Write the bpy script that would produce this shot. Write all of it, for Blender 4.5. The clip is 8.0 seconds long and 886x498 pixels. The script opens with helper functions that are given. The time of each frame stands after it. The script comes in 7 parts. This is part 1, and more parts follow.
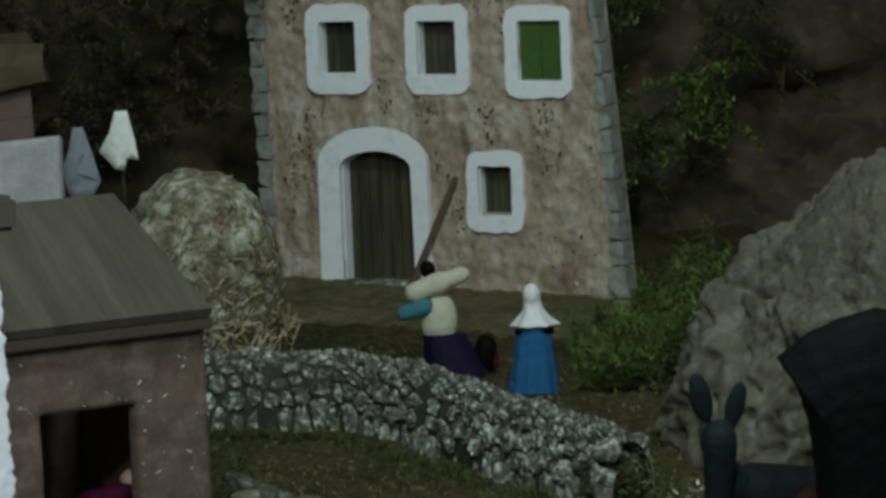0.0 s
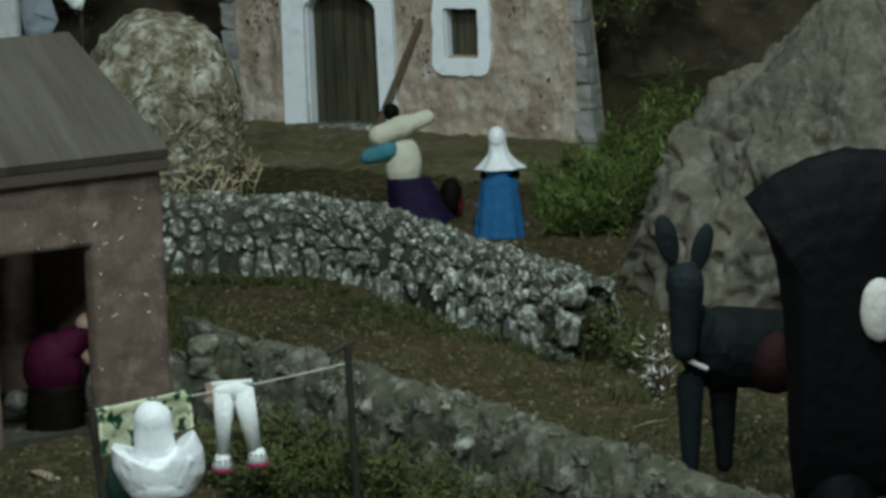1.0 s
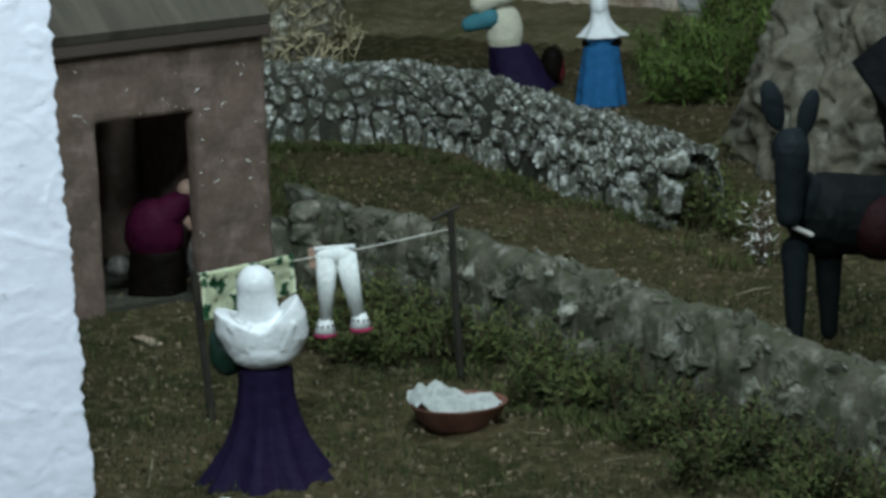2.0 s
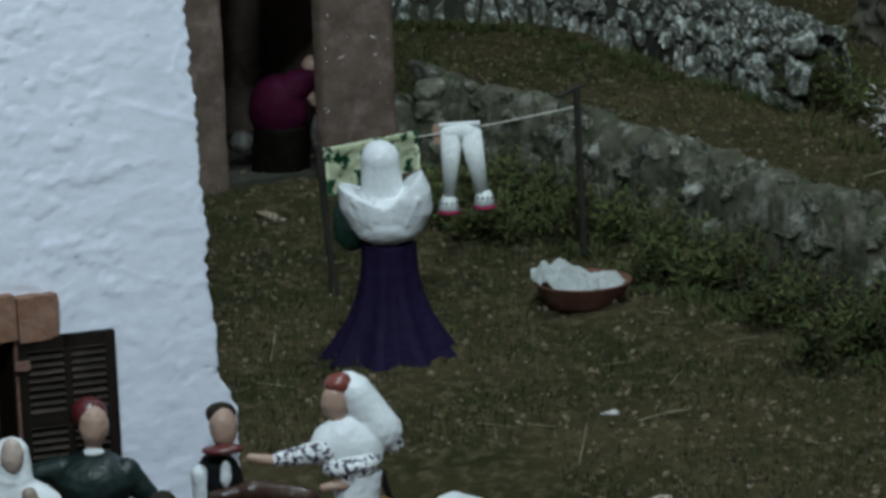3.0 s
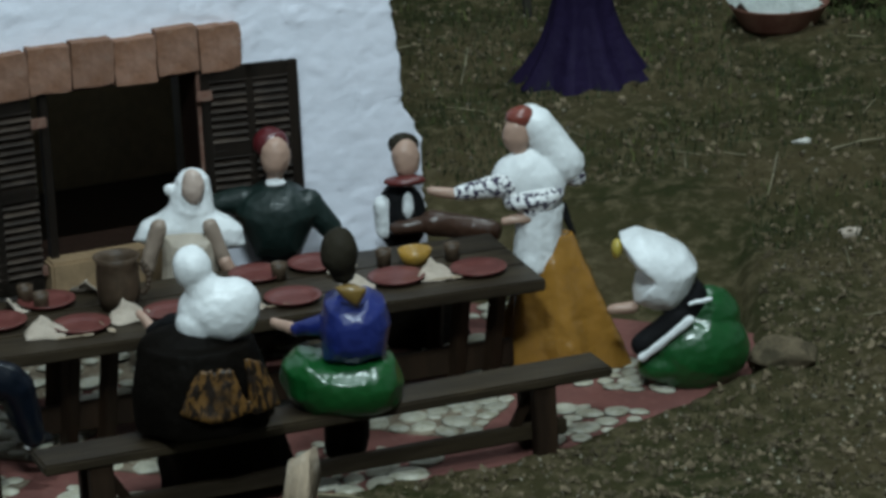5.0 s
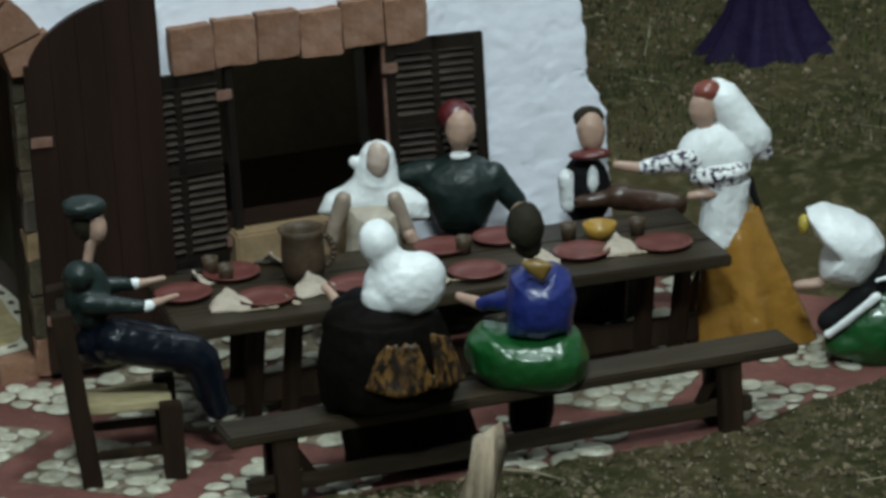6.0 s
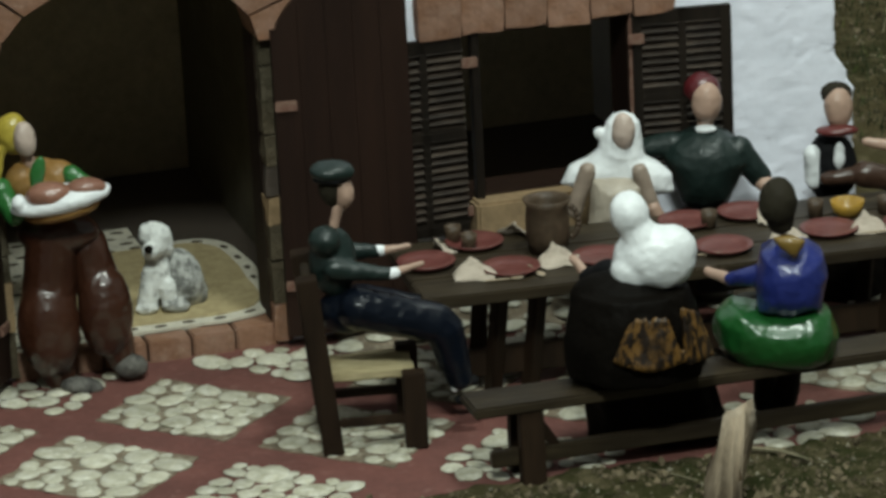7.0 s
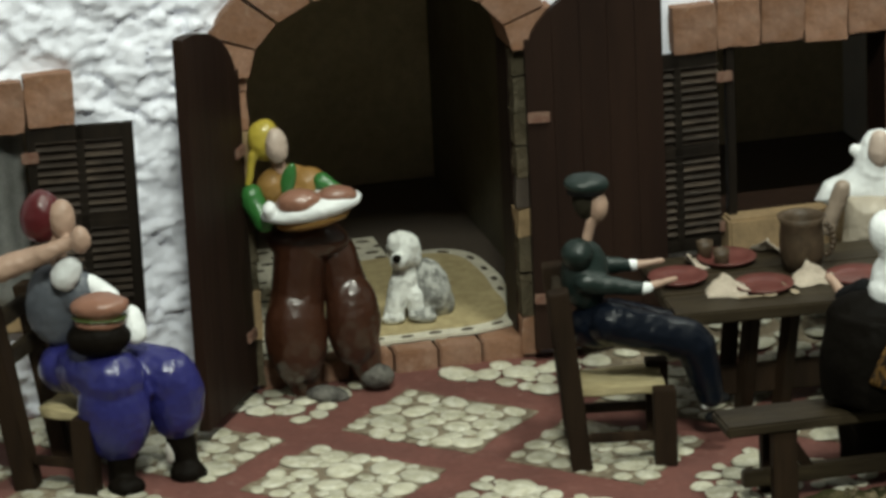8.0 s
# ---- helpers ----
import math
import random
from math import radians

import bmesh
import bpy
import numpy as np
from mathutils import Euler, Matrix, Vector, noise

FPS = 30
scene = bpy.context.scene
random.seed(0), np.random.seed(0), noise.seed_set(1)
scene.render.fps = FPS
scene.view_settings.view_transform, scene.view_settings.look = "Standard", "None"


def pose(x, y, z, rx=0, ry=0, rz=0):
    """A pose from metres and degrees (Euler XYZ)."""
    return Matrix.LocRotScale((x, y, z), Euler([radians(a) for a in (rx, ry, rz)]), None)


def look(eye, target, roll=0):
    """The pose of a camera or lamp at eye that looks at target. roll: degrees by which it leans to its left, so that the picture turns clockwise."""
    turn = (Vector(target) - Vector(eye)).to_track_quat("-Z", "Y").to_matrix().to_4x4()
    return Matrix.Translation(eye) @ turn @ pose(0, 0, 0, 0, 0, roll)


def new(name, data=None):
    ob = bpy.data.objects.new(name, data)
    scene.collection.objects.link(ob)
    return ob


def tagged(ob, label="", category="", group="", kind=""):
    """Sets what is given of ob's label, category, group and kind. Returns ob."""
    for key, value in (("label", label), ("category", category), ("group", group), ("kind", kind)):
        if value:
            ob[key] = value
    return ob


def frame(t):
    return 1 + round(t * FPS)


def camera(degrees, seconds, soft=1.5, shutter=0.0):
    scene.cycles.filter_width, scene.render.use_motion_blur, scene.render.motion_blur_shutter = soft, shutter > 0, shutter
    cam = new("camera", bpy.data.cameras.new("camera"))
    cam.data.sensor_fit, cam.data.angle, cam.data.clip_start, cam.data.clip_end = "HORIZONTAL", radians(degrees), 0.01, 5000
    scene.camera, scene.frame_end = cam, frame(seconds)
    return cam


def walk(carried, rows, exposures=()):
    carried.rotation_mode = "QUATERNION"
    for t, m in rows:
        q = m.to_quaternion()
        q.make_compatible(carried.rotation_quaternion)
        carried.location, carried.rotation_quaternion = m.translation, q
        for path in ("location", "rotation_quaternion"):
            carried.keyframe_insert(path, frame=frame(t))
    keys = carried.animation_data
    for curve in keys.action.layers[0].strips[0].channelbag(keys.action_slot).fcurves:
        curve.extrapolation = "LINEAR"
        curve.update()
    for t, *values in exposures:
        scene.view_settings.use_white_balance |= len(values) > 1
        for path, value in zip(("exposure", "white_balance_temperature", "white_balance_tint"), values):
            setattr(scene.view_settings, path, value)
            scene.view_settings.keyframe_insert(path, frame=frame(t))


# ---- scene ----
# ---- camera ----
cam = camera(14.0, 8.0, soft=3.4)
PATH = [
    (0, (0.0078, -0.1163, 0.9078), (0.1483, 1.8654, 0.6772), -2.31),
    (0.5, (0.0225, -0.0434, 0.8913), (0.1591, 1.9344, 0.6274), -2.44),
    (1, (0.0242, -0.0383, 0.8846), (0.1760, 1.9313, 0.5722), -2.20),
    (1.5, (0.0231, -0.0304, 0.8797), (0.1528, 1.9351, 0.5333), -2.16),
    (1.7, (0.0200, -0.0284, 0.8774), (0.1358, 1.9356, 0.5180), -2.21),
    (2.8, (0.0146, -0.0060, 0.8608), (0.0554, 1.9478, 0.4352), -2.32),
    (3, (0.0129, -0.0081, 0.8600), (0.0393, 1.9434, 0.4228), -2.13),
    (3.5, (0.0079, -0.0022, 0.8526), (0.0147, 1.9416, 0.3820), -1.96),
    (4, (0.0070, -0.0003, 0.8439), (-0.0020, 1.9345, 0.3374), -1.71),
    (4.2, (0.0055, 0.0036, 0.8413), (-0.0156, 1.9337, 0.3174), -1.69),
    (5.3, (0.0551, 0.0313, 0.8954), (-0.0824, 1.9298, 0.2816), -3.10),
    (5.5, (0.0498, 0.0335, 0.8944), (-0.1056, 1.9302, 0.2792), -3.14),
    (6, (0.0346, 0.0360, 0.8920), (-0.1649, 1.9284, 0.2762), -3.24),
    (6.5, (0.0073, 0.0447, 0.8846), (-0.2403, 1.9298, 0.2641), -2.96),
    (7, (-0.0163, 0.0535, 0.8841), (-0.3127, 1.9304, 0.2600), -2.82),
    (7.5, (-0.0387, 0.0636, 0.8818), (-0.3912, 1.9326, 0.2632), -2.69),
    (8, (-0.0455, 0.0711, 0.8794), (-0.4587, 1.9295, 0.2666), -2.76),
]
walk(cam, [(t, look(eye, target, roll)) for t, eye, target, roll in PATH], [(0.0, -0.5, 6600, 11), (1.5, 0.14, 6250, 14), (3.5, -0.58, 6000, 16), (4.2, -0.55, 6000, 15), (5.5, -0.13, 6300, 13), (6.5, -0.08, 6700, 13), (8.0, 0.17, 7700, 15)])

# ---- light: the room's ceiling lamps ----
world = bpy.data.worlds.new("world")
world.use_nodes = True
world.node_tree.nodes["Background"].inputs["Color"].default_value = (0.55, 0.62, 0.75, 1)
world.node_tree.nodes["Background"].inputs["Strength"].default_value = 0.02
scene.world = world


def lamp(name, place, target, size, power, tint):
    data = bpy.data.lights.new(name, "AREA")
    data.shape, data.size, data.size_y = "RECTANGLE", size[0], size[1]
    data.energy, data.color = power, tint
    ob = new(name, data)
    ob.matrix_world = look(place, target)
    return ob


COOL = (0.82, 1.0, 0.98)
LAMPS = [((-0.1, 0.5, 2.05), (0.3, 0.3), 44.0, (-0.2, 2.6, 0.1)), ((0.15, 1.85, 2.12), (0.25, 0.25), 22.0, (0.05, 2.35, 0.0)), ((0.55, 3.3, 2.1), (0.3, 0.3), 28.0, (0.35, 5.4, 0.25))]
for place, size, power, target in LAMPS:
    lamp("ceiling_lamp_light", place, target, size, power, COOL)


# ---- materials ----
def material(name, base, rough=0.7, second=None, scale=60.0, mix=0.5, bump=0.3, grain=400.0, metal=0.0, coat=0.0,
             third=None, third_scale=9.0, third_amount=0.35, stretch=(1, 1, 1), spread=0.0, hard=0.12, depth=0.002, specular=0.3, coords="Object", speck=(0.82, 1.15), relief=0.0, pits=0.0, coat_rough=0.2):
    """A surface with two sizes of variation: stains of the second and third colours, and fine grain in relief."""
    m = bpy.data.materials.new(name)
    m.use_nodes = True
    nodes, links = m.node_tree.nodes, m.node_tree.links
    shader = nodes["Principled BSDF"]
    shader.inputs["Roughness"].default_value = rough
    shader.inputs["Metallic"].default_value = metal
    shader.inputs["Coat Weight"].default_value = coat
    shader.inputs["Coat Roughness"].default_value = coat_rough
    shader.inputs["Specular IOR Level"].default_value = specular
    at = nodes.new("ShaderNodeTexCoord")
    mapping = nodes.new("ShaderNodeMapping")
    mapping.inputs["Scale"].default_value = stretch
    if coords == "Position":
        at = nodes.new("ShaderNodeNewGeometry")
    links.new(at.outputs[coords], mapping.inputs["Vector"])

    def noise_node(size, detail, roughness=0.6):
        n = nodes.new("ShaderNodeTexNoise")
        n.inputs["Scale"].default_value = size
        n.inputs["Detail"].default_value = detail
        n.inputs["Roughness"].default_value = roughness
        links.new(mapping.outputs["Vector"], n.inputs["Vector"])
        return n.outputs["Fac"]

    def ramp(value, low, high):
        r = nodes.new("ShaderNodeMapRange")
        r.inputs["From Min"].default_value, r.inputs["From Max"].default_value = low, high
        links.new(value, r.inputs["Value"])
        return r.outputs["Result"]

    def blend(factor, a, b):
        x = nodes.new("ShaderNodeMix")
        x.data_type = "RGBA"
        links.new(factor, x.inputs["Factor"])
        for socket, value in ((x.inputs["A"], a), (x.inputs["B"], b)):
            if isinstance(value, tuple):
                socket.default_value = (*value, 1)
            else:
                links.new(value, socket)
        return x.outputs["Result"]

    colour = base
    if second:
        colour = blend(ramp(noise_node(scale, 6), mix - hard, mix + hard), base, second)
    if third:
        mid = 1 - third_amount
        colour = blend(ramp(noise_node(third_scale, 4), mid - 0.12, mid + 0.1), colour, third)
    fine = noise_node(grain, 3, 0.7)
    hue = nodes.new("ShaderNodeHueSaturation")
    if isinstance(colour, tuple):
        hue.inputs["Color"].default_value = (*colour, 1)
    else:
        links.new(colour, hue.inputs["Color"])
    value = ramp(fine, 0.25, 0.75)
    span = nodes.new("ShaderNodeMapRange")
    span.inputs["To Min"].default_value, span.inputs["To Max"].default_value = speck
    links.new(value, span.inputs["Value"])
    result = span.outputs["Result"]
    if spread:
        info = nodes.new("ShaderNodeObjectInfo")
        island = nodes.new("ShaderNodeNewGeometry")
        add = nodes.new("ShaderNodeMath")
        add.operation = "ADD"
        links.new(info.outputs["Random"], add.inputs[0])
        links.new(island.outputs["Random Per Island"], add.inputs[1])
        rand = nodes.new("ShaderNodeMapRange")
        rand.inputs["From Max"].default_value = 2.0
        rand.inputs["To Min"].default_value, rand.inputs["To Max"].default_value = 1 - spread, 1 + spread
        links.new(add.outputs[0], rand.inputs["Value"])
        times = nodes.new("ShaderNodeMath")
        times.operation = "MULTIPLY"
        links.new(result, times.inputs[0])
        links.new(rand.outputs["Result"], times.inputs[1])
        result = times.outputs[0]
    links.new(result, hue.inputs["Value"])
    links.new(hue.outputs["Color"], shader.inputs["Base Color"])
    if bump:
        b = nodes.new("ShaderNodeBump")
        b.inputs["Strength"].default_value = bump
        b.inputs["Distance"].default_value = depth
        height = noise_node(relief, 9, 0.65) if relief else fine
        if pits:
            hollow, total = ramp(noise_node(pits, 7, 0.66), 0.31, 0.365), nodes.new("ShaderNodeMath")
            total.operation = "MULTIPLY_ADD"
            total.inputs[1].default_value = 0.35
            links.new(height, total.inputs[0])
            links.new(hollow, total.inputs[2])
            height = total.outputs[0]
        links.new(height, b.inputs["Height"])
        links.new(b.outputs["Normal"], shader.inputs["Normal"])
    return m


MAT = {}
MAT["plaster"] = material("white_plaster", (0.82, 0.83, 0.92), 0.6, (0.76, 0.775, 0.86), 25, 0.55, 0.5, 200, third=(0.62, 0.62, 0.62), third_scale=16, third_amount=0.17, depth=0.003, speck=(0.95, 1.04), relief=120, pits=34, stretch=(0.85, 1, 1.25))
MAT["limewash"] = material("white_limewash", (0.88, 0.91, 0.95), 0.8, (0.72, 0.75, 0.78), 40, 0.64, 0.6, 220, speck=(0.93, 1.05), relief=70)
MAT["render"] = material("weathered_pink_render", (0.475, 0.375, 0.285), 0.9, (0.27, 0.19, 0.135), 16, 0.57, 1.0, 220, third=(0.63, 0.565, 0.485), third_scale=22, third_amount=0.43, depth=0.009, stretch=(1, 1, 0.55), relief=90)
MAT["soot"] = material("dark_flecks", (0.04, 0.033, 0.025), 0.9, (0.1, 0.075, 0.055), 300)
MAT["terracotta"] = material("terracotta_brick", (0.215, 0.105, 0.062), 0.8, (0.27, 0.15, 0.105), 45, 0.5, 0.3, 300, third=(0.36, 0.24, 0.18), third_scale=120, third_amount=0.3, spread=0.3)
MAT["dark_wood"] = material("dark_stained_wood", (0.013, 0.0072, 0.004), 0.6, (0.026, 0.0145, 0.008), 30, 0.5, 0.3, 120, specular=0.16, stretch=(1, 1, 0.12), spread=0.15)
MAT["door_wood"] = material("reddish_brown_door_wood", (0.0125, 0.005, 0.003), 0.6, (0.02, 0.0085, 0.005), 25, 0.5, 0.3, 120, specular=0.2, stretch=(1, 1, 0.1))
MAT["table_wood"] = material("worn_table_wood", (0.018, 0.012, 0.0068), 0.5, (0.037, 0.026, 0.0145), 40, 0.5, 0.4, 160, third=(0.07, 0.05, 0.026), third_scale=90, third_amount=0.28, stretch=(0.15, 1, 1))
MAT["old_wood"] = material("grey_green_old_wood", (0.032, 0.03, 0.016), 0.75, (0.075, 0.068, 0.04), 60, 0.5, 0.4, 160, stretch=(1, 1, 0.1), spread=0.3)
MAT["green_paint"] = material("green_shutter_paint", (0.045, 0.1, 0.018), 0.6, (0.058, 0.125, 0.026), 30, 0.5, 0.2, 200)
MAT["yard"] = material("trodden_yard_earth", (0.14, 0.118, 0.066), 0.95, (0.085, 0.08, 0.036), 14, 0.5, 0.9, 200, third=(0.19, 0.165, 0.105), third_scale=50, third_amount=0.38, depth=0.004, specular=0.1)
MAT["shed"] = material("brown_shed_render", (0.135, 0.093, 0.07), 0.85, (0.098, 0.07, 0.054), 14, 0.5, 0.5, 140, third=(0.2, 0.142, 0.118), third_scale=30, third_amount=0.4)
MAT["shed_roof"] = material("grey_brown_roof_board", (0.055, 0.047, 0.035), 0.8, (0.085, 0.074, 0.056), 26, 0.5, 0.35, 120, stretch=(1, 0.1, 0.1))
MAT["chip"] = material("white_chipped_paint", (0.62, 0.6, 0.56), 0.8, (0.48, 0.45, 0.41), 200)
MAT["stone"] = material("grey_wall_stone", (0.165, 0.166, 0.134), 0.85, (0.048, 0.053, 0.038), 85, 0.49, 1.0, 180, third=(0.68, 0.69, 0.65), third_scale=95, third_amount=0.385, spread=0.6, depth=0.004, relief=150, coords="Position")
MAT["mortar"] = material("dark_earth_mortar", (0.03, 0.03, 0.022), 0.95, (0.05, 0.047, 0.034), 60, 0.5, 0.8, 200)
MAT["near_stone"] = material("brown_grey_wall_stone", (0.125, 0.118, 0.088), 0.88, (0.05, 0.056, 0.034), 34, 0.5, 0.9, 170, third=(0.36, 0.355, 0.31), third_scale=38, third_amount=0.36, spread=0.35, depth=0.004, relief=110, coords="Position")
MAT["earth"] = material("olive_brown_earth", (0.068, 0.053, 0.026), 0.95, (0.029, 0.031, 0.011), 6, 0.5, 0.9, 300, third=(0.112, 0.09, 0.05), third_scale=70, third_amount=0.41, depth=0.005, specular=0.08, relief=220)
MAT["boulder"] = material("brown_boulder", (0.145, 0.128, 0.092), 0.9, (0.08, 0.072, 0.053), 14, 0.5, 0.8, 90, third=(0.21, 0.195, 0.16), third_scale=36, third_amount=0.38, depth=0.01, relief=60)
MAT["cliff"] = material("dark_brown_earth_bank", (0.1, 0.077, 0.05), 0.95, (0.048, 0.042, 0.028), 10, 0.5, 0.8, 80, specular=0.1, third=(0.12, 0.1, 0.072), third_scale=25, third_amount=0.35, depth=0.006)
MAT["straw"] = material("dry_straw", (0.5, 0.43, 0.27), 0.8, (0.34, 0.28, 0.16), 40, 0.5, 0.2, 300, spread=0.45)
MAT["hay"] = material("packed_hay", (0.26, 0.225, 0.15), 0.9, (0.12, 0.1, 0.06), 60, 0.5, 0.8, 250, third=(0.62, 0.6, 0.5), third_scale=34, third_amount=0.42, depth=0.006, relief=120)
MAT["leaf"] = material("green_leaf", (0.12, 0.2, 0.034), 0.7, (0.19, 0.26, 0.07), 50, 0.5, 0.1, 300, spread=0.7)
MAT["moss"] = material("dull_green_moss", (0.048, 0.066, 0.016), 0.9, (0.09, 0.1, 0.03), 50, 0.5, 0.1, 300, spread=0.6)
MAT["dark_moss"] = material("blackish_green_moss", (0.022, 0.031, 0.01), 0.9, (0.04, 0.048, 0.018), 50, 0.5, 0.1, 300, spread=0.6)
MAT["twig"] = material("brown_twig", (0.11, 0.075, 0.045), 0.9, spread=0.4)
MAT["cement"] = material("red_painted_cement", (0.165, 0.064, 0.053), 0.75, (0.13, 0.052, 0.044), 22, 0.5, 0.6, 200, third=(0.23, 0.12, 0.1), third_scale=110, third_amount=0.3, depth=0.003, specular=0.25, relief=70)
MAT["pebble"] = material("cream_pebble", (0.42, 0.395, 0.31), 0.45, (0.28, 0.26, 0.19), 70, 0.54, 0.25, 200, third=(0.5, 0.48, 0.41), third_scale=160, third_amount=0.42, spread=0.3, coords="Position")
MAT["interior"] = material("cream_interior_wall", (0.55, 0.46, 0.32), 0.9, (0.46, 0.385, 0.265), 20, 0.5, 0.2, 100)
MAT["sill"] = material("sandy_brown_sill", (0.3, 0.2, 0.11), 0.8, (0.24, 0.16, 0.09), 40, 0.5, 0.3, 200)
MAT["rust"] = material("rusty_iron", (0.14, 0.062, 0.044), 0.7, (0.2, 0.12, 0.09), 160)
MAT["cream"] = material("cream_cloth", (0.6, 0.56, 0.46), 0.85, (0.5, 0.46, 0.38), 60)
MAT["quoin"] = material("grey_quoin_stone", (0.32, 0.32, 0.3), 0.85, (0.24, 0.24, 0.22), 40, 0.5, 0.5, 200, spread=0.2)
MAT["eave"] = material("dark_eave_and_shaded_floor", (0.06, 0.045, 0.035), 0.8)
MAT["old_post"] = material("dark_weathered_post", (0.02, 0.018, 0.014), 0.85, (0.034, 0.03, 0.022), 60)
MAT["pink"] = material("crimson_trim", (0.35, 0.03, 0.09), 0.7)
MAT["basin_clay"] = material("red_brown_basin_clay", (0.13, 0.05, 0.035), 0.6, (0.17, 0.08, 0.055), 50)
MAT["pink_wall"] = material("faded_pink_wall", (0.17, 0.115, 0.1), 0.9, (0.13, 0.092, 0.082), 20)
MAT["dry_leaf"] = material("dry_brown_leaf", (0.095, 0.074, 0.046), 0.8, (0.06, 0.05, 0.03), 50, spread=0.4)
MAT["grit"] = material("pale_grit", (0.28, 0.25, 0.185), 0.9, (0.16, 0.14, 0.1), 80, spread=0.5)
MAT["wall_earth"] = material("mossy_wall_earth", (0.105, 0.098, 0.07), 0.95, (0.05, 0.056, 0.03), 22, 0.5, 1.0, 160, third=(0.27, 0.26, 0.22), third_scale=34, third_amount=0.36, depth=0.005, relief=90, coords="Position")
MAT["crumb"] = material("soil_crumb", (0.165, 0.128, 0.082), 0.95, (0.066, 0.054, 0.034), 60, specular=0.08, spread=0.6, coords="Position")
MAT["old_straw"] = material("grey_old_straw", (0.2, 0.17, 0.11), 0.9, (0.11, 0.1, 0.06), 60, spread=0.6)
MAT["dry_moss"] = material("dry_olive_moss", (0.06, 0.056, 0.022), 0.95, (0.03, 0.038, 0.014), 8, spread=0.6, coords="Position")
MAT["dry_grass"] = material("yellowed_dry_grass", (0.15, 0.13, 0.05), 0.9, (0.08, 0.1, 0.03), 9, spread=0.5, coords="Position")
MAT["room"] = material("grey_room_wall", (0.6, 0.6, 0.6), 0.9, (0.54, 0.54, 0.54), 3, 0.5, 0.1, 60)
MAT["lamp_case"] = material("white_lamp_case", (0.75, 0.75, 0.75), 0.5)
MAT["grout"] = material("brown_grey_grout", (0.19, 0.145, 0.1), 0.9, (0.125, 0.095, 0.068), 60, 0.5, 0.6, 240, third=(0.3, 0.255, 0.19), third_scale=140, third_amount=0.42)
MAT["worn_slat"] = material("worn_shutter_slat", (0.016, 0.0095, 0.006), 0.55, (0.05, 0.034, 0.024), 120, 0.57, 0.3, 160, specular=0.25, stretch=(0.3, 1, 1), spread=0.3)
MAT["shutter_wood"] = material("blackish_shutter_wood", (0.0065, 0.0045, 0.0032), 0.55, (0.014, 0.0095, 0.0065), 30, 0.5, 0.3, 120, specular=0.18, stretch=(1, 1, 0.12), spread=0.2)
# interior wall colour darkened, so the room's shade is in the paint
MAT["partition"] = material("shade_toned_partition", (0.1, 0.084, 0.055), 0.9, (0.08, 0.066, 0.043), 20, 0.5, 0.2, 100)
MAT["pale_render"] = material("pale_render_flake", (0.62, 0.56, 0.48), 0.9, (0.5, 0.42, 0.34), 200)
MAT["mat_straw"] = material("woven_straw_mat", (0.45, 0.36, 0.2), 0.85, (0.36, 0.28, 0.15), 120, 0.5, 0.6, 500)


# ---- building kit ----
def part(name, bm, mat, parent=None, label="", smooth=False, matrix=None):
    """One mesh object, under a thing or a part."""
    mesh = bpy.data.meshes.new(name)
    bmesh.ops.recalc_face_normals(bm, faces=bm.faces)
    if smooth:
        for face in bm.faces:
            face.smooth = True
    bm.to_mesh(mesh)
    bm.free()
    for m in (mat if isinstance(mat, (list, tuple)) else [mat]):
        mesh.materials.append(MAT[m] if isinstance(m, str) else m)
    ob = new(name, mesh)
    ob.parent = parent
    if matrix is not None:
        ob.matrix_basis = matrix
    if label:
        tagged(ob, label=label)
    return ob


def thing(name, m, label, category, group="", kind=""):
    ob = new(name)
    ob.empty_display_size = 0.02
    ob.matrix_basis = m
    return tagged(ob, label, category, group, kind)


def jitter(bm, amount, scale, seed=0.0):
    for v in bm.verts:
        v.co += noise.noise_vector(v.co * scale + Vector((seed, seed * 1.7, seed * 0.3))) * amount


def box(bm, x0, x1, y0, y1, z0, z1, bevel=0.0, cuts=0, m=None):
    made = bmesh.ops.create_cube(bm, size=1.0)["verts"]
    bmesh.ops.transform(bm, verts=made, matrix=Matrix.LocRotScale(((x0 + x1) / 2, (y0 + y1) / 2, (z0 + z1) / 2), None, (x1 - x0, y1 - y0, z1 - z0)))
    edges = list({e for v in made for e in v.link_edges})
    if cuts:
        bmesh.ops.subdivide_edges(bm, edges=edges, cuts=cuts, use_grid_fill=True)
    elif bevel:
        made = bmesh.ops.bevel(bm, geom=edges, offset=bevel, segments=2, affect="EDGES")["verts"]
    if m is not None:
        bmesh.ops.transform(bm, verts=[v for v in made if v.is_valid], matrix=m)
    return bm


def boxed(*a, **k):
    return box(bmesh.new(), *a, **k)


def beam(bm, a, b, wide, thick, bevel=0.0008):
    """A squared timber from a to b."""
    a, b = Vector(a), Vector(b)
    m = Matrix.Translation((a + b) / 2) @ (b - a).to_track_quat("Z", "Y").to_matrix().to_4x4()
    h = (b - a).length / 2
    return box(bm, -wide / 2, wide / 2, -thick / 2, thick / 2, -h, h, bevel, m=m)


def rod(bm, a, b, r0, r1=None, sides=7):
    a, b = Vector(a), Vector(b)
    m = Matrix.Translation((a + b) / 2) @ (b - a).to_track_quat("Z", "Y").to_matrix().to_4x4()
    bmesh.ops.create_cone(bm, cap_ends=True, segments=sides, radius1=r0, radius2=r0 if r1 is None else r1, depth=(b - a).length, matrix=m)
    return bm


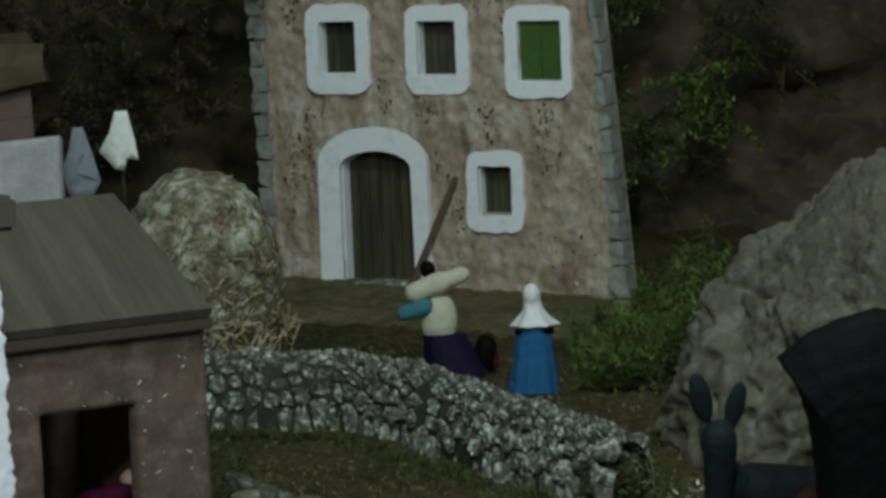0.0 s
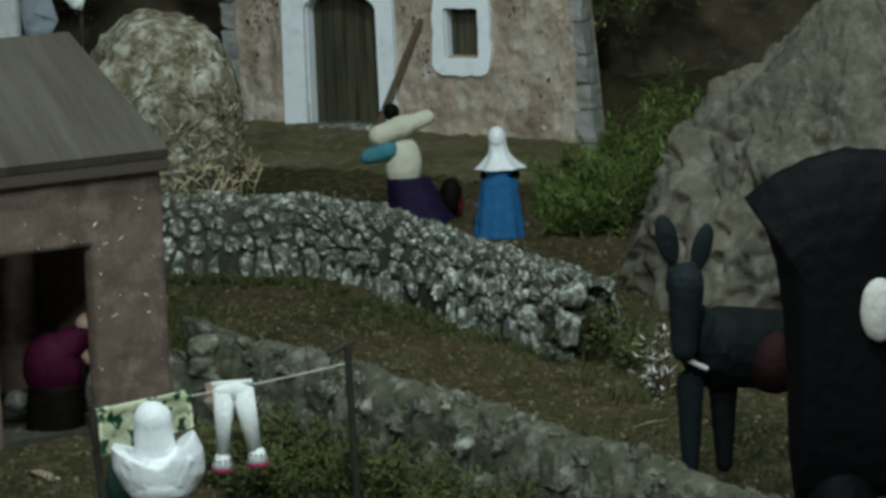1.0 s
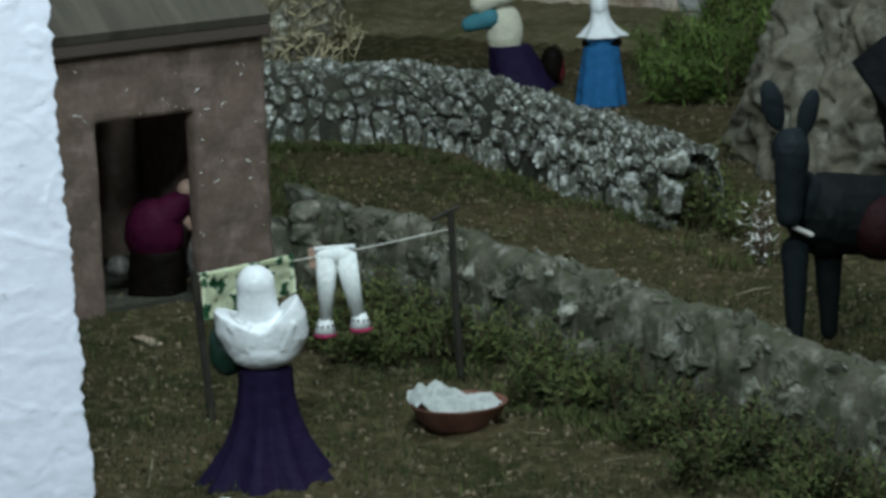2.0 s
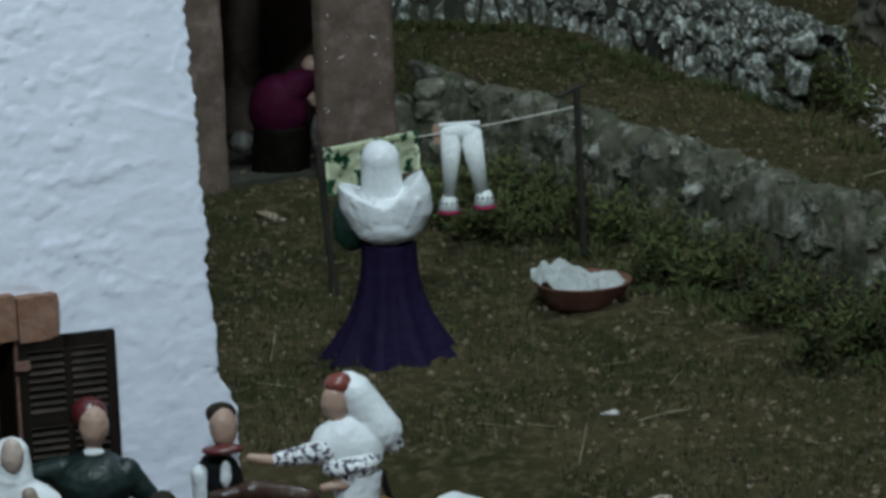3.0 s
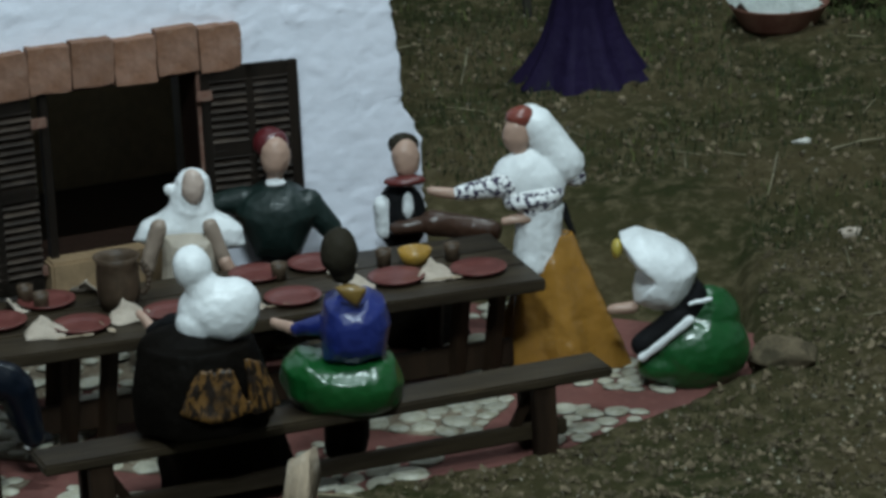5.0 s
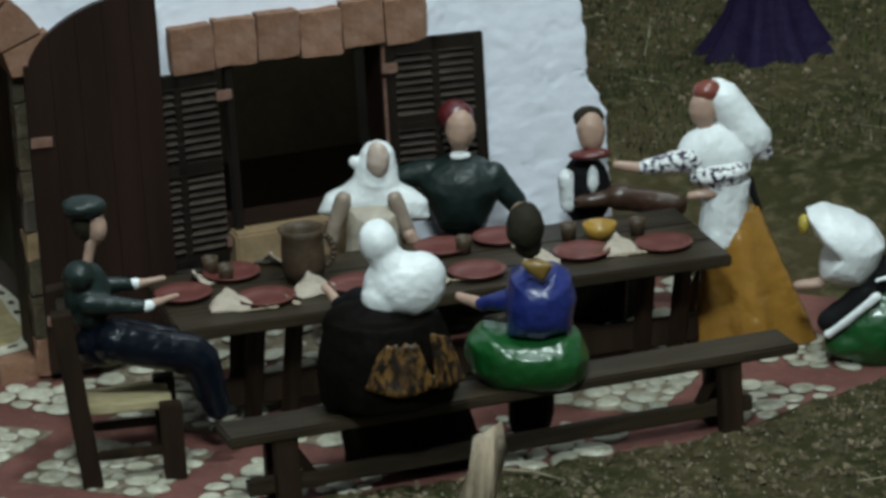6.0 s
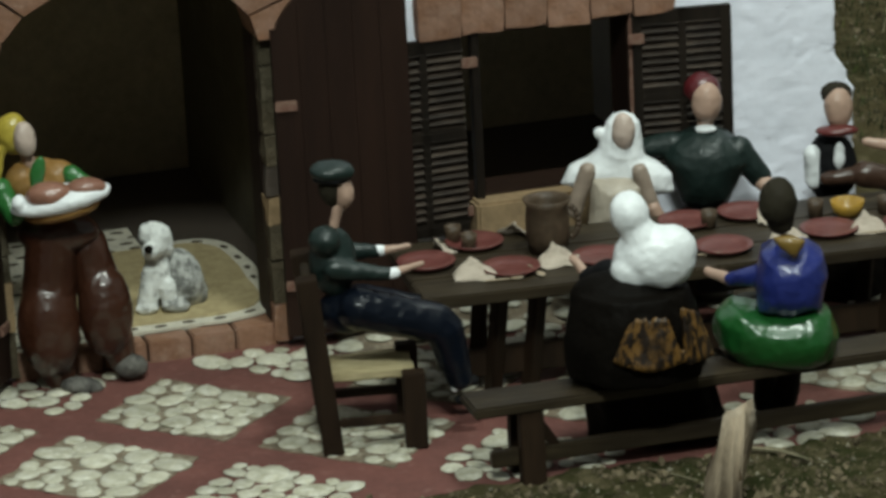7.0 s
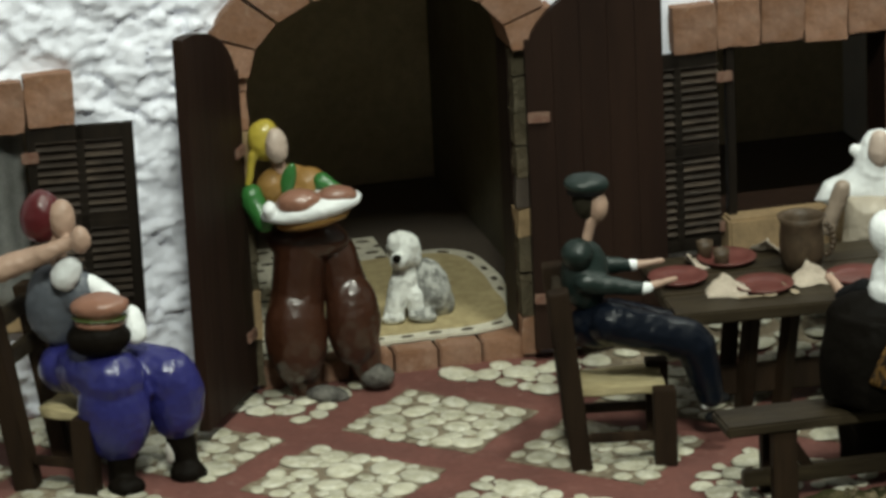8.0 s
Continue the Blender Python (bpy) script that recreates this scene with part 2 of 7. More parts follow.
def ball(bm, place, radii, turn=None, detail=2):
    m = Matrix.LocRotScale(place, turn, radii)
    return bmesh.ops.create_icosphere(bm, subdivisions=detail, radius=1.0, matrix=m)["verts"]


def prism(outline, y0, y1, holes=()):
    """A solid between y0 and y1 from an outline of (x, z), with holes cut through."""
    bm = bmesh.new()
    loops = [outline, *holes]
    edges = []
    for loop in loops:
        vs = [bm.verts.new((x, y0, z)) for x, z in loop]
        edges += [bm.edges.new((vs[i], vs[(i + 1) % len(vs)])) for i in range(len(vs))]
    bmesh.ops.triangle_fill(bm, use_beauty=True, edges=edges)
    faces = bmesh.ops.extrude_face_region(bm, geom=list(bm.faces))["geom"]
    bmesh.ops.translate(bm, verts=[v for v in faces if isinstance(v, bmesh.types.BMVert)], vec=(0, y1 - y0, 0))
    return bm


def rounded(x0, x1, z0, z1, r, seed=0, wobble=0.0, steps=4):
    """A rectangle with round corners and a slightly uneven outline."""
    out = []
    for cx, cz, start in ((x1 - r, z1 - r, 0), (x0 + r, z1 - r, 90), (x0 + r, z0 + r, 180), (x1 - r, z0 + r, 270)):
        for i in range(steps + 1):
            a = radians(start + 90 * i / steps)
            out.append((cx + r * math.cos(a), cz + r * math.sin(a)))
    fine = []
    for i, (x, z) in enumerate(out):
        nx, nz = out[(i + 1) % len(out)]
        n = max(1, int(math.hypot(nx - x, nz - z) / 0.012))
        fine += [(x + (nx - x) * k / n, z + (nz - z) * k / n) for k in range(n)]
    return [(x + wobble * noise.noise((x * 60 + seed, z * 60, seed)), z + wobble * noise.noise((x * 60, z * 60 + seed, 9 + seed))) for x, z in fine]


def arch(x0, x1, z0, spring, apex, steps=14):
    """The outline of an arched opening, up its left side and over to its right."""
    cx, hw = (x0 + x1) / 2, (x1 - x0) / 2
    return [(x0, z0)] + [(cx - hw * math.cos(math.pi * i / steps), spring + (apex - spring) * math.sin(math.pi * i / steps)) for i in range(steps + 1)] + [(x1, z0)]


def pierced_wall(x0, x1, z0, z1, thick, cell, openings, relief):
    """A wall with an uneven face at y = 0 and thickness behind it; openings are tests of (x, z)."""
    bm = bmesh.new()
    nx, nz = round((x1 - x0) / cell), round((z1 - z0) / cell)
    grid = []
    for j in range(nz + 1):
        row = []
        for i in range(nx + 1):
            x, z = x0 + (x1 - x0) * i / nx, z0 + (z1 - z0) * j / nz
            row.append(bm.verts.new((x, relief(x, z), z)))
        grid.append(row)
    for j in range(nz):
        for i in range(nx):
            x, z = x0 + (x1 - x0) * (i + 0.5) / nx, z0 + (z1 - z0) * (j + 0.5) / nz
            if not any(inside(x, z) for inside in openings):
                bm.faces.new((grid[j][i], grid[j][i + 1], grid[j + 1][i + 1], grid[j + 1][i]))
    bmesh.ops.delete(bm, geom=[v for v in bm.verts if not v.link_faces], context="VERTS")
    rim = [e for e in bm.edges if len(e.link_faces) == 1]
    back = bmesh.ops.extrude_edge_only(bm, edges=rim)["geom"]
    for v in back:
        if isinstance(v, bmesh.types.BMVert):
            v.co.y = thick
    return bm


def in_box(x0, x1, z0, z1):
    return lambda x, z: x0 < x < x1 and z0 < z < z1


def in_arch(x0, x1, spring, apex):
    cx, hw = (x0 + x1) / 2, (x1 - x0) / 2
    return lambda x, z: x0 < x < x1 and (z < spring or (z - spring) / (apex - spring) < math.sqrt(max(0, 1 - ((x - cx) / hw) ** 2)))


def fbm(x, y, z=0.0, octaves=4):
    return noise.fractal((x, y, z), 0.9, 2.0, octaves)


# ---- the ground, the pavement and the room ----
PAVE = [(0.135, 2.50), (0.006, 2.368), (-0.13, 2.296), (-0.34, 2.212), (-0.62, 2.09), (-1.0, 1.93)]


def pave_front(x):
    return float(np.interp(x, [p[0] for p in reversed(PAVE)], [p[1] for p in reversed(PAVE)]))


def rise(y):
    return float(np.interp(y, [0, 2.45, 2.9, 3.3, 4.0, 4.5, 5.3, 6.5], [0, 0, 0.03, 0.055, 0.07, 0.08, 0.13, 0.25]))


def ground_height(x, y):
    z = rise(y) + 0.006 * fbm(x * 9, y * 9) + 0.0035 * fbm(x * 45, y * 45, 3)
    edge = (y - pave_front(x)) / 0.012
    into = min(max(edge, 0), 1) * min(max((0.14 - x) / 0.015, 0), 1) * min(max((2.85 - y) / 0.2, 0), 1)
    z = z * (1 - into) - 0.012 * into
    u, v = 0.9063 * (x + 0.517) + 0.4226 * (y - 2.5), -0.4226 * (x + 0.517) + 0.9063 * (y - 2.5)
    if -0.79 < u < 0.412 and 0.01 < v < 0.43:
        return -0.02
    z += 0.004 * min(max(3 + edge / 2, 0), 1) * (1 - min(max(edge, 0), 1)) * min(max((0.3 - x) / 0.2, 0), 1)
    return z


bm = bmesh.new()
XS = np.concatenate([np.linspace(-2.5, -1.0, 16)[:-1], np.linspace(-1.0, 1.0, 330), np.linspace(1.0, 2.5, 16)[1:]])
YS = np.concatenate([np.linspace(1.6, 2.0, 20)[:-1], np.linspace(2.0, 3.6, 260), np.linspace(3.6, 6.6, 160)[1:]])
grid = [[bm.verts.new((x, y, ground_height(x, y))) for x in XS] for y in YS]
for j in range(len(YS) - 1):
    for i in range(len(XS) - 1):
        bm.faces.new((grid[j][i], grid[j][i + 1], grid[j + 1][i + 1], grid[j + 1][i]))
tagged(part("ground", bm, "earth", smooth=True), "olive-brown crumbly earth of the model landscape", "ground", kind="structure")


def plain(name, x0, x1, y0, y1, z0, z1, mat, label, category):
    return tagged(part(name, boxed(x0, x1, y0, y1, z0, z1), mat), label, category, kind="structure")


plain("floor", -2.6, 2.6, -2.1, 6.7, -0.72, -0.65, "room", "grey floor of the exhibition room", "floor")
plain("ceiling", -2.6, 2.6, -2.1, 6.7, 2.36, 2.42, "room", "plain grey ceiling over the model landscape", "ceiling")
plain("wall_west", -2.6, -2.5, -2.0, 6.6, -0.65, 2.36, "room", "plain grey wall of the room", "wall")
plain("wall_east", 2.5, 2.6, -2.0, 6.6, -0.65, 2.36, "room", "plain grey wall of the room", "wall")
plain("wall_south", -2.5, 2.5, -2.1, -2.0, -0.65, 2.36, "room", "plain grey wall behind the viewer", "wall")
plain("wall_north", -2.5, 2.5, 6.6, 6.7, -0.65, 2.36, "room", "plain grey wall behind the model landscape", "wall")
plain("platform", -2.5, 2.5, 1.55, 1.6, -0.65, 0.0, "dark_wood", "dark wooden front of the model's platform", "platform")
for place, size, power, target in LAMPS:
    t = thing("ceiling_lamp", Matrix.Translation(place), "white square flood lamp hung from the grey ceiling", "lamp", "ceiling lamps")
    turn = look((0, 0, 0), Vector(target) - Vector(place))
    part("lamp_head", boxed(-size[0] / 2 - 0.02, size[0] / 2 + 0.02, -size[1] / 2 - 0.02, size[1] / 2 + 0.02, 0.01, 0.05, 0.006), "lamp_case", t, matrix=turn)
    bm = bmesh.new()
    rod(bm, turn @ Vector((0, 0, 0.05)), (0, 0, 2.36 - place[2]), 0.012)
    part("stem", bm, "lamp_case", t)

# earth bank behind the farmhouse
bm = bmesh.new()
grid = []
for j in range(70):
    row = []
    for i in range(150):
        x, s = -2.5 + 5.0 * i / 149, j / 69
        y = 6.05 + 0.5 * s + 0.25 * fbm(x * 2.2, s * 3, 5) + 0.07 * fbm(x * 9, s * 12, 2) - 0.35 * max(0, abs(x - 0.35) - 0.6) ** 1.2
        row.append(bm.verts.new((x, min(y, 6.57), 0.05 + 1.5 * s + 0.04 * fbm(x * 6, s * 8, 8))))
    grid.append(row)
for j in range(69):
    for i in range(149):
        bm.faces.new((grid[j][i], grid[j][i + 1], grid[j + 1][i + 1], grid[j + 1][i]))
tagged(part("earth_bank", bm, "cliff", smooth=True), "dark brown uneven earth bank behind the houses", "bank", kind="structure")

# ---- the white tavern ----
TAV = pose(-0.517, 2.50, 0, 0, 0, 25)
tavern = thing("tavern", TAV, "whitewashed rough plaster model tavern with brick-arched door", "house")
DOOR = (-0.207, -0.011, 0.232, 0.294)


def plaster_relief(x, z):
    rough = min(max((-0.02 - x) / 0.2, 0.10), 1.0)
    def ledge(value, low):
        s = min(max((value - low) / 0.028, 0.0), 1.0)
        return s * s * (3 - 2 * s)
    chips = 0.55 * ledge(fbm(x * 26, z * 34, 2), 0.0) + 0.45 * ledge(fbm(x * 48 + 3, z * 60, 7), 0.1) + 0.4 * ledge(fbm(x * 17, z * 40 + 5, 13), 0.22)
    crack = max(0.0, 0.05 - abs(noise.noise((x * 15 + 0.5 * noise.noise((x * 50, z * 50, 3)), z * 21, 31)))) / 0.05 * min(1.0, max(0.0, 0.2 + 2.0 * noise.noise((x * 9, z * 9, 17))))
    ridges = max(0, 0.22 - abs(noise.noise((x * 10 + z * 5, z * 30, 12)))) * max(0, 0.2 + noise.noise((x * 8, z * 8, 3)))
    flake = ledge(fbm(x * 42, z * 52, 21), 0.2) * min(1.0, max(0.0, 3.0 * noise.noise((x * 8, z * 8, 5)))) * (1 - rough)
    seam = max(0.0, 0.03 - abs(noise.noise((x * 7 + 2, z * 16 + x * 5, 41)))) / 0.03 * min(1.0, max(0.0, 2.5 * noise.noise((x * 6, z * 6, 47)))) * (1 - rough)
    return -0.0009 * flake - 0.0009 * seam - 0.002 * rough * fbm(x * 80, z * 90, 1) - 0.0005 * fbm(x * 9, z * 12, 4) - 0.0044 * rough * chips + 0.006 * rough * crack - 0.006 * ridges


bm = pierced_wall(-0.80, 0.43, -0.01, 0.61, 0.035, 0.0023, [in_arch(*DOOR), in_box(0.135, 0.268, 0.088, 0.235), in_box(-0.45, -0.335, 0.08, 0.225)], plaster_relief)
for v in bm.verts:
    z = v.co.z
    edge = 0.004 * fbm(z * 30, 0.5, 2) + 0.003 * noise.noise((z * 150, 3.0, v.co.y * 40)) - 0.009 * max(0, z - 0.17) / 0.25 + 0.014 * min(1, max(0, (0.165 - z) / 0.03))
    v.co.x += edge * max(0, v.co.x - 0.36) / 0.07
part("front_wall", bm, "plaster", tavern, smooth=True)
part("side_wall", boxed(0.38, 0.410, 0.035, 0.42, -0.01, 0.61), "plaster", tavern)
part("back_wall", boxed(-0.80, 0.410, 0.42, 0.45, -0.01, 0.61), "interior", tavern)
part("end_wall", boxed(-0.80, -0.77, 0.035, 0.42, -0.01, 0.61), "interior", tavern)
# this one carries painted shade; the other keeps the plain wall colour
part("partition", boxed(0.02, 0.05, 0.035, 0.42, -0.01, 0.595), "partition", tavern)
part("partition", boxed(-0.30, -0.27, 0.035, 0.42, -0.01, 0.595), "interior", tavern)
# floor takes the dark eave colour to paint in the doorway's inner shade
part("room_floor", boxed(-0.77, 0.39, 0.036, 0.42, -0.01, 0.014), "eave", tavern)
# unseen roof, added; stops at half depth so lamp light enters the rooms
part("roof", boxed(-0.82, 0.435, 0.0, 0.22, 0.612, 0.64, 0.004), "shed_roof", tavern)
# arch stones, lintels and step of the tavern
rng = random.Random(4)


def wedge(x0, x1, spring, apex, a0, a1, deep, out, y0, y1):
    """One arch brick between two angles, counted from the left spring."""
    cx, hw, hh = (x0 + x1) / 2, (x1 - x0) / 2, apex - spring
    def at(a, extra):
        return (cx - (hw + extra) * math.cos(a), spring + (hh + extra) * math.sin(a))
    bm = prism([at(a0, deep), at(a0, out), at((a0 + a1) / 2, out), at(a1, out), at(a1, deep)], y0, y1)
    return bm


COUNT = 9
for i in range(COUNT):
    a0, a1 = math.pi * (i + 0.04) / COUNT, math.pi * (i + 0.96) / COUNT
    part("arch_brick", wedge(*DOOR, a0, a1, -0.004, 0.030 + rng.uniform(-0.003, 0.003), -0.012 - rng.uniform(0, 0.004), 0.03), "terracotta", tavern)
for side, x in ((-1, DOOR[0]), (1, DOOR[1])):
    z = 0.004
    while z < 0.222:
        h = rng.uniform(0.018, 0.04)
        h = min(h, 0.231 - z)
        wide = rng.uniform(0.0075, 0.0095)
        a, b = (x - wide, x + 0.003) if side < 0 else (x - 0.003, x + wide)
        bm = boxed(a, b, -0.006 - rng.uniform(0, 0.003), 0.006, z, z + h - 0.0012, cuts=2)
        jitter(bm, 0.0022, 70, z * 40)
        part("jamb_brick", bm, rng.choice(("terracotta", "sill", "cliff")) if side < 0 else rng.choice(("cliff", "eave", "cliff", "terracotta", "sill")), tavern)
        z += h


def lintel(u0, u1, w0, w1, count):
    step = (u1 - u0) / count
    for i in range(count):
        d = rng.uniform(-0.002, 0.002)
        m = Matrix.Translation((u0 + step * (i + 0.5), -0.005, (w0 + w1) / 2 + d)) @ Euler((0, radians(rng.uniform(-2, 2)), 0)).to_matrix().to_4x4()
        h = (w1 - w0) / 2
        bm = boxed(-step / 2 + 0.0004, step / 2 - 0.0004, -0.008, 0.02, -h, h, cuts=3)
        for v in bm.verts:
            v.co.x *= 1 - 0.04 * (abs(v.co.z) / h) ** 6
            v.co += noise.noise_vector(v.co * 95 + Vector((i * 9, u0 * 50, 0))) * 0.0012
        part("lintel_brick", bm, "terracotta", tavern, matrix=m)


lintel(0.103, 0.300, 0.217, 0.251, 6)
lintel(-0.462, -0.325, 0.211, 0.247, 4)
for i in range(6):
    u = DOOR[0] + (DOOR[1] - DOOR[0]) * i / 6
    part("step_brick", boxed(u + 0.001, u + 0.0317, -0.004 + rng.uniform(-0.001, 0.001), 0.03, -0.004, 0.0155, 0.0012), "terracotta", tavern)
part("sill", boxed(0.139, 0.275, -0.022, 0.02, 0.063, 0.0915, 0.002), "sill", tavern, "sandy brown window sill")
part("sill", boxed(-0.46, -0.33, -0.012, 0.02, 0.066, 0.080, 0.002), "sill", tavern, "sandy brown window sill")


for a, b, c, d in ((0.265, 0.268, 0.09, 0.217), (0.138, 0.265, 0.214, 0.217), (0.138, 0.265, 0.0875, 0.093)):
    part("window_frame", boxed(a, b, -0.003, 0.036, c, d, 0.0008), "door_wood", tavern)
part("frame_strip", boxed(0.2655, 0.2685, -0.006, -0.0032, 0.09, 0.217, 0.0006), "rust", tavern, "thin rust-coloured strip")
for a, b in ((DOOR[0] - 0.001, DOOR[0] + 0.0035), (DOOR[1] - 0.0035, DOOR[1] + 0.001)):
    part("door_jamb", boxed(a, b, 0.006, 0.038, 0.0142, 0.236, 0.0006), "door_wood", tavern)
# louvred shutters and plank doors
def shutter(u, w0, w1, wide, turn, side):
    """A louvred leaf hinged at u, opened by turn degrees; side: +1 opens to the right."""
    hang = part("shutter", boxed(0, 0.0065, -0.0035, 0.0035, 0, w1 - w0, 0.0006), "shutter_wood", tavern, "dark louvred wooden shutter standing open",
                matrix=pose(u, -0.006, w0, 0, 0, turn))
    h, s = w1 - w0, side
    def bar(x0, x1, z0, z1, name):
        part(name, boxed(min(x0 * s, x1 * s), max(x0 * s, x1 * s), -0.003, 0.003, z0, z1, 0.0006), "shutter_wood", hang)
    bar(wide - 0.008, wide, 0, h, "stile")
    bar(wide / 2 - 0.003, wide / 2 + 0.003, 0, h, "stile")
    for z in (0, h / 2 - 0.004, h - 0.010):
        bar(0.0065, wide - 0.008, z, z + 0.010, "rail")
    n = int(h / 0.0062)
    for i in range(n):
        z = 0.006 + (h - 0.012) * (i + 0.5) / n
        bm = bmesh.new()
        box(bm, 0.006 * s if s > 0 else (wide - 0.008) * s, (wide - 0.008) * s if s > 0 else 0.006 * s, -0.0035, 0.0035, -0.0006, 0.0006, m=Matrix.Translation((0, 0, z)) @ Euler((radians(38), 0, 0)).to_matrix().to_4x4())
        part("slat", bm, "worn_slat", hang)
    for z in (0.016, h - 0.02):
        part("hinge", boxed(-0.004 if s > 0 else -0.008, 0.008 if s > 0 else 0.004, -0.006, -0.003, z - 0.004, z + 0.004, 0.0008), "rust", hang, "rusty iron hinge")


shutter(0.268, 0.088, 0.218, 0.074, -8, 1)
shutter(0.143, 0.068, 0.216, 0.074, 3, -1)
shutter(-0.360, 0.072, 0.211, 0.074, -6, 1)
shutter(-0.452, 0.072, 0.211, 0.074, 20, -1)


def plank_door(hinge_u, turn, side):
    """An arched door leaf of planks, hinged at the jamb."""
    wide = (DOOR[1] - DOOR[0]) / 2
    leaf = part("door_leaf", boxed(0, 0.004, -0.003, 0.003, 0.0, 0.23), "door_wood", tavern, "dark reddish-brown arched door leaf standing open", matrix=pose(hinge_u, -0.016, 0.010, 0, 0, turn))
    n = 5
    for i in range(n):
        x0, x1 = wide * i / n, wide * (i + 1) / n - 0.0003
        top = lambda x: 0.215 + (DOOR[3] - DOOR[2]) * math.sqrt(max(0, 1 - (1 - x / wide) ** 2))
        outline = [(x0 * side, 0.0), (x1 * side, 0.0)] + [((x1 + (x0 - x1) * k / 4) * side, top(x1 + (x0 - x1) * k / 4)) for k in range(5)]
        part("plank", prism(outline, -0.004, 0.004), "door_wood", leaf)
    for z in (0.035, 0.17):
        part("hinge", boxed(min(0, 0.016 * side), max(0, 0.016 * side), -0.0065, -0.004, z, z + 0.008, 0.0008), "rust", leaf, "rusty iron hinge")


plank_door(DOOR[1] + 0.004, -7, 1)
plank_door(DOOR[0] - 0.008, 60, -1)

# the straw mat with its wavy border, lying over a flecked cloth in the doorway
t = thing("doormat", TAV @ pose(-0.103, 0.125, 0.0166), "woven straw mat with dark and cream wavy border in the doorway", "mat")
def mat_line(grow, wobble):
    out = []
    for i in range(72):
        a = 2 * math.pi * i / 72
        c, d = math.cos(a), math.sin(a)
        k = (abs(c) ** 5 + abs(d) ** 5) ** -0.2
        out.append(((0.074 + grow) * k * c + 0.020 + wobble * math.sin(9 * a), (0.088 + grow) * k * d - 0.012 + wobble * math.cos(13 * a)))
    return out
part("border", prism(mat_line(0.012, 0.0012), 0.0, 0.0022), "cream", t, matrix=Euler((radians(-90), 0, 0)).to_matrix().to_4x4() @ Matrix.Diagonal((1, -1, 1, 1)))
part("weave", prism(mat_line(0.0, 0.0006), 0.0022, 0.0036), "mat_straw", t, matrix=Euler((radians(-90), 0, 0)).to_matrix().to_4x4() @ Matrix.Diagonal((1, -1, 1, 1)))
oval = bpy.data.meshes.new("border_patch")
bm = bmesh.new()
ball(bm, (0, 0, 0), (1, 1, 1), detail=2)
bm.to_mesh(oval)
bm.free()
oval.materials.append(MAT["soot"])
line = mat_line(0.006, 0.0008)
for i in range(2, 72, 3):
    (x0, y0), (x1, y1) = line[i - 1], line[i]
    ob = new("border_patch", oval)
    ob.parent, ob.matrix_basis = t, Matrix.LocRotScale(((x0 + x1) / 2, (y0 + y1) / 2, 0.0022), Euler((0, 0, math.atan2(y1 - y0, x1 - x0))), (0.0052, 0.0026, 0.0009))

t = thing("flecked_rug", TAV @ pose(-0.140, 0.15, 0.0146), "cream cloth rug with rows of dark oval flecks in the doorway", "rug")
part("rug_weave", boxed(-0.066, 0.075, -0.136, 0.12, 0, 0.0018, 0.0006), "cream", t)
for j in range(17):
    for i in range(7):
        ob = new("fleck", oval)
        ob.parent, ob.matrix_basis = t, Matrix.LocRotScale((-0.058 + i * 0.0205 + (0.010 if j % 2 else 0) + rng.uniform(-0.001, 0.001), -0.128 + j * 0.0148, 0.0018), Euler((0, 0, rng.uniform(-0.2, 0.2))), (0.0058, 0.0027, 0.0008))
# ---- pavement of red cement with panels of pebbles ----
bm = bmesh.new()
inner = [TAV @ Vector(p) for p in ((0.47, 0.0, 0), (-0.80, 0.0, 0))]
front = [Vector((x + 0.004 * noise.noise((x * 40, 1, 1)), y, 0)) for x, y in ((float(x), pave_front(float(x)) + 0.009 * fbm(float(x) * 22, 2.0)) for x in np.linspace(0.128, -1.0, 60))]
outline = [*inner, Vector((-1.25, 2.14, 0)), *reversed(front), Vector((0.136, 2.60, 0))]
vs = [bm.verts.new((p.x, p.y, 0.0)) for p in outline]
face = bm.faces.new(vs)
up = bmesh.ops.extrude_face_region(bm, geom=[face])["geom"]
for v in up:
    if isinstance(v, bmesh.types.BMVert):
        v.co.z = -0.012
bmesh.ops.triangulate(bm, faces=bm.faces)
pavement = tagged(part("pavement", bm, "cement"), "red painted cement pavement with panels of cream pebbles", "pavement", kind="structure")

pebbles = []
for wide in range(6):
    bm = bmesh.new()
    ball(bm, (0, 0, 0), (1, 1, 1), detail=2)
    for v in bm.verts:
        v.co += noise.noise_vector(v.co * 1.1 + Vector((wide * 7, 3, 1))) * 0.22
        v.co.z = v.co.z * 0.34
        if v.co.z > 0.2:
            v.co.z = 0.2 + (v.co.z - 0.2) * 0.5
        if v.co.z < -0.15:
            v.co.z = -0.15
    mesh = bpy.data.meshes.new("pebble")
    for f in bm.faces:
        f.smooth = True
    bm.to_mesh(mesh)
    bm.free()
    mesh.materials.append(MAT["pebble"])
    pebbles.append(mesh)

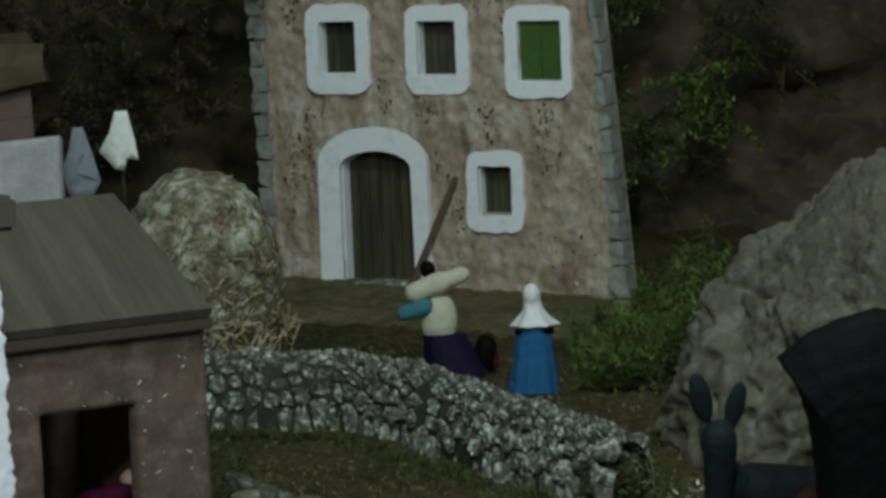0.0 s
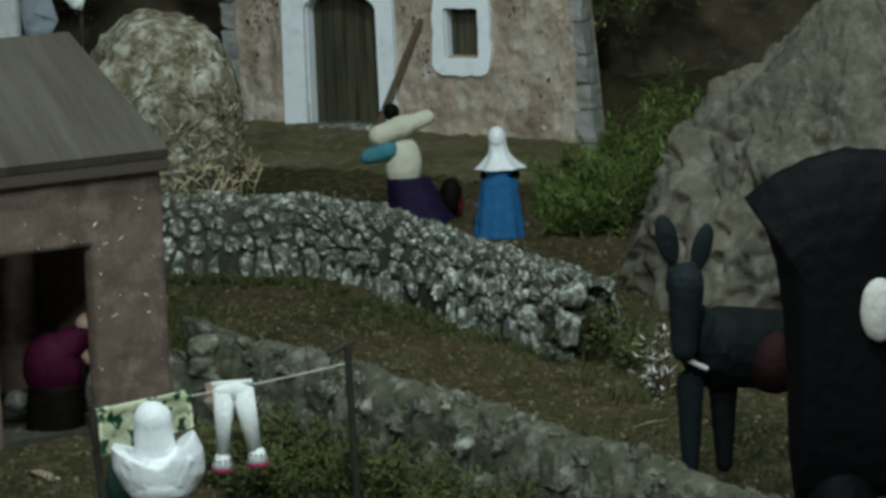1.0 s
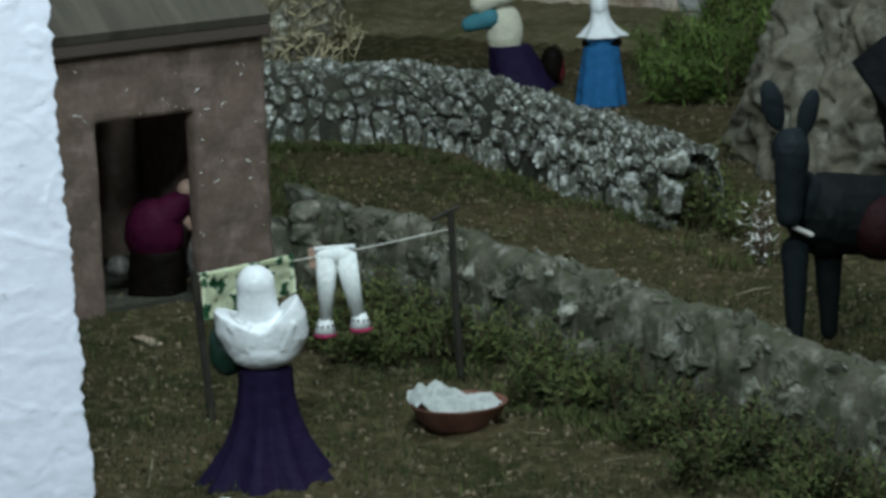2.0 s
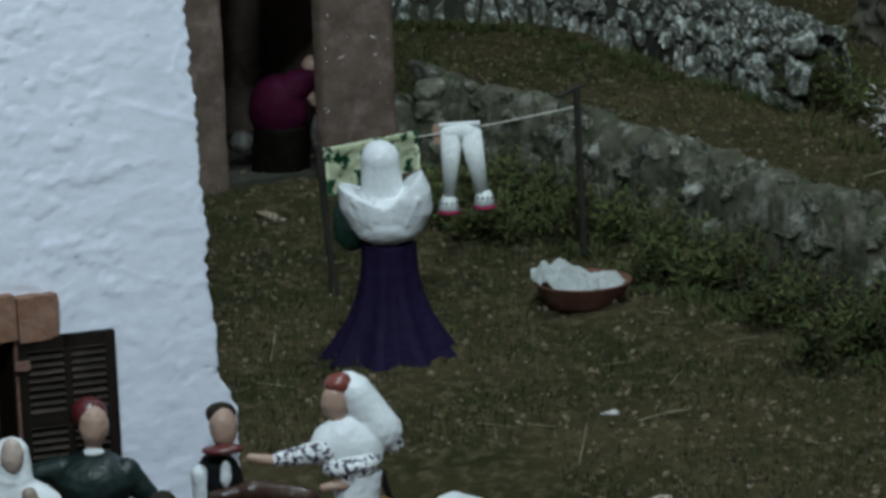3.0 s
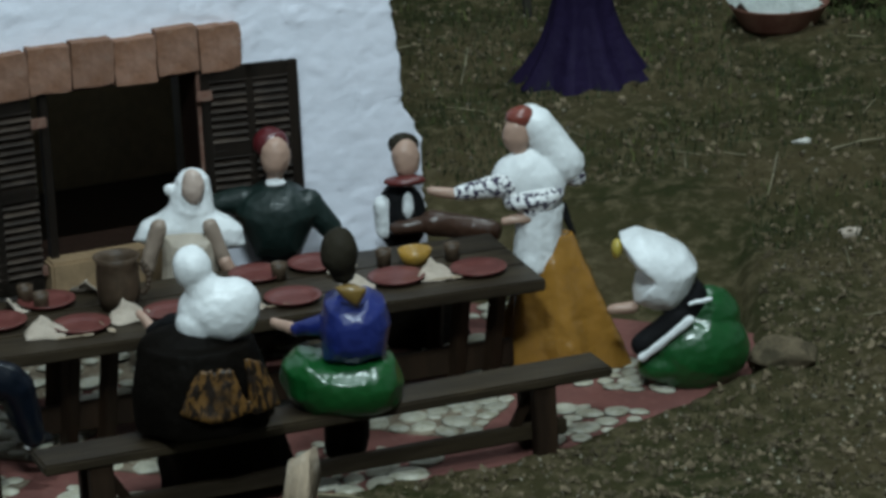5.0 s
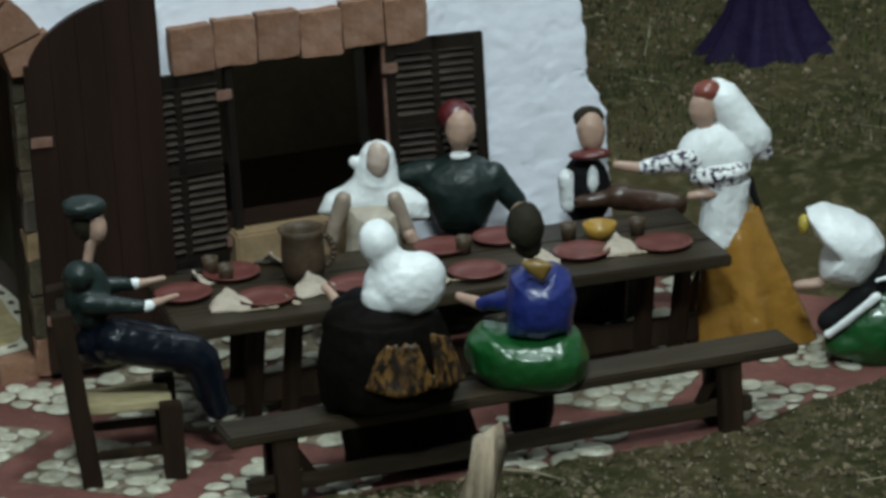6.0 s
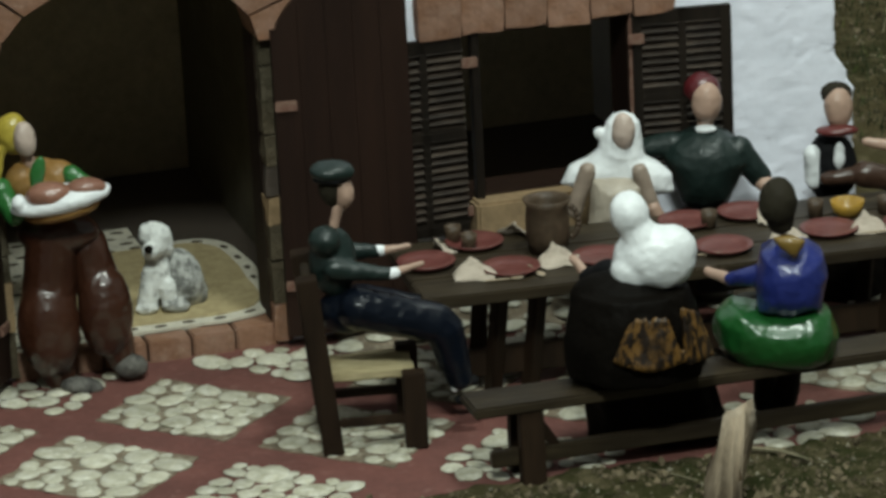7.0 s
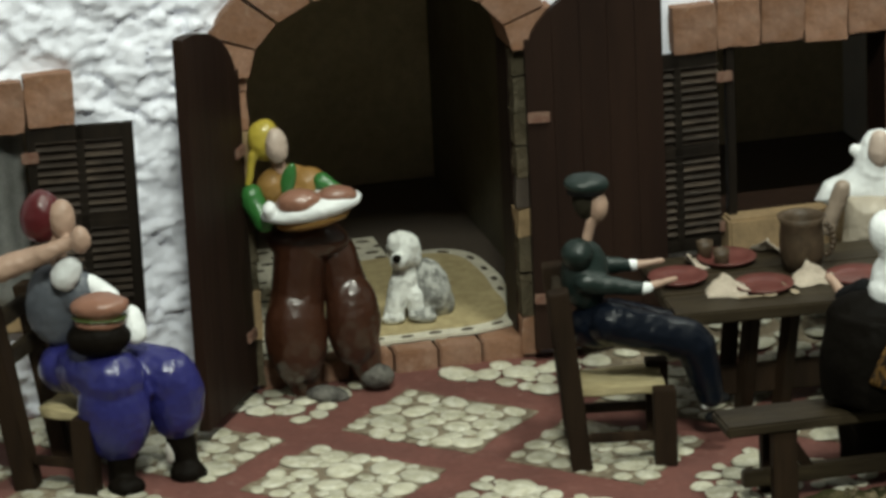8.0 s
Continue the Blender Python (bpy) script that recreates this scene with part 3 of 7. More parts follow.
R2 = math.sqrt(0.5)
rng = random.Random(11)
placed, beds = [], []
for k in range(-6, 7):
    for n in range(-8, 9):
        e1a, e2a = -0.047 + 0.132 * k, -0.196 + 0.122 * n
        tries, spots = 0, []
        while tries < 1500:
            tries += 1
            r = rng.choice((0.0085, 0.0105, 0.012, 0.0135)) if tries < 500 else rng.choice((0.007, 0.0082)) if tries < 1000 else 0.0055
            p, q = rng.uniform(e1a + r * 0.75, e1a + 0.108 - r * 0.75), rng.uniform(e2a + r * 0.75, e2a + 0.091 - r * 0.75)
            if all(math.hypot(p - a, q - b) > (r + c) * (0.90 if tries < 800 else 0.84) for a, b, c in spots):
                spots.append((p, q, r))
        kept = []
        for p, q, r in spots:
            u, v = (p + q) * R2, (q - p) * R2
            w = TAV @ Vector((u, v, 0))
            if -0.86 < u < 0.52 and v < -0.012 and w.x < 0.12 and w.y > pave_front(w.x) + 0.010:
                kept.append((w.x, w.y, r))
        placed += kept
        bed = []
        for a, b in ((0, 0), (1, 0), (1, 1), (0, 1)):
            p, q = e1a + 0.001 + 0.106 * a, e2a + 0.001 + 0.089 * b
            bed.append(TAV @ Vector(((p + q) * R2, (q - p) * R2, 0)))
        local = [TAV.inverted() @ w for w in bed]
        if all(-0.9 < w.x < 0.5 and w.y < -0.002 for w in local) and all(w.y > pave_front(w.x) + 0.02 and w.x < 0.12 for w in bed):
            beds.append(bed)
# beds of brown grout under the pebbles, flush with the red bands
for bed in beds:
    bm = bmesh.new()
    ring = []
    for a, b in zip(bed, bed[1:] + bed[:1]):
        for f in range(8):
            w = a.lerp(b, f / 8)
            ring.append(w + noise.noise_vector(w * 60) * 0.003)
    low = [bm.verts.new((w.x, w.y, -0.004)) for w in ring]
    top = [bm.verts.new((w.x, w.y, 0.0007)) for w in ring]
    bm.faces.new(top)
    for a in range(len(ring)):
        b = (a + 1) % len(ring)
        bm.faces.new((low[a], low[b], top[b], top[a]))
    part("grout_bed", bm, "grout", pavement)
# the pavement climbs a little to the wall's foot beside the door
def fillet(u, v):
    along_wall = min(1.0, max(0.0, (u - 0.03) / 0.04)) * min(1.0, max(0.0, (0.42 - u) / 0.05))
    return 0.017 * along_wall * min(1.0, max(0.0, 1 + v / 0.05))


bm = bmesh.new()
rows = []
for j in range(9):
    rows.append([bm.verts.new(TAV @ Vector((0.03 + 0.39 * i / 40, -0.052 + 0.051 * j / 8, fillet(0.03 + 0.39 * i / 40, -0.052 + 0.051 * j / 8) + 0.0009))) for i in range(41)])
for p, q in zip(rows, rows[1:]):
    for i in range(40):
        bm.faces.new((p[i], p[i + 1], q[i + 1], q[i]))
part("fillet", bm, "grout", pavement, smooth=True)
for i in range(400):
    u, v, r = rng.uniform(0.04, 0.40), rng.uniform(-0.048, -0.006), rng.choice((0.008, 0.0095, 0.0065))
    w = TAV @ Vector((u, v, 0))
    if all(math.hypot(w.x - a, w.y - b) > (r + c) * 0.88 for a, b, c in placed):
        placed.append((w.x, w.y, r))
placed.sort(key=lambda s: abs(s[0] + 0.45) + abs(s[1] - 2.3) * 0.8)
rest = bmesh.new()
for i, (x, y, r) in enumerate(placed):
    spot = TAV.inverted() @ Vector((x, y, 0))
    m = Matrix.LocRotScale((x, y, 0.0008 + fillet(spot.x, spot.y)), Euler((rng.uniform(-0.06, 0.06), rng.uniform(-0.06, 0.06), rng.uniform(0, 6.3))), (r * rng.uniform(0.98, 1.2), r * rng.uniform(0.85, 1.0), r * 0.62))
    if i < 298:
        ob = new("pebble", pebbles[i % 6])
        ob.parent, ob.matrix_basis = pavement, m
    else:
        start = len(rest.verts)
        rest.from_mesh(pebbles[i % 6])
        rest.verts.ensure_lookup_table()
        for v in rest.verts[start:]:
            v.co = m @ v.co
if len(rest.verts):
    tagged(part("pebbles", rest, "pebble", pavement, smooth=True), kind="stuff")
else:
    rest.free()

# ---- the farmhouse at the back ----
FARM = pose(0.144, 5.813, 0, 0, 0, -28)
farm = thing("farmhouse", FARM, "three-storey weathered pink model farmhouse with white-framed windows", "house")
F_WIN = [(0.106, 0.172, 0.520, 0.606, "old_wood"), (0.281, 0.349, 0.516, 0.604, "old_wood"), (0.456, 0.531, 0.506, 0.602, "green_paint"), (0.379, 0.437, 0.291, 0.370, "old_wood")]
F_OUT = [(0.083, 0.196, 0.487, 0.634), (0.261, 0.371, 0.486, 0.630), (0.434, 0.547, 0.479, 0.626), (0.359, 0.458, 0.262, 0.394)]
F_DOOR = (0.134, 0.263, 0.366, 0.396)
bm = pierced_wall(0.0, 0.625, 0.10, 0.80, 0.03, 0.0042, [in_arch(*F_DOOR)] + [in_box(a, b, c, d) for a, b, c, d, _ in F_WIN], lambda x, z: -0.005 * fbm(x * 22, z * 22, 1) - 0.0045 * fbm(x * 65, z * 45, 2))


def battered(bm):
    """The house's side edges lean: its right one inwards, its left one a little outwards."""
    for v in bm.verts:
        up = (v.co.z - 0.17) / 0.46
        if v.co.x > 0.55:
            v.co.x = 0.55 + (v.co.x - 0.55) * (0.075 - 0.037 * up) / 0.075
        elif v.co.x < 0.07:
            v.co.x -= 0.014 * up * (0.07 - v.co.x) / 0.07
    return bm


part("front_wall", battered(bm), "render", farm, smooth=True)
part("side_wall", battered(boxed(0.597, 0.624, 0.03, 0.055, 0.05, 0.80, 0.003)), "render", farm)
part("side_wall", battered(boxed(0.001, 0.03, 0.03, 0.055, 0.05, 0.80, 0.003)), "render", farm)
part("back_wall", battered(boxed(0.03, 0.597, 0.04, 0.055, 0.05, 0.80)), "render", farm)
part("roof", battered(boxed(-0.01, 0.635, -0.01, 0.065, 0.802, 0.82, 0.003)), "shed_roof", farm)
for n, ((a, b, c, d, mat), (oa, ob_, oc, od)) in enumerate(zip(F_WIN, F_OUT)):
    w = part("window", prism(rounded(oa, ob_, oc, od, 0.022, n, 0.004), -0.008, 0.004, [rounded(a, b, c, d, 0.004, n + 5, 0.0015)]), "limewash", farm, "window with thick white limewashed surround")
    part("reveal", prism([(a - 0.003, c - 0.003), (b + 0.003, c - 0.003), (b + 0.003, d + 0.003), (a - 0.003, d + 0.003)], 0.002, 0.03, [[(a + 0.001, c + 0.001), (b - 0.001, c + 0.001), (b - 0.001, d - 0.001), (a + 0.001, d - 0.001)]]), "limewash", w)
    planks = 5 if mat == "old_wood" else 2
    for i in range(planks):
        x0, x1 = a + (b - a) * i / planks, a + (b - a) * (i + 1) / planks
        deep = 0.022 if mat == "old_wood" else 0.003
        part("plank", boxed(x0 + 0.0005, x1 - 0.0005, deep, deep + 0.006, c + 0.001, d - 0.001, 0.0008), mat, w, "green painted shutter board" if mat == "green_paint" else "")
outer = arch(0.096, 0.292, 0.172, 0.372, 0.434)
w = part("door", prism([(x + 0.003 * noise.noise((x * 50, z * 50, 1)), z + 0.003 * noise.noise((x * 50, z * 50, 4))) for x, z in outer] + [(0.264, 0.172)] + list(reversed(arch(0.135, 0.262, 0.172, 0.366, 0.395)))[1:-1] + [(0.134, 0.172)], -0.010, 0.004), "limewash", farm, "arched plank door with thick white surround")
part("reveal", prism(arch(0.132, 0.265, 0.175, 0.366, 0.398) + list(reversed(arch(0.136, 0.261, 0.175, 0.365, 0.394))), 0.003, 0.034), "limewash", w)
for i in range(7):
    x0, x1 = 0.134 + 0.129 * i / 7, 0.134 + 0.129 * (i + 1) / 7
    part("plank", boxed(x0 + 0.0006, x1 - 0.0006, 0.028, 0.034, 0.175, 0.40, 0.001), "old_wood", w)
part("threshold", boxed(0.135, 0.268, -0.022, 0.03, 0.165, 0.182, 0.002), "stone", farm, "pale stone threshold")
rng = random.Random(8)
for side, x in ((0, 0.0), (1, 0.600)):
    z = 0.12
    while z < 0.79:
        h = rng.uniform(0.035, 0.055)
        wd = rng.uniform(0.017, 0.025) * (1.5 if side and z < 0.2 else 1.0)
        bm = boxed(x - 0.006 if side == 0 else 0.631 - wd, x + wd - 0.006 if side == 0 else 0.631, -0.009, 0.03, z + 0.002, z + h - 0.002, cuts=3)
        jitter(bm, 0.005, 55, z * 9)
        battered(bm)
        part("quoin", bm, "quoin", farm, smooth=False)
        z += h
# dark flecks and pale flakes where the render has fallen off
def flakes(name, spots, mat, parent, deep):
    """Many small flat flakes (x, y, z, half width, half height, turn) on a wall's face, as one mesh."""
    verts, faces = [], []
    for x, y, z, wide, high, turn in spots:
        n, c, d = len(verts), math.cos(turn), math.sin(turn)
        ring = [(wide * math.cos(k * 1.047) * (1 + 0.35 * noise.noise((x * 900, z * 900, k))), high * math.sin(k * 1.047)) for k in range(6)]
        verts += [(x, y - deep, z)] + [(x + a * c - b * d, y + 0.0004, z + a * d + b * c) for a, b in ring]
        faces += [(n, n + 1 + k, n + 1 + (k + 1) % 6) for k in range(6)]
    mesh = bpy.data.meshes.new(name)
    mesh.from_pydata(verts, [], faces)
    mesh.materials.append(MAT[mat])
    ob = new(name, mesh)
    ob.parent = parent
    tagged(ob, kind="stuff")


def bare(x, z):
    return not any(a - 0.004 < x < b + 0.004 and c - 0.004 < z < d + 0.004 for a, b, c, d in F_OUT) and not (0.09 < x < 0.3 and z < 0.44)


def face_y(x, z):
    return -0.005 * fbm(x * 22, z * 22, 1) - 0.0045 * fbm(x * 65, z * 45, 2)


spots = []
for i in range(6500):
    x, z = rng.uniform(0.03, 0.585), rng.uniform(0.17, 0.78)
    if noise.noise((x * 19, z * 7, 3)) > 0.09 + 0.3 * rng.random() and bare(x, z):
        spots.append((x, face_y(x, z) - 0.0008, z, 0.0007 + 0.0026 * rng.random() ** 2, 0.0007 + 0.0052 * rng.random() ** 2, rng.uniform(-0.5, 0.5)))
flakes("render_flecks", spots, "soot", farm, 0.0006)
spots = []
for i in range(4200):
    x, z = rng.uniform(0.03, 0.585), rng.uniform(0.17, 0.78)
    if noise.noise((x * 13, z * 10, 8)) > 0.08 + 0.3 * rng.random() and bare(x, z):
        spots.append((x, face_y(x, z) - 0.0008, z, 0.0008 + 0.0055 * rng.random() ** 3, 0.0007 + 0.003 * rng.random() ** 3, rng.uniform(0, 3)))
flakes("pale_flakes", spots, "pale_render", farm, 0.0012)

# ---- the shed ----
SHED = pose(0.02, 3.95, 0, 0, 0, 28)
shed = thing("shed", SHED, "brown rendered model shed with sloping board roof and dark doorway", "shed")
bm = pierced_wall(-0.36, 0.0, 0.03, 0.372, 0.02, 0.006, [in_box(-0.210, -0.091, 0.0, 0.282)], lambda x, z: -0.0025 * fbm(x * 25, z * 25, 6))
part("front_wall", bm, "shed", shed, smooth=True)
part("side_wall", boxed(-0.02, -0.0005, 0.02, 0.30, 0.03, 0.372, 0.002), "shed", shed)
part("side_wall", boxed(-0.36, -0.34, 0.02, 0.30, 0.03, 0.372, 0.002), "shed", shed)
part("back_wall", boxed(-0.34, -0.02, 0.28, 0.30, 0.03, 0.48), "shed", shed)
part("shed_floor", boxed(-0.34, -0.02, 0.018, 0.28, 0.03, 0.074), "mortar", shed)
bm = bmesh.new()
a, b = Vector((-0.38, -0.012, 0.372)), Vector((0.004, -0.012, 0.372))
c, d = Vector((0.004 - 0.03, 0.16, 0.494)), Vector((-0.38, 0.16, 0.494))
low = [bm.verts.new(p) for p in (a, b, c, d)]
top = [bm.verts.new(p + Vector((0, -0.004, 0.010))) for p in (a, b, c, d)]
bm.faces.new(low)
bm.faces.new(top)
for i in range(4):
    bm.faces.new((low[i], low[(i + 1) % 4], top[(i + 1) % 4], top[i]))
part("roof", bm, "shed_roof", shed)
part("eave", boxed(-0.37, 0.006, -0.013, -0.002, 0.357, 0.371, 0.002), "eave", shed, "dark board under the eave")
spots = []
for i in range(40):
    x, z = ((rng.gauss(-0.086, 0.004), rng.uniform(0.08, 0.29)), (rng.uniform(-0.24, -0.05), rng.gauss(0.288, 0.004)), (rng.gauss(-0.012, 0.008), rng.uniform(0.08, 0.35)), (rng.uniform(-0.34, -0.01), rng.uniform(0.29, 0.35)), (rng.uniform(-0.075, -0.01), rng.uniform(0.1, 0.35)))[i % 5]
    if not (-0.212 < x < -0.089 and z < 0.284) and x < -0.003:
        spots.append((x, -0.0025 * fbm(x * 25, z * 25, 6) - 0.0006, z, 0.0007 + 0.0048 * rng.random() ** 3, rng.uniform(0.0005, 0.0013), rng.uniform(-0.9, 0.9)))
flakes("paint_chips", spots, "chip", shed, 0.0006)


# ---- dry stone walls ----
def stone_wall(name, path, height, thick, size, mat, label, seed, gap=1.0, proud=1.0, core="mortar", bare_top=0.0, bare_side=0.0, fill=0.93, cracks=0.0):
    """A rubble wall along a path of (x, y): a dark core and stones set in rows on both faces and the top."""
    rng = random.Random(seed)
    pts = [Vector((x, y, 0)) for x, y in path]
    lens = [0.0]
    for p, q in zip(pts, pts[1:]):
        lens.append(lens[-1] + (q - p).length)
    total = lens[-1]
    def along(s):
        i = max(k for k in range(len(pts) - 1) if lens[k] <= s + 1e-9)
        f = (s - lens[i]) / (lens[i + 1] - lens[i])
        p = pts[i].lerp(pts[i + 1], f)
        a = (pts[min(i + 1, len(pts) - 1)] - pts[i]).normalized()
        nxt = (pts[min(i + 2, len(pts) - 1)] - pts[min(i + 1, len(pts) - 2)]).normalized()
        d = a.lerp(nxt, max(0, f - 0.5)) if f > 0.5 else a
        d.normalize()
        return Vector((p.x, p.y, ground_height(p.x, p.y))), d, Vector((d.y, -d.x, 0))
    wall = thing(name, Matrix.Translation(along(total / 2)[0]), label, "wall")
    back = wall.matrix_basis.inverted()
    def rise_at(a):
        return (math.sin(a) ** 0.55 - 0.21) / 0.79 * 1.06 - 0.06

    bm = bmesh.new()
    rings = []
    steps = 420 if cracks else 160
    for k in range(steps + 1):
        p, d, n = along(total * k / steps)
        ring = []
        for q in range(25):
            a = 0.05 + (math.pi - 0.1) * q / 24
            w, h = math.cos(a), rise_at(a)
            c = p + n * (w * thick * 0.44) + Vector((0, 0, h * height * fill - (0.02 if q in (0, 24) else 0)))
            rough = noise.noise_vector(c * 28) * 0.004 + noise.noise_vector(c * 90) * 0.0022
            if cracks:
                near = noise.voronoi(Vector((c.x * 24, c.y * 24, c.z * 34)) + noise.noise_vector(c * 30) * 0.5)[0]
                cut = max(0.0, 0.22 - (near[1] - near[0])) / 0.22 * min(1.0, max(0.0, 0.55 + 1.8 * noise.noise(c * 16) - 1.1 * max(0, math.sin(a) - 0.6)))
                rough -= (n * w + Vector((0, 0, math.sin(a)))) * cracks * cut
            ring.append(bm.verts.new(back @ (c + rough)))
        rings.append(ring)
    for r, s in zip(rings, rings[1:]):
        for i in range(24):
            bm.faces.new((r[i], r[i + 1], s[i + 1], s[i]))
    bm.faces.new(rings[0])
    bm.faces.new(rings[-1])
    part("core", bm, core, wall, smooth=True)
    # each stone is one cell of an uneven net drawn over both faces and the top
    half = height + thick * 0.5
    seeds = []
    for _ in range(9000):
        s, arc = rng.uniform(0.004, total - 0.006), rng.uniform(-half, half)
        need = size * (0.62 + 0.75 * abs(noise.noise((s * 9, arc * 14, seed)))) * (0.75 if abs(arc) < thick * 0.3 else 1.0)
        if all(abs(s - q) > need or math.hypot((s - q) * 0.85, arc - c) > need for q, c in seeds):
            seeds.append((s, arc))

    def cell(k):
        x, y = seeds[k]
        near = sorted((q for q in range(len(seeds)) if q != k), key=lambda q: (seeds[q][0] - x) ** 2 + (seeds[q][1] - y) ** 2)[:14]
        loop = [(x - 2 * size, y - 2 * size), (x + 2 * size, y - 2 * size), (x + 2 * size, y + 2 * size), (x - 2 * size, y + 2 * size)]
        for q in near:
            nx, ny = seeds[q][0] - x, seeds[q][1] - y
            d = math.hypot(nx, ny)
            nx, ny, lim = nx / d, ny / d, d / 2 - gap * (0.3 + 0.5 * rng.random())
            cut = []
            for (ax, ay), (bx, by) in zip(loop, loop[1:] + loop[:1]):
                fa, fb = (ax - x) * nx + (ay - y) * ny - lim, (bx - x) * nx + (by - y) * ny - lim
                if fa <= 0:
                    cut.append((ax, ay))
                if fa * fb < 0:
                    f = fa / (fa - fb)
                    cut.append((ax + (bx - ax) * f, ay + (by - ay) * f))
            loop = cut
            if len(loop) < 3:
                return []
        return loop

    def lift(s, arc, up):
        a = math.pi / 2 - (math.pi / 2 - 0.06) * max(-1.0, min(1.0, arc / half))
        p, d, n = along(min(max(s, 0.0), total))
        w, h = math.cos(a), rise_at(a)
        out = (n * w + Vector((0, 0, math.sin(a) ** 2))).normalized()
        return back @ (p + d * (s - min(max(s, 0.0), total)) + n * (w * thick * 0.45) + Vector((0, 0, h * height * 0.94)) + out * up)

    order = sorted(range(len(seeds)), key=lambda k: -seeds[k][1] + 0.02 * seeds[k][0])
    rest = bmesh.new()
    for i, k in enumerate(order):
        loop = cell(k)
        if not loop:
            continue
        cx, cy = sum(q[0] for q in loop) / len(loop), sum(q[1] for q in loop) / len(loop)
        fine = []
        for (ax, ay), (bx, by) in zip(loop, loop[1:] + loop[:1]):
            if math.hypot(bx - ax, by - ay) > size * 0.12:
                for f in (0.12, 0.37, 0.62, 0.87):
                    fine.append((ax + (bx - ax) * f, ay + (by - ay) * f))
        if len(fine) < 6 or rng.random() < (bare_top if abs(cy) < thick * 0.42 else bare_side):
            continue
        tall = size * proud * rng.uniform(0.04, 0.24)
        lean = (rng.uniform(-0.26, 0.26), rng.uniform(-0.26, 0.26))
        bm = rest if i >= 295 else bmesh.new()
        rims = []
        for grow, up in ((1.0, -0.35 * size), (0.99, 0.45 * tall), (0.9, 0.95 * tall), (0.5, tall)):
            rims.append([bm.verts.new(lift(cx + (x - cx) * grow * (1 + 0.34 * noise.noise((x * 230, y * 230, k))), cy + (y - cy) * grow * (1 + 0.34 * noise.noise((x * 230, y * 230, k + 5))),
                                           up + ((x - cx) * lean[0] + (y - cy) * lean[1]) * (up > 0) + 0.17 * size * noise.noise((x * 170, y * 170, grow * 4 + k)) * (up > 0))) for x, y in fine])
        for p, q in zip(rims, rims[1:]):
            for j in range(len(fine)):
                bm.faces.new((p[j], p[(j + 1) % len(fine)], q[(j + 1) % len(fine)], q[j]))
        bm.faces.new(rims[-1])
        if i < 295:
            part("stone", bm, mat, wall)
    for end in (0.0, total):
        p, d, n = along(end)
        for _ in range(9):
            bm = bmesh.new()
            ball(bm, (0, 0, 0), (size * rng.uniform(0.35, 0.6), size * rng.uniform(0.3, 0.5), size * rng.uniform(0.25, 0.42)), detail=2)
            jitter(bm, size * 0.16, 40, _ * 3.0)
            part("stone", bm, mat, wall, matrix=back @ Matrix.Translation(p + (d if end else -d) * 0.005 + n * rng.uniform(-0.36, 0.36) * thick + Vector((0, 0, rng.uniform(0.05, 0.8) * height))))
    if len(rest.verts):
        tagged(part("stones", rest, mat, wall), kind="stuff")
    else:
        rest.free()
    return wall


stone_wall("stone_wall", [(-0.08, 4.83), (0.10, 4.84), (0.22, 4.80), (0.31, 4.70), (0.40, 4.51), (0.47, 4.33), (0.515, 4.22)], 0.104, 0.086, 0.027, "stone", "curved grey rubble stone wall with pale weathered faces", 3, 0.0052, 1.0, bare_side=0.05)
stone_wall("stone_wall", [(0.08, 3.98), (0.16, 3.88), (0.235, 3.72), (0.33, 3.55), (0.425, 3.36), (0.52, 3.17), (0.62, 2.98), (0.72, 2.80)], 0.103, 0.078, 0.036, "near_stone", "low mossy brown-grey stone wall running across the yard", 5, 0.0045, 0.55, "wall_earth", bare_top=0.78, bare_side=0.45, fill=0.96, cracks=0.011)

# trodden earth before the farmhouse
bm = bmesh.new()
grid = []
for j in range(41):
    row = []
    for i in range(81):
        x, y = -0.05 + 0.74 * i / 80, -0.30 + 0.325 * j / 40
        w = FARM @ Vector((x + 0.012 * fbm(y * 20, 1.0, x * 3), y + 0.02 * fbm(x * 14, y * 6, 4), 0))
        rim = min(1.0, min(i, 80 - i) / 10, j / 12)
        row.append(bm.verts.new((w.x, w.y, ground_height(w.x, w.y) - 0.012 + 0.02 * rim ** 0.6 + 0.002 * fbm(w.x * 60, w.y * 60, 2))))
    grid.append(row)
for j in range(40):
    for i in range(80):
        bm.faces.new((grid[j][i], grid[j][i + 1], grid[j + 1][i + 1], grid[j + 1][i]))
tagged(part("terrace", bm, "yard", smooth=True), "low trodden olive-brown earth terrace before the farmhouse", "terrace", kind="structure")

# ---- paints ----
def paint(name, colour, rough=0.36, coat=0.28, second=None, scale=60.0):
    MAT[name] = material(name + "_paint", colour, rough, second or tuple(c * 0.8 for c in colour), scale, 0.55, 0.2, 260, coat=coat, hard=0.25, speck=(0.96, 1.03), specular=0.4)


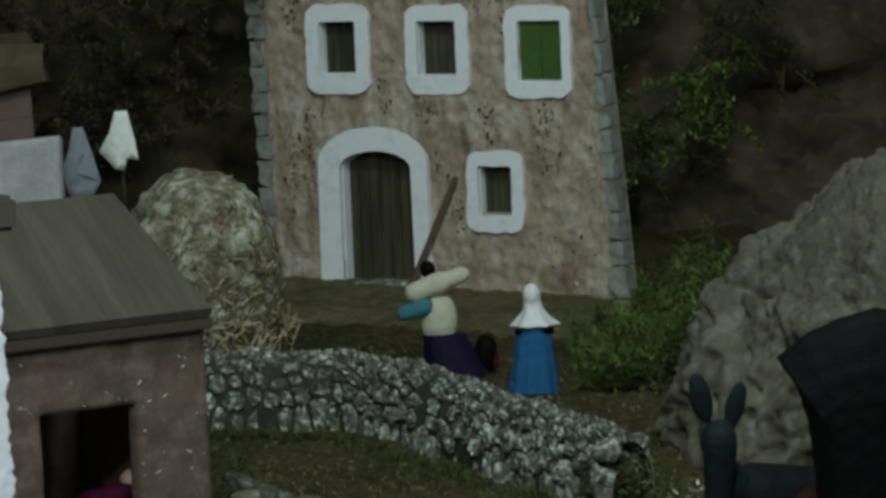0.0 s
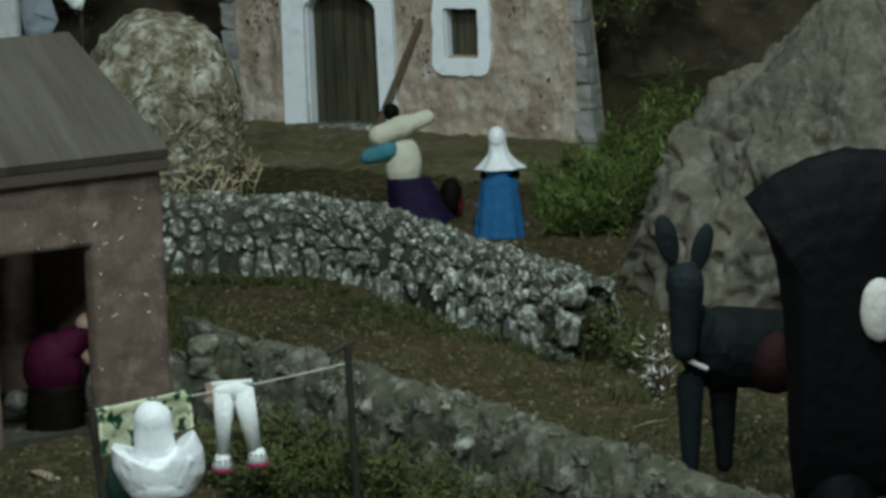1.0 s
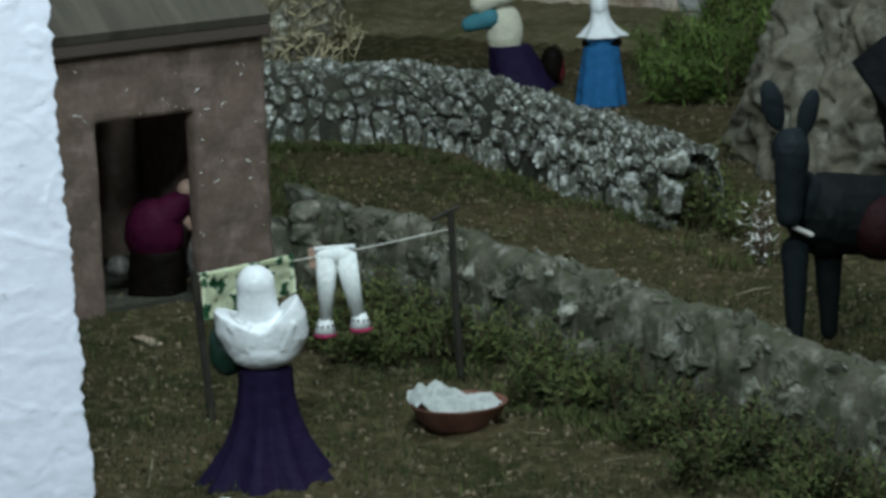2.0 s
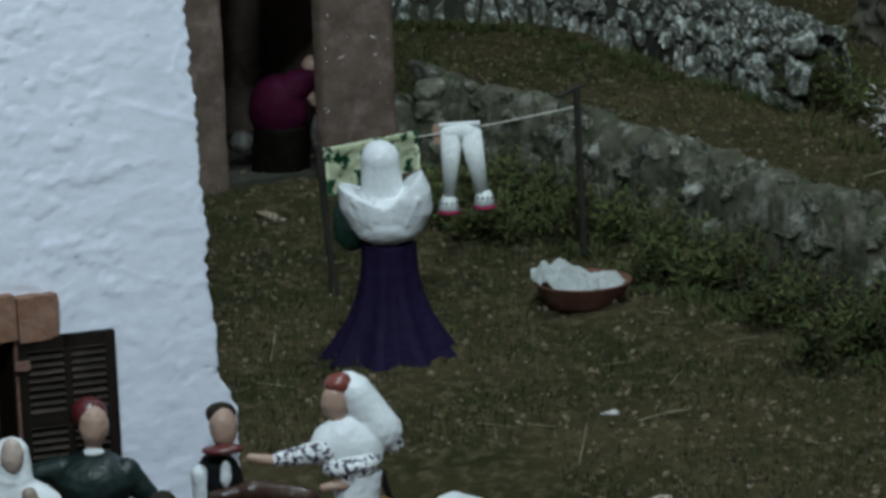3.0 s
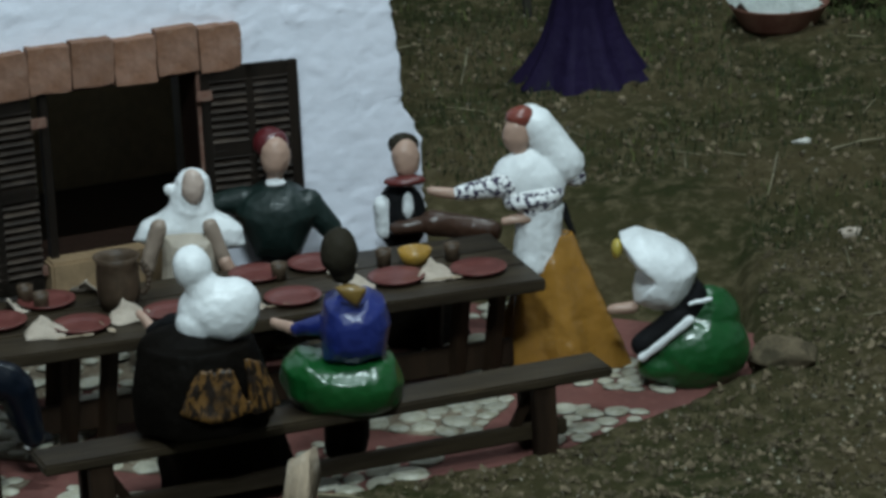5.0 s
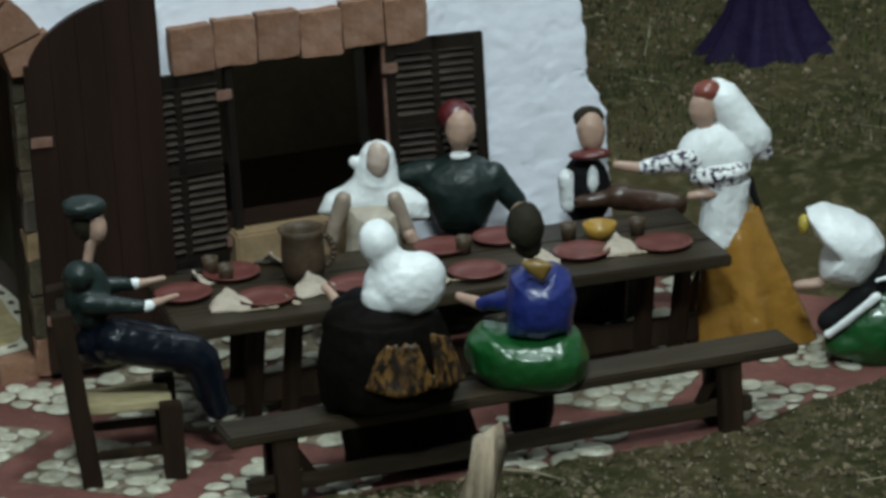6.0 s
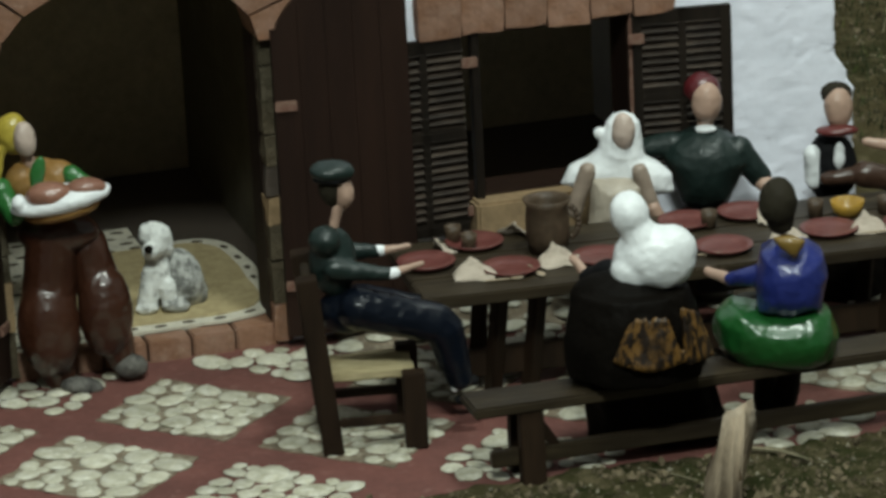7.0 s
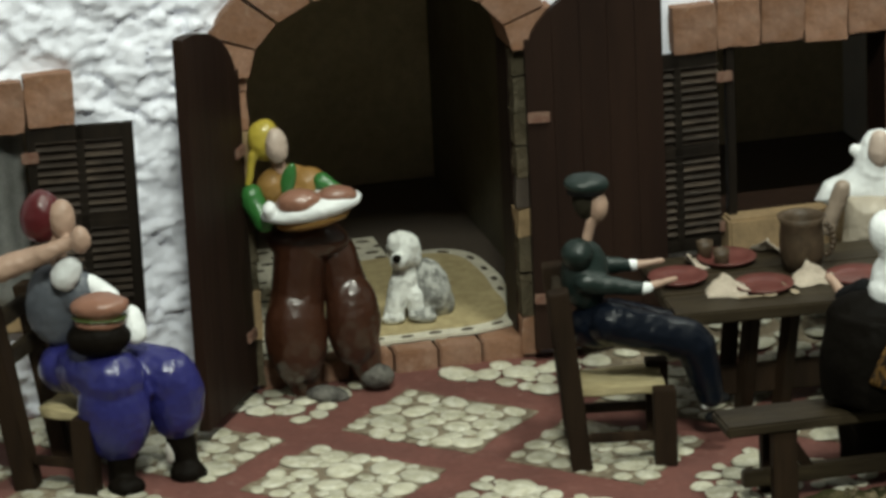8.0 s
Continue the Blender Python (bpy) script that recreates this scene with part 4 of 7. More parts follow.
for name, colour in {"white": (0.8, 0.82, 0.83), "skin": (0.41, 0.265, 0.2), "veil_skin": (0.5, 0.39, 0.33), "beige": (0.42, 0.36, 0.29), "taupe": (0.3, 0.23, 0.18), "umber": (0.05, 0.035, 0.026),
                     "navy": (0.0042, 0.0062, 0.011), "bottle": (0.0065, 0.0165, 0.014), "bottle_dark": (0.008, 0.03, 0.02), "red": (0.09, 0.01, 0.013), "black": (0.012, 0.012, 0.013), "hair": (0.026, 0.022, 0.015),
                     "red_glaze": (0.105, 0.017, 0.015), "lute": (0.05, 0.024, 0.015), "ochre": (0.3, 0.145, 0.026), "auburn": (0.2, 0.05, 0.035), "green": (0.006, 0.07, 0.014), "yellow": (0.42, 0.32, 0.05),
                     "near_black": (0.0062, 0.0045, 0.0032), "blue": (0.015, 0.025, 0.15), "blue_violet": (0.022, 0.023, 0.135), "brown": (0.045, 0.0145, 0.007), "russet": (0.043, 0.014, 0.007), "mustard": (0.27, 0.14, 0.04), "leaf_green": (0.02, 0.13, 0.03),
                     "loaf": (0.27, 0.125, 0.085), "sap": (0.05, 0.07, 0.02), "crust": (0.25, 0.115, 0.08), "khaki": (0.2, 0.12, 0.03), "slate": (0.09, 0.10, 0.12), "grey_shoe": (0.16, 0.15, 0.14), "purple": (0.016, 0.0105, 0.034), "magenta": (0.045, 0.005, 0.02), "cream_paint": (0.6, 0.58, 0.45),
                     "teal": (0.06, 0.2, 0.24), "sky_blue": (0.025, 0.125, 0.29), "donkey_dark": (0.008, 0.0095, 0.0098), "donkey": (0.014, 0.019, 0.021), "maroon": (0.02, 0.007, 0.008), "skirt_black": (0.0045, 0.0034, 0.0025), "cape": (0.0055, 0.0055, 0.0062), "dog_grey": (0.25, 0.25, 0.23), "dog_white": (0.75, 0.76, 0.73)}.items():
    paint(name, colour)
for name in ("near_black", "skirt_black", "umber", "black", "donkey", "donkey_dark", "cape", "maroon", "purple", "magenta", "sky_blue", "cream_paint", "teal", "hair"):
    MAT[name].node_tree.nodes["Principled BSDF"].inputs["Roughness"].default_value = 0.6
    MAT[name].node_tree.nodes["Principled BSDF"].inputs["Coat Weight"].default_value = 0.0
    MAT[name].node_tree.nodes["Principled BSDF"].inputs["Specular IOR Level"].default_value = 0.05
MAT["navy"].node_tree.nodes["Principled BSDF"].inputs["Coat Weight"].default_value = 0.25
MAT["navy"].node_tree.nodes["Principled BSDF"].inputs["Specular IOR Level"].default_value = 0.1
MAT["navy"].node_tree.nodes["Principled BSDF"].inputs["Roughness"].default_value = 0.3
MAT["ochre"].node_tree.nodes["Principled BSDF"].inputs["Roughness"].default_value = 0.22
for name in ("brown", "russet", "ochre", "green"):
    MAT[name].node_tree.nodes["Principled BSDF"].inputs["Coat Weight"].default_value = 0.6
for name in ("bottle", "skin", "veil_skin", "beige", "taupe", "white", "grey_shoe", "dog_white", "dog_grey", "slate", "mustard"):
    MAT[name].node_tree.nodes["Principled BSDF"].inputs["Coat Weight"].default_value = 0.1
    MAT[name].node_tree.nodes["Principled BSDF"].inputs["Roughness"].default_value = 0.5
MAT["dog_grey"] = material("mottled_grey_clay", (0.16, 0.16, 0.15), 0.7, (0.5, 0.5, 0.47), 130, 0.5, 0.9, 200, hard=0.08, depth=0.004, relief=180)
MAT["dog_white"] = material("shaggy_white_clay", (0.78, 0.79, 0.76), 0.7, (0.4, 0.4, 0.38), 110, 0.6, 0.9, 200, hard=0.08, depth=0.004, relief=160)
MAT["grey_shoe"] = material("rough_grey_clay", (0.15, 0.14, 0.125), 0.8, (0.06, 0.055, 0.05), 90, 0.5, 0.9, 200, depth=0.004, relief=120)
MAT["floral"] = material("white_and_violet_print", (0.72, 0.72, 0.72), 0.5, (0.03, 0.02, 0.05), 230, 0.52, 0.2, 300, hard=0.03)
MAT["leopard"] = material("spotted_ochre_paint", (0.125, 0.06, 0.014), 0.5, (0.01, 0.005, 0.0025), 230, 0.49, 0.2, 300, third=(0.015, 0.008, 0.004), third_scale=45, third_amount=0.38, coat=0.1, hard=0.05, stretch=(1, 1, 0.45))
MAT["green_print"] = material("cream_and_green_print", (0.8, 0.84, 0.6), 0.7, (0.012, 0.085, 0.03), 75, 0.53, 0.2, 300, hard=0.015)
MAT["linen"] = material("white_linen", (0.74, 0.76, 0.74), 0.75, (0.62, 0.65, 0.63), 50, 0.55, 0.3, 250)
MAT["sheet"] = material("grey_white_sheet", (0.8, 0.81, 0.82), 0.8, (0.62, 0.63, 0.64), 30, 0.5, 0.3, 250)
MAT["grey_cloth"] = material("blue_grey_cloth", (0.22, 0.25, 0.28), 0.8, (0.18, 0.2, 0.23), 30)
MAT["rope"] = material("pale_cord", (0.5, 0.48, 0.42), 0.8)
MAT["plate"] = material("red_glazed_clay", (0.11, 0.029, 0.025), 0.45, (0.14, 0.045, 0.038), 60, 0.5, 0.2, 200, coat=0.3)
MAT["napkin"] = material("cream_napkin", (0.44, 0.365, 0.3), 0.8, (0.36, 0.3, 0.24), 60)
MAT["clay"] = material("brown_clay", (0.052, 0.034, 0.021), 0.5, (0.08, 0.052, 0.033), 50, 0.5, 0.3, 200)
MAT["rush"] = material("woven_rush", (0.6, 0.5, 0.3), 0.8, (0.38, 0.3, 0.16), 90, 0.5, 0.5, 300, stretch=(0.2, 1, 1))
MAT["pale_wood"] = material("pale_broken_wood", (0.36, 0.28, 0.2), 0.8, (0.24, 0.18, 0.12), 40, 0.5, 0.5, 200, third=(0.55, 0.47, 0.38), third_scale=60, third_amount=0.34, stretch=(1, 1, 0.5))
MAT["grey_curtain"] = material("grey_curtain", (0.3, 0.3, 0.29), 0.85, (0.24, 0.24, 0.23), 30)
MAT["bowl_glaze"] = material("ochre_glaze", (0.36, 0.2, 0.03), 0.3, (0.28, 0.16, 0.03), 60, coat=0.3)


class Doll:
    """One painted clay figurine, put together as a single mesh."""

    def __init__(self):
        self.bm, self.mats = bmesh.new(), []

    def _dress(self, mat, start):
        if mat not in self.mats:
            self.mats.append(mat)
        self.bm.faces.ensure_lookup_table()
        for f in self.bm.faces[start:]:
            f.material_index, f.smooth = self.mats.index(mat), True

    def ball(self, mat, x, y, z, rx, ry, rz, tilt=0.0, lump=0.05):
        n = len(self.bm.faces)
        vs = ball(self.bm, (x, y, z), (rx, ry, rz), Euler((0, radians(-tilt), 0)).to_quaternion(), 3)
        for v in vs:
            off = v.co - Vector((x, y, z))
            v.co += off * lump * noise.noise(v.co * (0.9 / max(rx, rz)) + Vector((x * 90, 0, z * 90)))
        self._dress(mat, n)

    def limb(self, mat, a, b, r0, r1):
        n = len(self.bm.faces)
        rod(self.bm, a, b, r0, r1, 14)
        ball(self.bm, a, (r0, r0, r0), detail=2)
        ball(self.bm, b, (r1, r1, r1), detail=2)
        self._dress(mat, n)

    def skirt(self, mat, low, high, r0, r1, folds, deep, flat, bulge):
        n = len(self.bm.faces)
        low, high, rings, seed = Vector(low), Vector(high), [], high_seed(high)
        for j in range(11):
            s = j / 10
            c, r = low.lerp(high, s), r0 + (r1 - r0) * s + bulge * r0 * math.sin(math.pi * s)
            ring = []
            for i in range(48):
                a = 2 * math.pi * i / 48
                k = r * (1 + deep * (1 - 0.8 * s) * (math.cos(folds * a + seed + 0.8 * s) + 0.5 * noise.noise((3 * math.cos(a) + seed, 3 * math.sin(a), s * 2))))
                ring.append(self.bm.verts.new((c.x + k * math.cos(a), c.y + flat * k * math.sin(a), c.z + (0.06 * r0 * deep * 10 * noise.noise((a, seed, 1)) if j == 0 else 0))))
            rings.append(ring)
        for p, q in zip(rings, rings[1:]):
            for i in range(48):
                self.bm.faces.new((p[i], p[(i + 1) % 48], q[(i + 1) % 48], q[i]))
        self.bm.faces.new(rings[-1])
        self.bm.faces.new(rings[0])
        self._dress(mat, n)

    def shape(self, mat, outline, y, thick):
        n = len(self.bm.faces)
        rims = []
        for k, (grow, dy) in enumerate(((0.15, -0.5), (0.4, -0.48), (0.62, -0.42), (0.8, -0.33), (0.92, -0.22), (0.98, -0.11), (1.0, 0.0), (0.95, 0.3), (0.6, 0.5))):
            cx, cz = sum(a for a, _ in outline) / len(outline), sum(b for _, b in outline) / len(outline)
            rims.append([self.bm.verts.new((cx + (a - cx) * grow, y + thick * dy, cz + (b - cz) * grow)) for a, b in outline])
        for p, q in zip(rims, rims[1:]):
            for i in range(len(outline)):
                j = (i + 1) % len(outline)
                self.bm.faces.new((p[i], p[j], q[j], q[i]))
        self.bm.faces.new(rims[0])
        self.bm.faces.new(rims[-1])
        self._dress(mat, n)

    def done(self, name, m, label, category, voxel=0.0014):
        """Fuses what has one colour into one smooth, slightly uneven clay form, and joins the colours."""
        whole = bmesh.new()
        for k in range(len(self.mats)):
            bm = self.bm.copy()
            bmesh.ops.delete(bm, geom=[f for f in bm.faces if f.material_index != k], context="FACES")
            bmesh.ops.recalc_face_normals(bm, faces=bm.faces)
            mesh = bpy.data.meshes.new("clay")
            bm.to_mesh(mesh)
            bm.free()
            ob = new("clay", mesh)
            fuse = ob.modifiers.new("fuse", "REMESH")
            fuse.mode, fuse.voxel_size = "VOXEL", voxel
            soften = ob.modifiers.new("soften", "SMOOTH")
            soften.factor, soften.iterations = 0.5, 5
            done = bpy.data.meshes.new_from_object(ob.evaluated_get(bpy.context.evaluated_depsgraph_get()))
            start, seen = len(whole.verts), len(whole.faces)
            whole.from_mesh(done)
            whole.verts.ensure_lookup_table()
            whole.faces.ensure_lookup_table()
            for v in whole.verts[start:]:
                v.co += noise.noise_vector(v.co * 75 + Vector((k, 0, 2))) * 0.0009 + noise.noise_vector(v.co * 240) * 0.0004
            for f in whole.faces[seen:]:
                f.material_index, f.smooth = k, True
            bpy.data.objects.remove(ob)
            bpy.data.meshes.remove(mesh)
            bpy.data.meshes.remove(done)
        self.bm.free()
        return tagged(part(name, whole, self.mats, matrix=m), label, category, "painted figurines")


def high_seed(p):
    return (p[0] * 37 + p[2] * 91) % 6.0


# ---- table, bench and chair ----
TABLE = pose(-0.388, 2.334, 0, 0, 0, 20.4)
table = thing("dining_table", TABLE, "long dark worn wooden trestle table laid for a meal", "table")
for i in range(3):
    bm = boxed(-0.004, 0.396, 0.0415 * i, 0.0415 * i + 0.041, 0.081, 0.09, 0.0012)
    part("tabletop_board", bm, "table_wood", table)
for y in (0.028, 0.1):
    part("apron_rail", boxed(0.01, 0.385, y, y + 0.006, 0.0735, 0.0808, 0.001), "dark_wood", table)
for x in (0.058, 0.345):
    for dx, y, dy in ((0.0, 0.036, 0.012), (0.027, 0.034, 0.014), (0.0, 0.094, 0.004)):
        bm = bmesh.new()
        beam(bm, (x + dx - 0.006, y + dy, 0.0005), (x + dx, y, 0.0808), 0.010, 0.010)
        part("leg", bm, "dark_wood", table)
part("stretcher", boxed(0.03, 0.385, 0.046, 0.054, 0.012, 0.032, 0.001), "dark_wood", table)


def bench(m, long, label, high=0.045):
    """A plank on four squared legs, braced underneath, with one long low stretcher."""
    b = thing("bench", m, label, "bench", "benches")
    part("seat", boxed(0.016 if long > 0.3 else 0.0, long, 0, 0.036, high - 0.0075, high, 0.0015), "table_wood", b)
    for x in (0.055, long - 0.05):
        for y in (0.007, 0.030):
            bm = bmesh.new()
            beam(bm, (x, y - 0.002 if y < 0.02 else y + 0.002, 0.0005), (x, y, high - 0.007), 0.016, 0.010)
            part("leg", bm, "dark_wood", b)
        bm = bmesh.new()
        beam(bm, (x - 0.022 if x > 0.1 else x + 0.024, 0.018, 0.014), (x, 0.018, high - 0.008), 0.007, 0.007)
        part("brace", bm, "dark_wood", b)
    part("stretcher", boxed(0.03, long - 0.03, 0.013, 0.021, 0.012, 0.023, 0.001), "table_wood", b)
    return b


bench(pose(-0.3548, 2.196, 0, 0, 0, 23.8), 0.420, "long dark wooden bench in front of the table", 0.060)
bench(TAV @ pose(0.205, -0.076, 0), 0.215, "dark wooden bench between table and tavern wall")


def chair(m, label, wide=0.058, deep=0.056, seat=0.05, top=0.125, lean=0.012):
    """A ladder-back chair, facing +x, with its seat's middle over the origin."""
    c = thing("chair", m, label, "chair", "rush-seated chairs")
    for y in (-wide / 2, wide / 2):
        bm = bmesh.new()
        beam(bm, (-deep / 2, y, 0.0005), (-deep / 2 - lean, y, top), 0.016, 0.014)
        part("back_leg", bm, "dark_wood", c)
        bm = bmesh.new()
        beam(bm, (deep / 2, y, 0.0005), (deep / 2, y, seat + 0.004), 0.015, 0.013)
        part("front_leg", bm, "dark_wood", c)
        part("stretcher", boxed(-deep / 2 + 0.005, deep / 2 - 0.005, y - 0.003, y + 0.003, 0.018, 0.024, 0.001), "dark_wood", c)
    for z in (0.082, 0.108):
        x = -deep / 2 - lean * z / top
        part("back_slat", boxed(x - 0.003, x + 0.003, -wide / 2 + 0.005, wide / 2 - 0.005, z, z + 0.012, 0.001), "table_wood", c)
    part("stretcher", boxed(deep / 2 - 0.003, deep / 2 + 0.003, -wide / 2 + 0.005, wide / 2 - 0.005, 0.018, 0.024, 0.001), "dark_wood", c)
    bm = boxed(-deep / 2 + 0.002, deep / 2 + 0.002, -wide / 2 + 0.020, wide / 2 - 0.001, seat - 0.007, seat, cuts=3)
    jitter(bm, 0.0015, 70)
    part("seat", bm, "rush", c, "woven rush seat", smooth=True)
    return c


chair(pose(-0.428, 2.312, 0, 0, 0, 14), "dark wooden chair with woven rush seat at the table's end")
chair(pose(-0.786, 2.235, 0, 0, 0, -8), "dark wooden chair with woven rush seat beside the door", deep=0.044, lean=0.02)


# ---- what lies on the table ----
def plate(x, y, r, label="red glazed clay plate on the wooden table"):
    bm = bmesh.new()
    profile = [(0.0, 0.001), (0.62, 0.001), (0.75, 0.0018), (1.0, 0.0045), (1.02, 0.0038), (0.78, 0.0004), (0.6, 0.0), (0.0, 0.0)]
    n, rings = 28, []
    for k, z in profile:
        rings.append([bm.verts.new((k * r * math.cos(2 * math.pi * i / n), k * r * math.sin(2 * math.pi * i / n), z)) for i in range(n)] if k else [bm.verts.new((0, 0, z))])
    for a, b in zip(rings, rings[1:]):
        for i in range(n):
            j = (i + 1) % n
            bm.faces.new([v for v in ((a[0], b[j], b[i]) if len(a) == 1 else (a[i], a[j], b[0]) if len(b) == 1 else (a[i], a[j], b[j], b[i]))])
    return tagged(part("plate", bm, "plate", smooth=True, matrix=Matrix.Translation((x, y, 0.0902))), label, "plate", "plates on the table")


for x, y in ((-0.1239, 2.4789), (-0.0657, 2.4936), (-0.1954, 2.4406), (-0.3392, 2.3932), (-0.400, 2.405), (-0.372, 2.4493), (-0.2259, 2.4971), (-0.1847, 2.518), (-0.2786, 2.4172)):
    plate(x, y, 0.0205)


def napkin(x, y, turn, size):
    """A folded cloth with one corner standing up."""
    bm = bmesh.new()
    pts = [(-1, -0.5, 0), (0.9, -0.6, 0), (1.1, 0.3, 0.05), (-0.2, 0.7, 0.9), (-1.1, 0.4, 0.1), (0.1, 0.0, 0.12)]
    vs = [bm.verts.new((a * size, b * size, c * size)) for a, b, c in pts]
    for a, b in ((0, 1), (1, 2), (2, 3), (3, 4), (4, 0)):
        bm.faces.new((vs[a], vs[b], vs[5]))
    up = bmesh.ops.extrude_face_region(bm, geom=list(bm.faces))["geom"]
    bmesh.ops.translate(bm, verts=[v for v in up if isinstance(v, bmesh.types.BMVert)], vec=(0, 0, 0.0012))
    bmesh.ops.subdivide_edges(bm, edges=list(bm.edges), cuts=3, use_grid_fill=True)
    for v in bm.verts:
        v.co += noise.noise_vector(v.co * 170 + Vector((x * 60, y * 60, 0))) * 0.0026 + noise.noise_vector(v.co * 420) * 0.0008
        v.co.z = max(v.co.z, 0.0)
    return tagged(part("napkin", bm, "napkin", smooth=True, matrix=pose(x, y, 0.0904, 0, 0, turn)), "folded cream napkin on the wooden table", "napkin", "napkins on the table")


for x, y, a, s in ((-0.362, 2.377, 10, 0.014), (-0.306, 2.408, 30, 0.014), (-0.150, 2.455, 20, 0.013), (-0.0945, 2.480, 15, 0.013), (-0.345, 2.473, 160, 0.013), (-0.165, 2.505, 70, 0.013), (-0.392, 2.437, 120, 0.011), (-0.225, 2.422, 40, 0.012)):
    napkin(x, y, a, s)
for x, y, a in ((-0.322, 2.392, -60), (-0.342, 2.372, 20), (-0.09, 2.476, 15), (-0.21, 2.425, 10)):
    bm = bmesh.new()
    rod(bm, (-0.012, 0, 0.001), (0.006, 0, 0.001), 0.0008, 0.0008)
    ball(bm, (0.010, 0, 0.0012), (0.005, 0.003, 0.001))
    tagged(part("spoon", bm, "pale_wood", smooth=True, matrix=pose(x, y, 0.0904, 0, 0, a)), "small pale wooden spoon on the table", "spoon", "spoons on the table")


def pot(name, profile, mat, m, label, category, handle=None):
    bm = bmesh.new()
    n, rings = 24, []
    for r, z in profile:
        rings.append([bm.verts.new((r * math.cos(2 * math.pi * i / n), r * math.sin(2 * math.pi * i / n), z)) for i in range(n)])
    for a, b in zip(rings, rings[1:]):
        for i in range(n):
            bm.faces.new((a[i], a[(i + 1) % n], b[(i + 1) % n], b[i]))
    bm.faces.new(rings[0])
    bm.faces.new(rings[-1])
    t = thing(name, m, label, category)
    part("body", bm, mat, t, smooth=True)
    if handle:
        bm = bmesh.new()
        last = None
        for i in range(9):
            a = -1.3 + 2.6 * i / 8
            p = Vector((handle[0] + handle[2] * math.cos(a), 0, handle[1] + handle[3] * math.sin(a)))
            if last:
                rod(bm, last, p, 0.0022, 0.0022)
            last = p
        part("handle", bm, mat, t, smooth=True)
    return t


pot("jug", [(0.013, 0.0005), (0.0155, 0.012), (0.0155, 0.025), (0.0145, 0.034), (0.017, 0.039), (0.0155, 0.039), (0.013, 0.034), (0.0135, 0.01)], "clay", pose(-0.318, 2.437, 0.09), "brown clay jug with a handle on the table", "jug", (0.014, 0.022, 0.008, 0.012))
pot("bowl", [(0.007, 0.0005), (0.010, 0.004), (0.0125, 0.012), (0.0115, 0.012), (0.009, 0.005), (0.003, 0.003)], "bowl_glaze", pose(-0.1123, 2.5152, 0.09), "small ochre glazed bowl on the table", "bowl")
for x, y in ((-0.2091, 2.4887), (-0.0857, 2.5228), (-0.388, 2.455), (-0.374, 2.437), (-0.135, 2.514)):
    pot("cup", [(0.005, 0.0005), (0.0055, 0.008), (0.006, 0.013), (0.005, 0.013), (0.0045, 0.003)], "clay", pose(x, y, 0.09), "small dark clay cup on the table", "cup")


# ---- the painted clay figurines ----
doll = Doll()
doll.skirt("umber", (-0.0049, 0.0000, 0.0297), (-0.0012, 0.0000, 0.0866), 0.0251, 0.0209, 0, 0.06, 0.85, 0)
doll.shape("white", [(-0.012, 0.136), (-0.025, 0.127), (-0.038, 0.120), (-0.044, 0.109), (-0.033, 0.104), (-0.009, 0.100), (0.020, 0.098), (0.039, 0.100), (0.038, 0.113), (0.027, 0.122), (0.015, 0.130), (0.014, 0.137), (0.002, 0.142), (-0.009, 0.140)], 0.0040, 0.0300)
doll.limb("white", (0.0023, 0.0060, 0.1470), (0.0007, 0.0060, 0.1302), 0.0138, 0.0176)
doll.ball("veil_skin", 0.0037, -0.0080, 0.1502, 0.0088, 0.0075, 0.0141)
doll.ball("white", -0.0139, 0.0040, 0.1455, 0.0046, 0.0046, 0.0048)
doll.shape("beige", [(-0.021, 0.116), (-0.007, 0.117), (0.010, 0.116), (0.019, 0.113), (0.019, 0.070), (-0.025, 0.072)], -0.0060, 0.0360)
doll.limb("taupe", (-0.0231, -0.0120, 0.1229), (-0.0335, -0.0120, 0.0923), 0.0063, 0.0059)
doll.limb("taupe", (0.0143, -0.0140, 0.1214), (0.0236, -0.0140, 0.0931), 0.0059, 0.0054)
doll.limb("skin", (0.0229, -0.0160, 0.0947), (0.0327, -0.0160, 0.0802), 0.0054, 0.0042)
doll.ball("white", 0.0281, -0.0160, 0.0849, 0.0063, 0.0054, 0.0035, tilt=-30)
doll.done("figurine", pose(-0.2763, 2.5372, 0.0000, 0, 0, 4.7), "seated painted figurine in white veil and beige apron", "figurine")

doll = Doll()
doll.skirt("navy", (-0.0042, 0.0000, 0.0143), (-0.0008, 0.0000, 0.0723), 0.0256, 0.0192, 0, 0.06, 0.85, 0)
doll.shape("bottle", [(-0.014, 0.131), (-0.006, 0.134), (0.010, 0.133), (0.018, 0.129), (0.028, 0.122), (0.034, 0.111), (0.026, 0.096), (0.017, 0.077), (-0.001, 0.073), (-0.017, 0.078), (-0.024, 0.099), (-0.031, 0.115), (-0.025, 0.126)], 0.0000, 0.0520)
doll.limb("bottle", (0.0255, -0.0040, 0.1188), (0.0411, -0.0040, 0.0968), 0.0102, 0.0085)
doll.limb("bottle", (-0.0230, -0.0000, 0.1230), (-0.0421, 0.0000, 0.1198), 0.0102, 0.0081)
doll.ball("skin", 0.0443, -0.0100, 0.0932, 0.0072, 0.0066, 0.0058)
doll.limb("skin", (0.0013, 0.0000, 0.1361), (0.0019, -0.0000, 0.1462), 0.0064, 0.0064)
doll.ball("white", 0.0017, -0.0060, 0.1353, 0.0085, 0.0041, 0.0036)
doll.ball("skin", 0.0029, -0.0030, 0.1548, 0.0111, 0.0111, 0.0170)
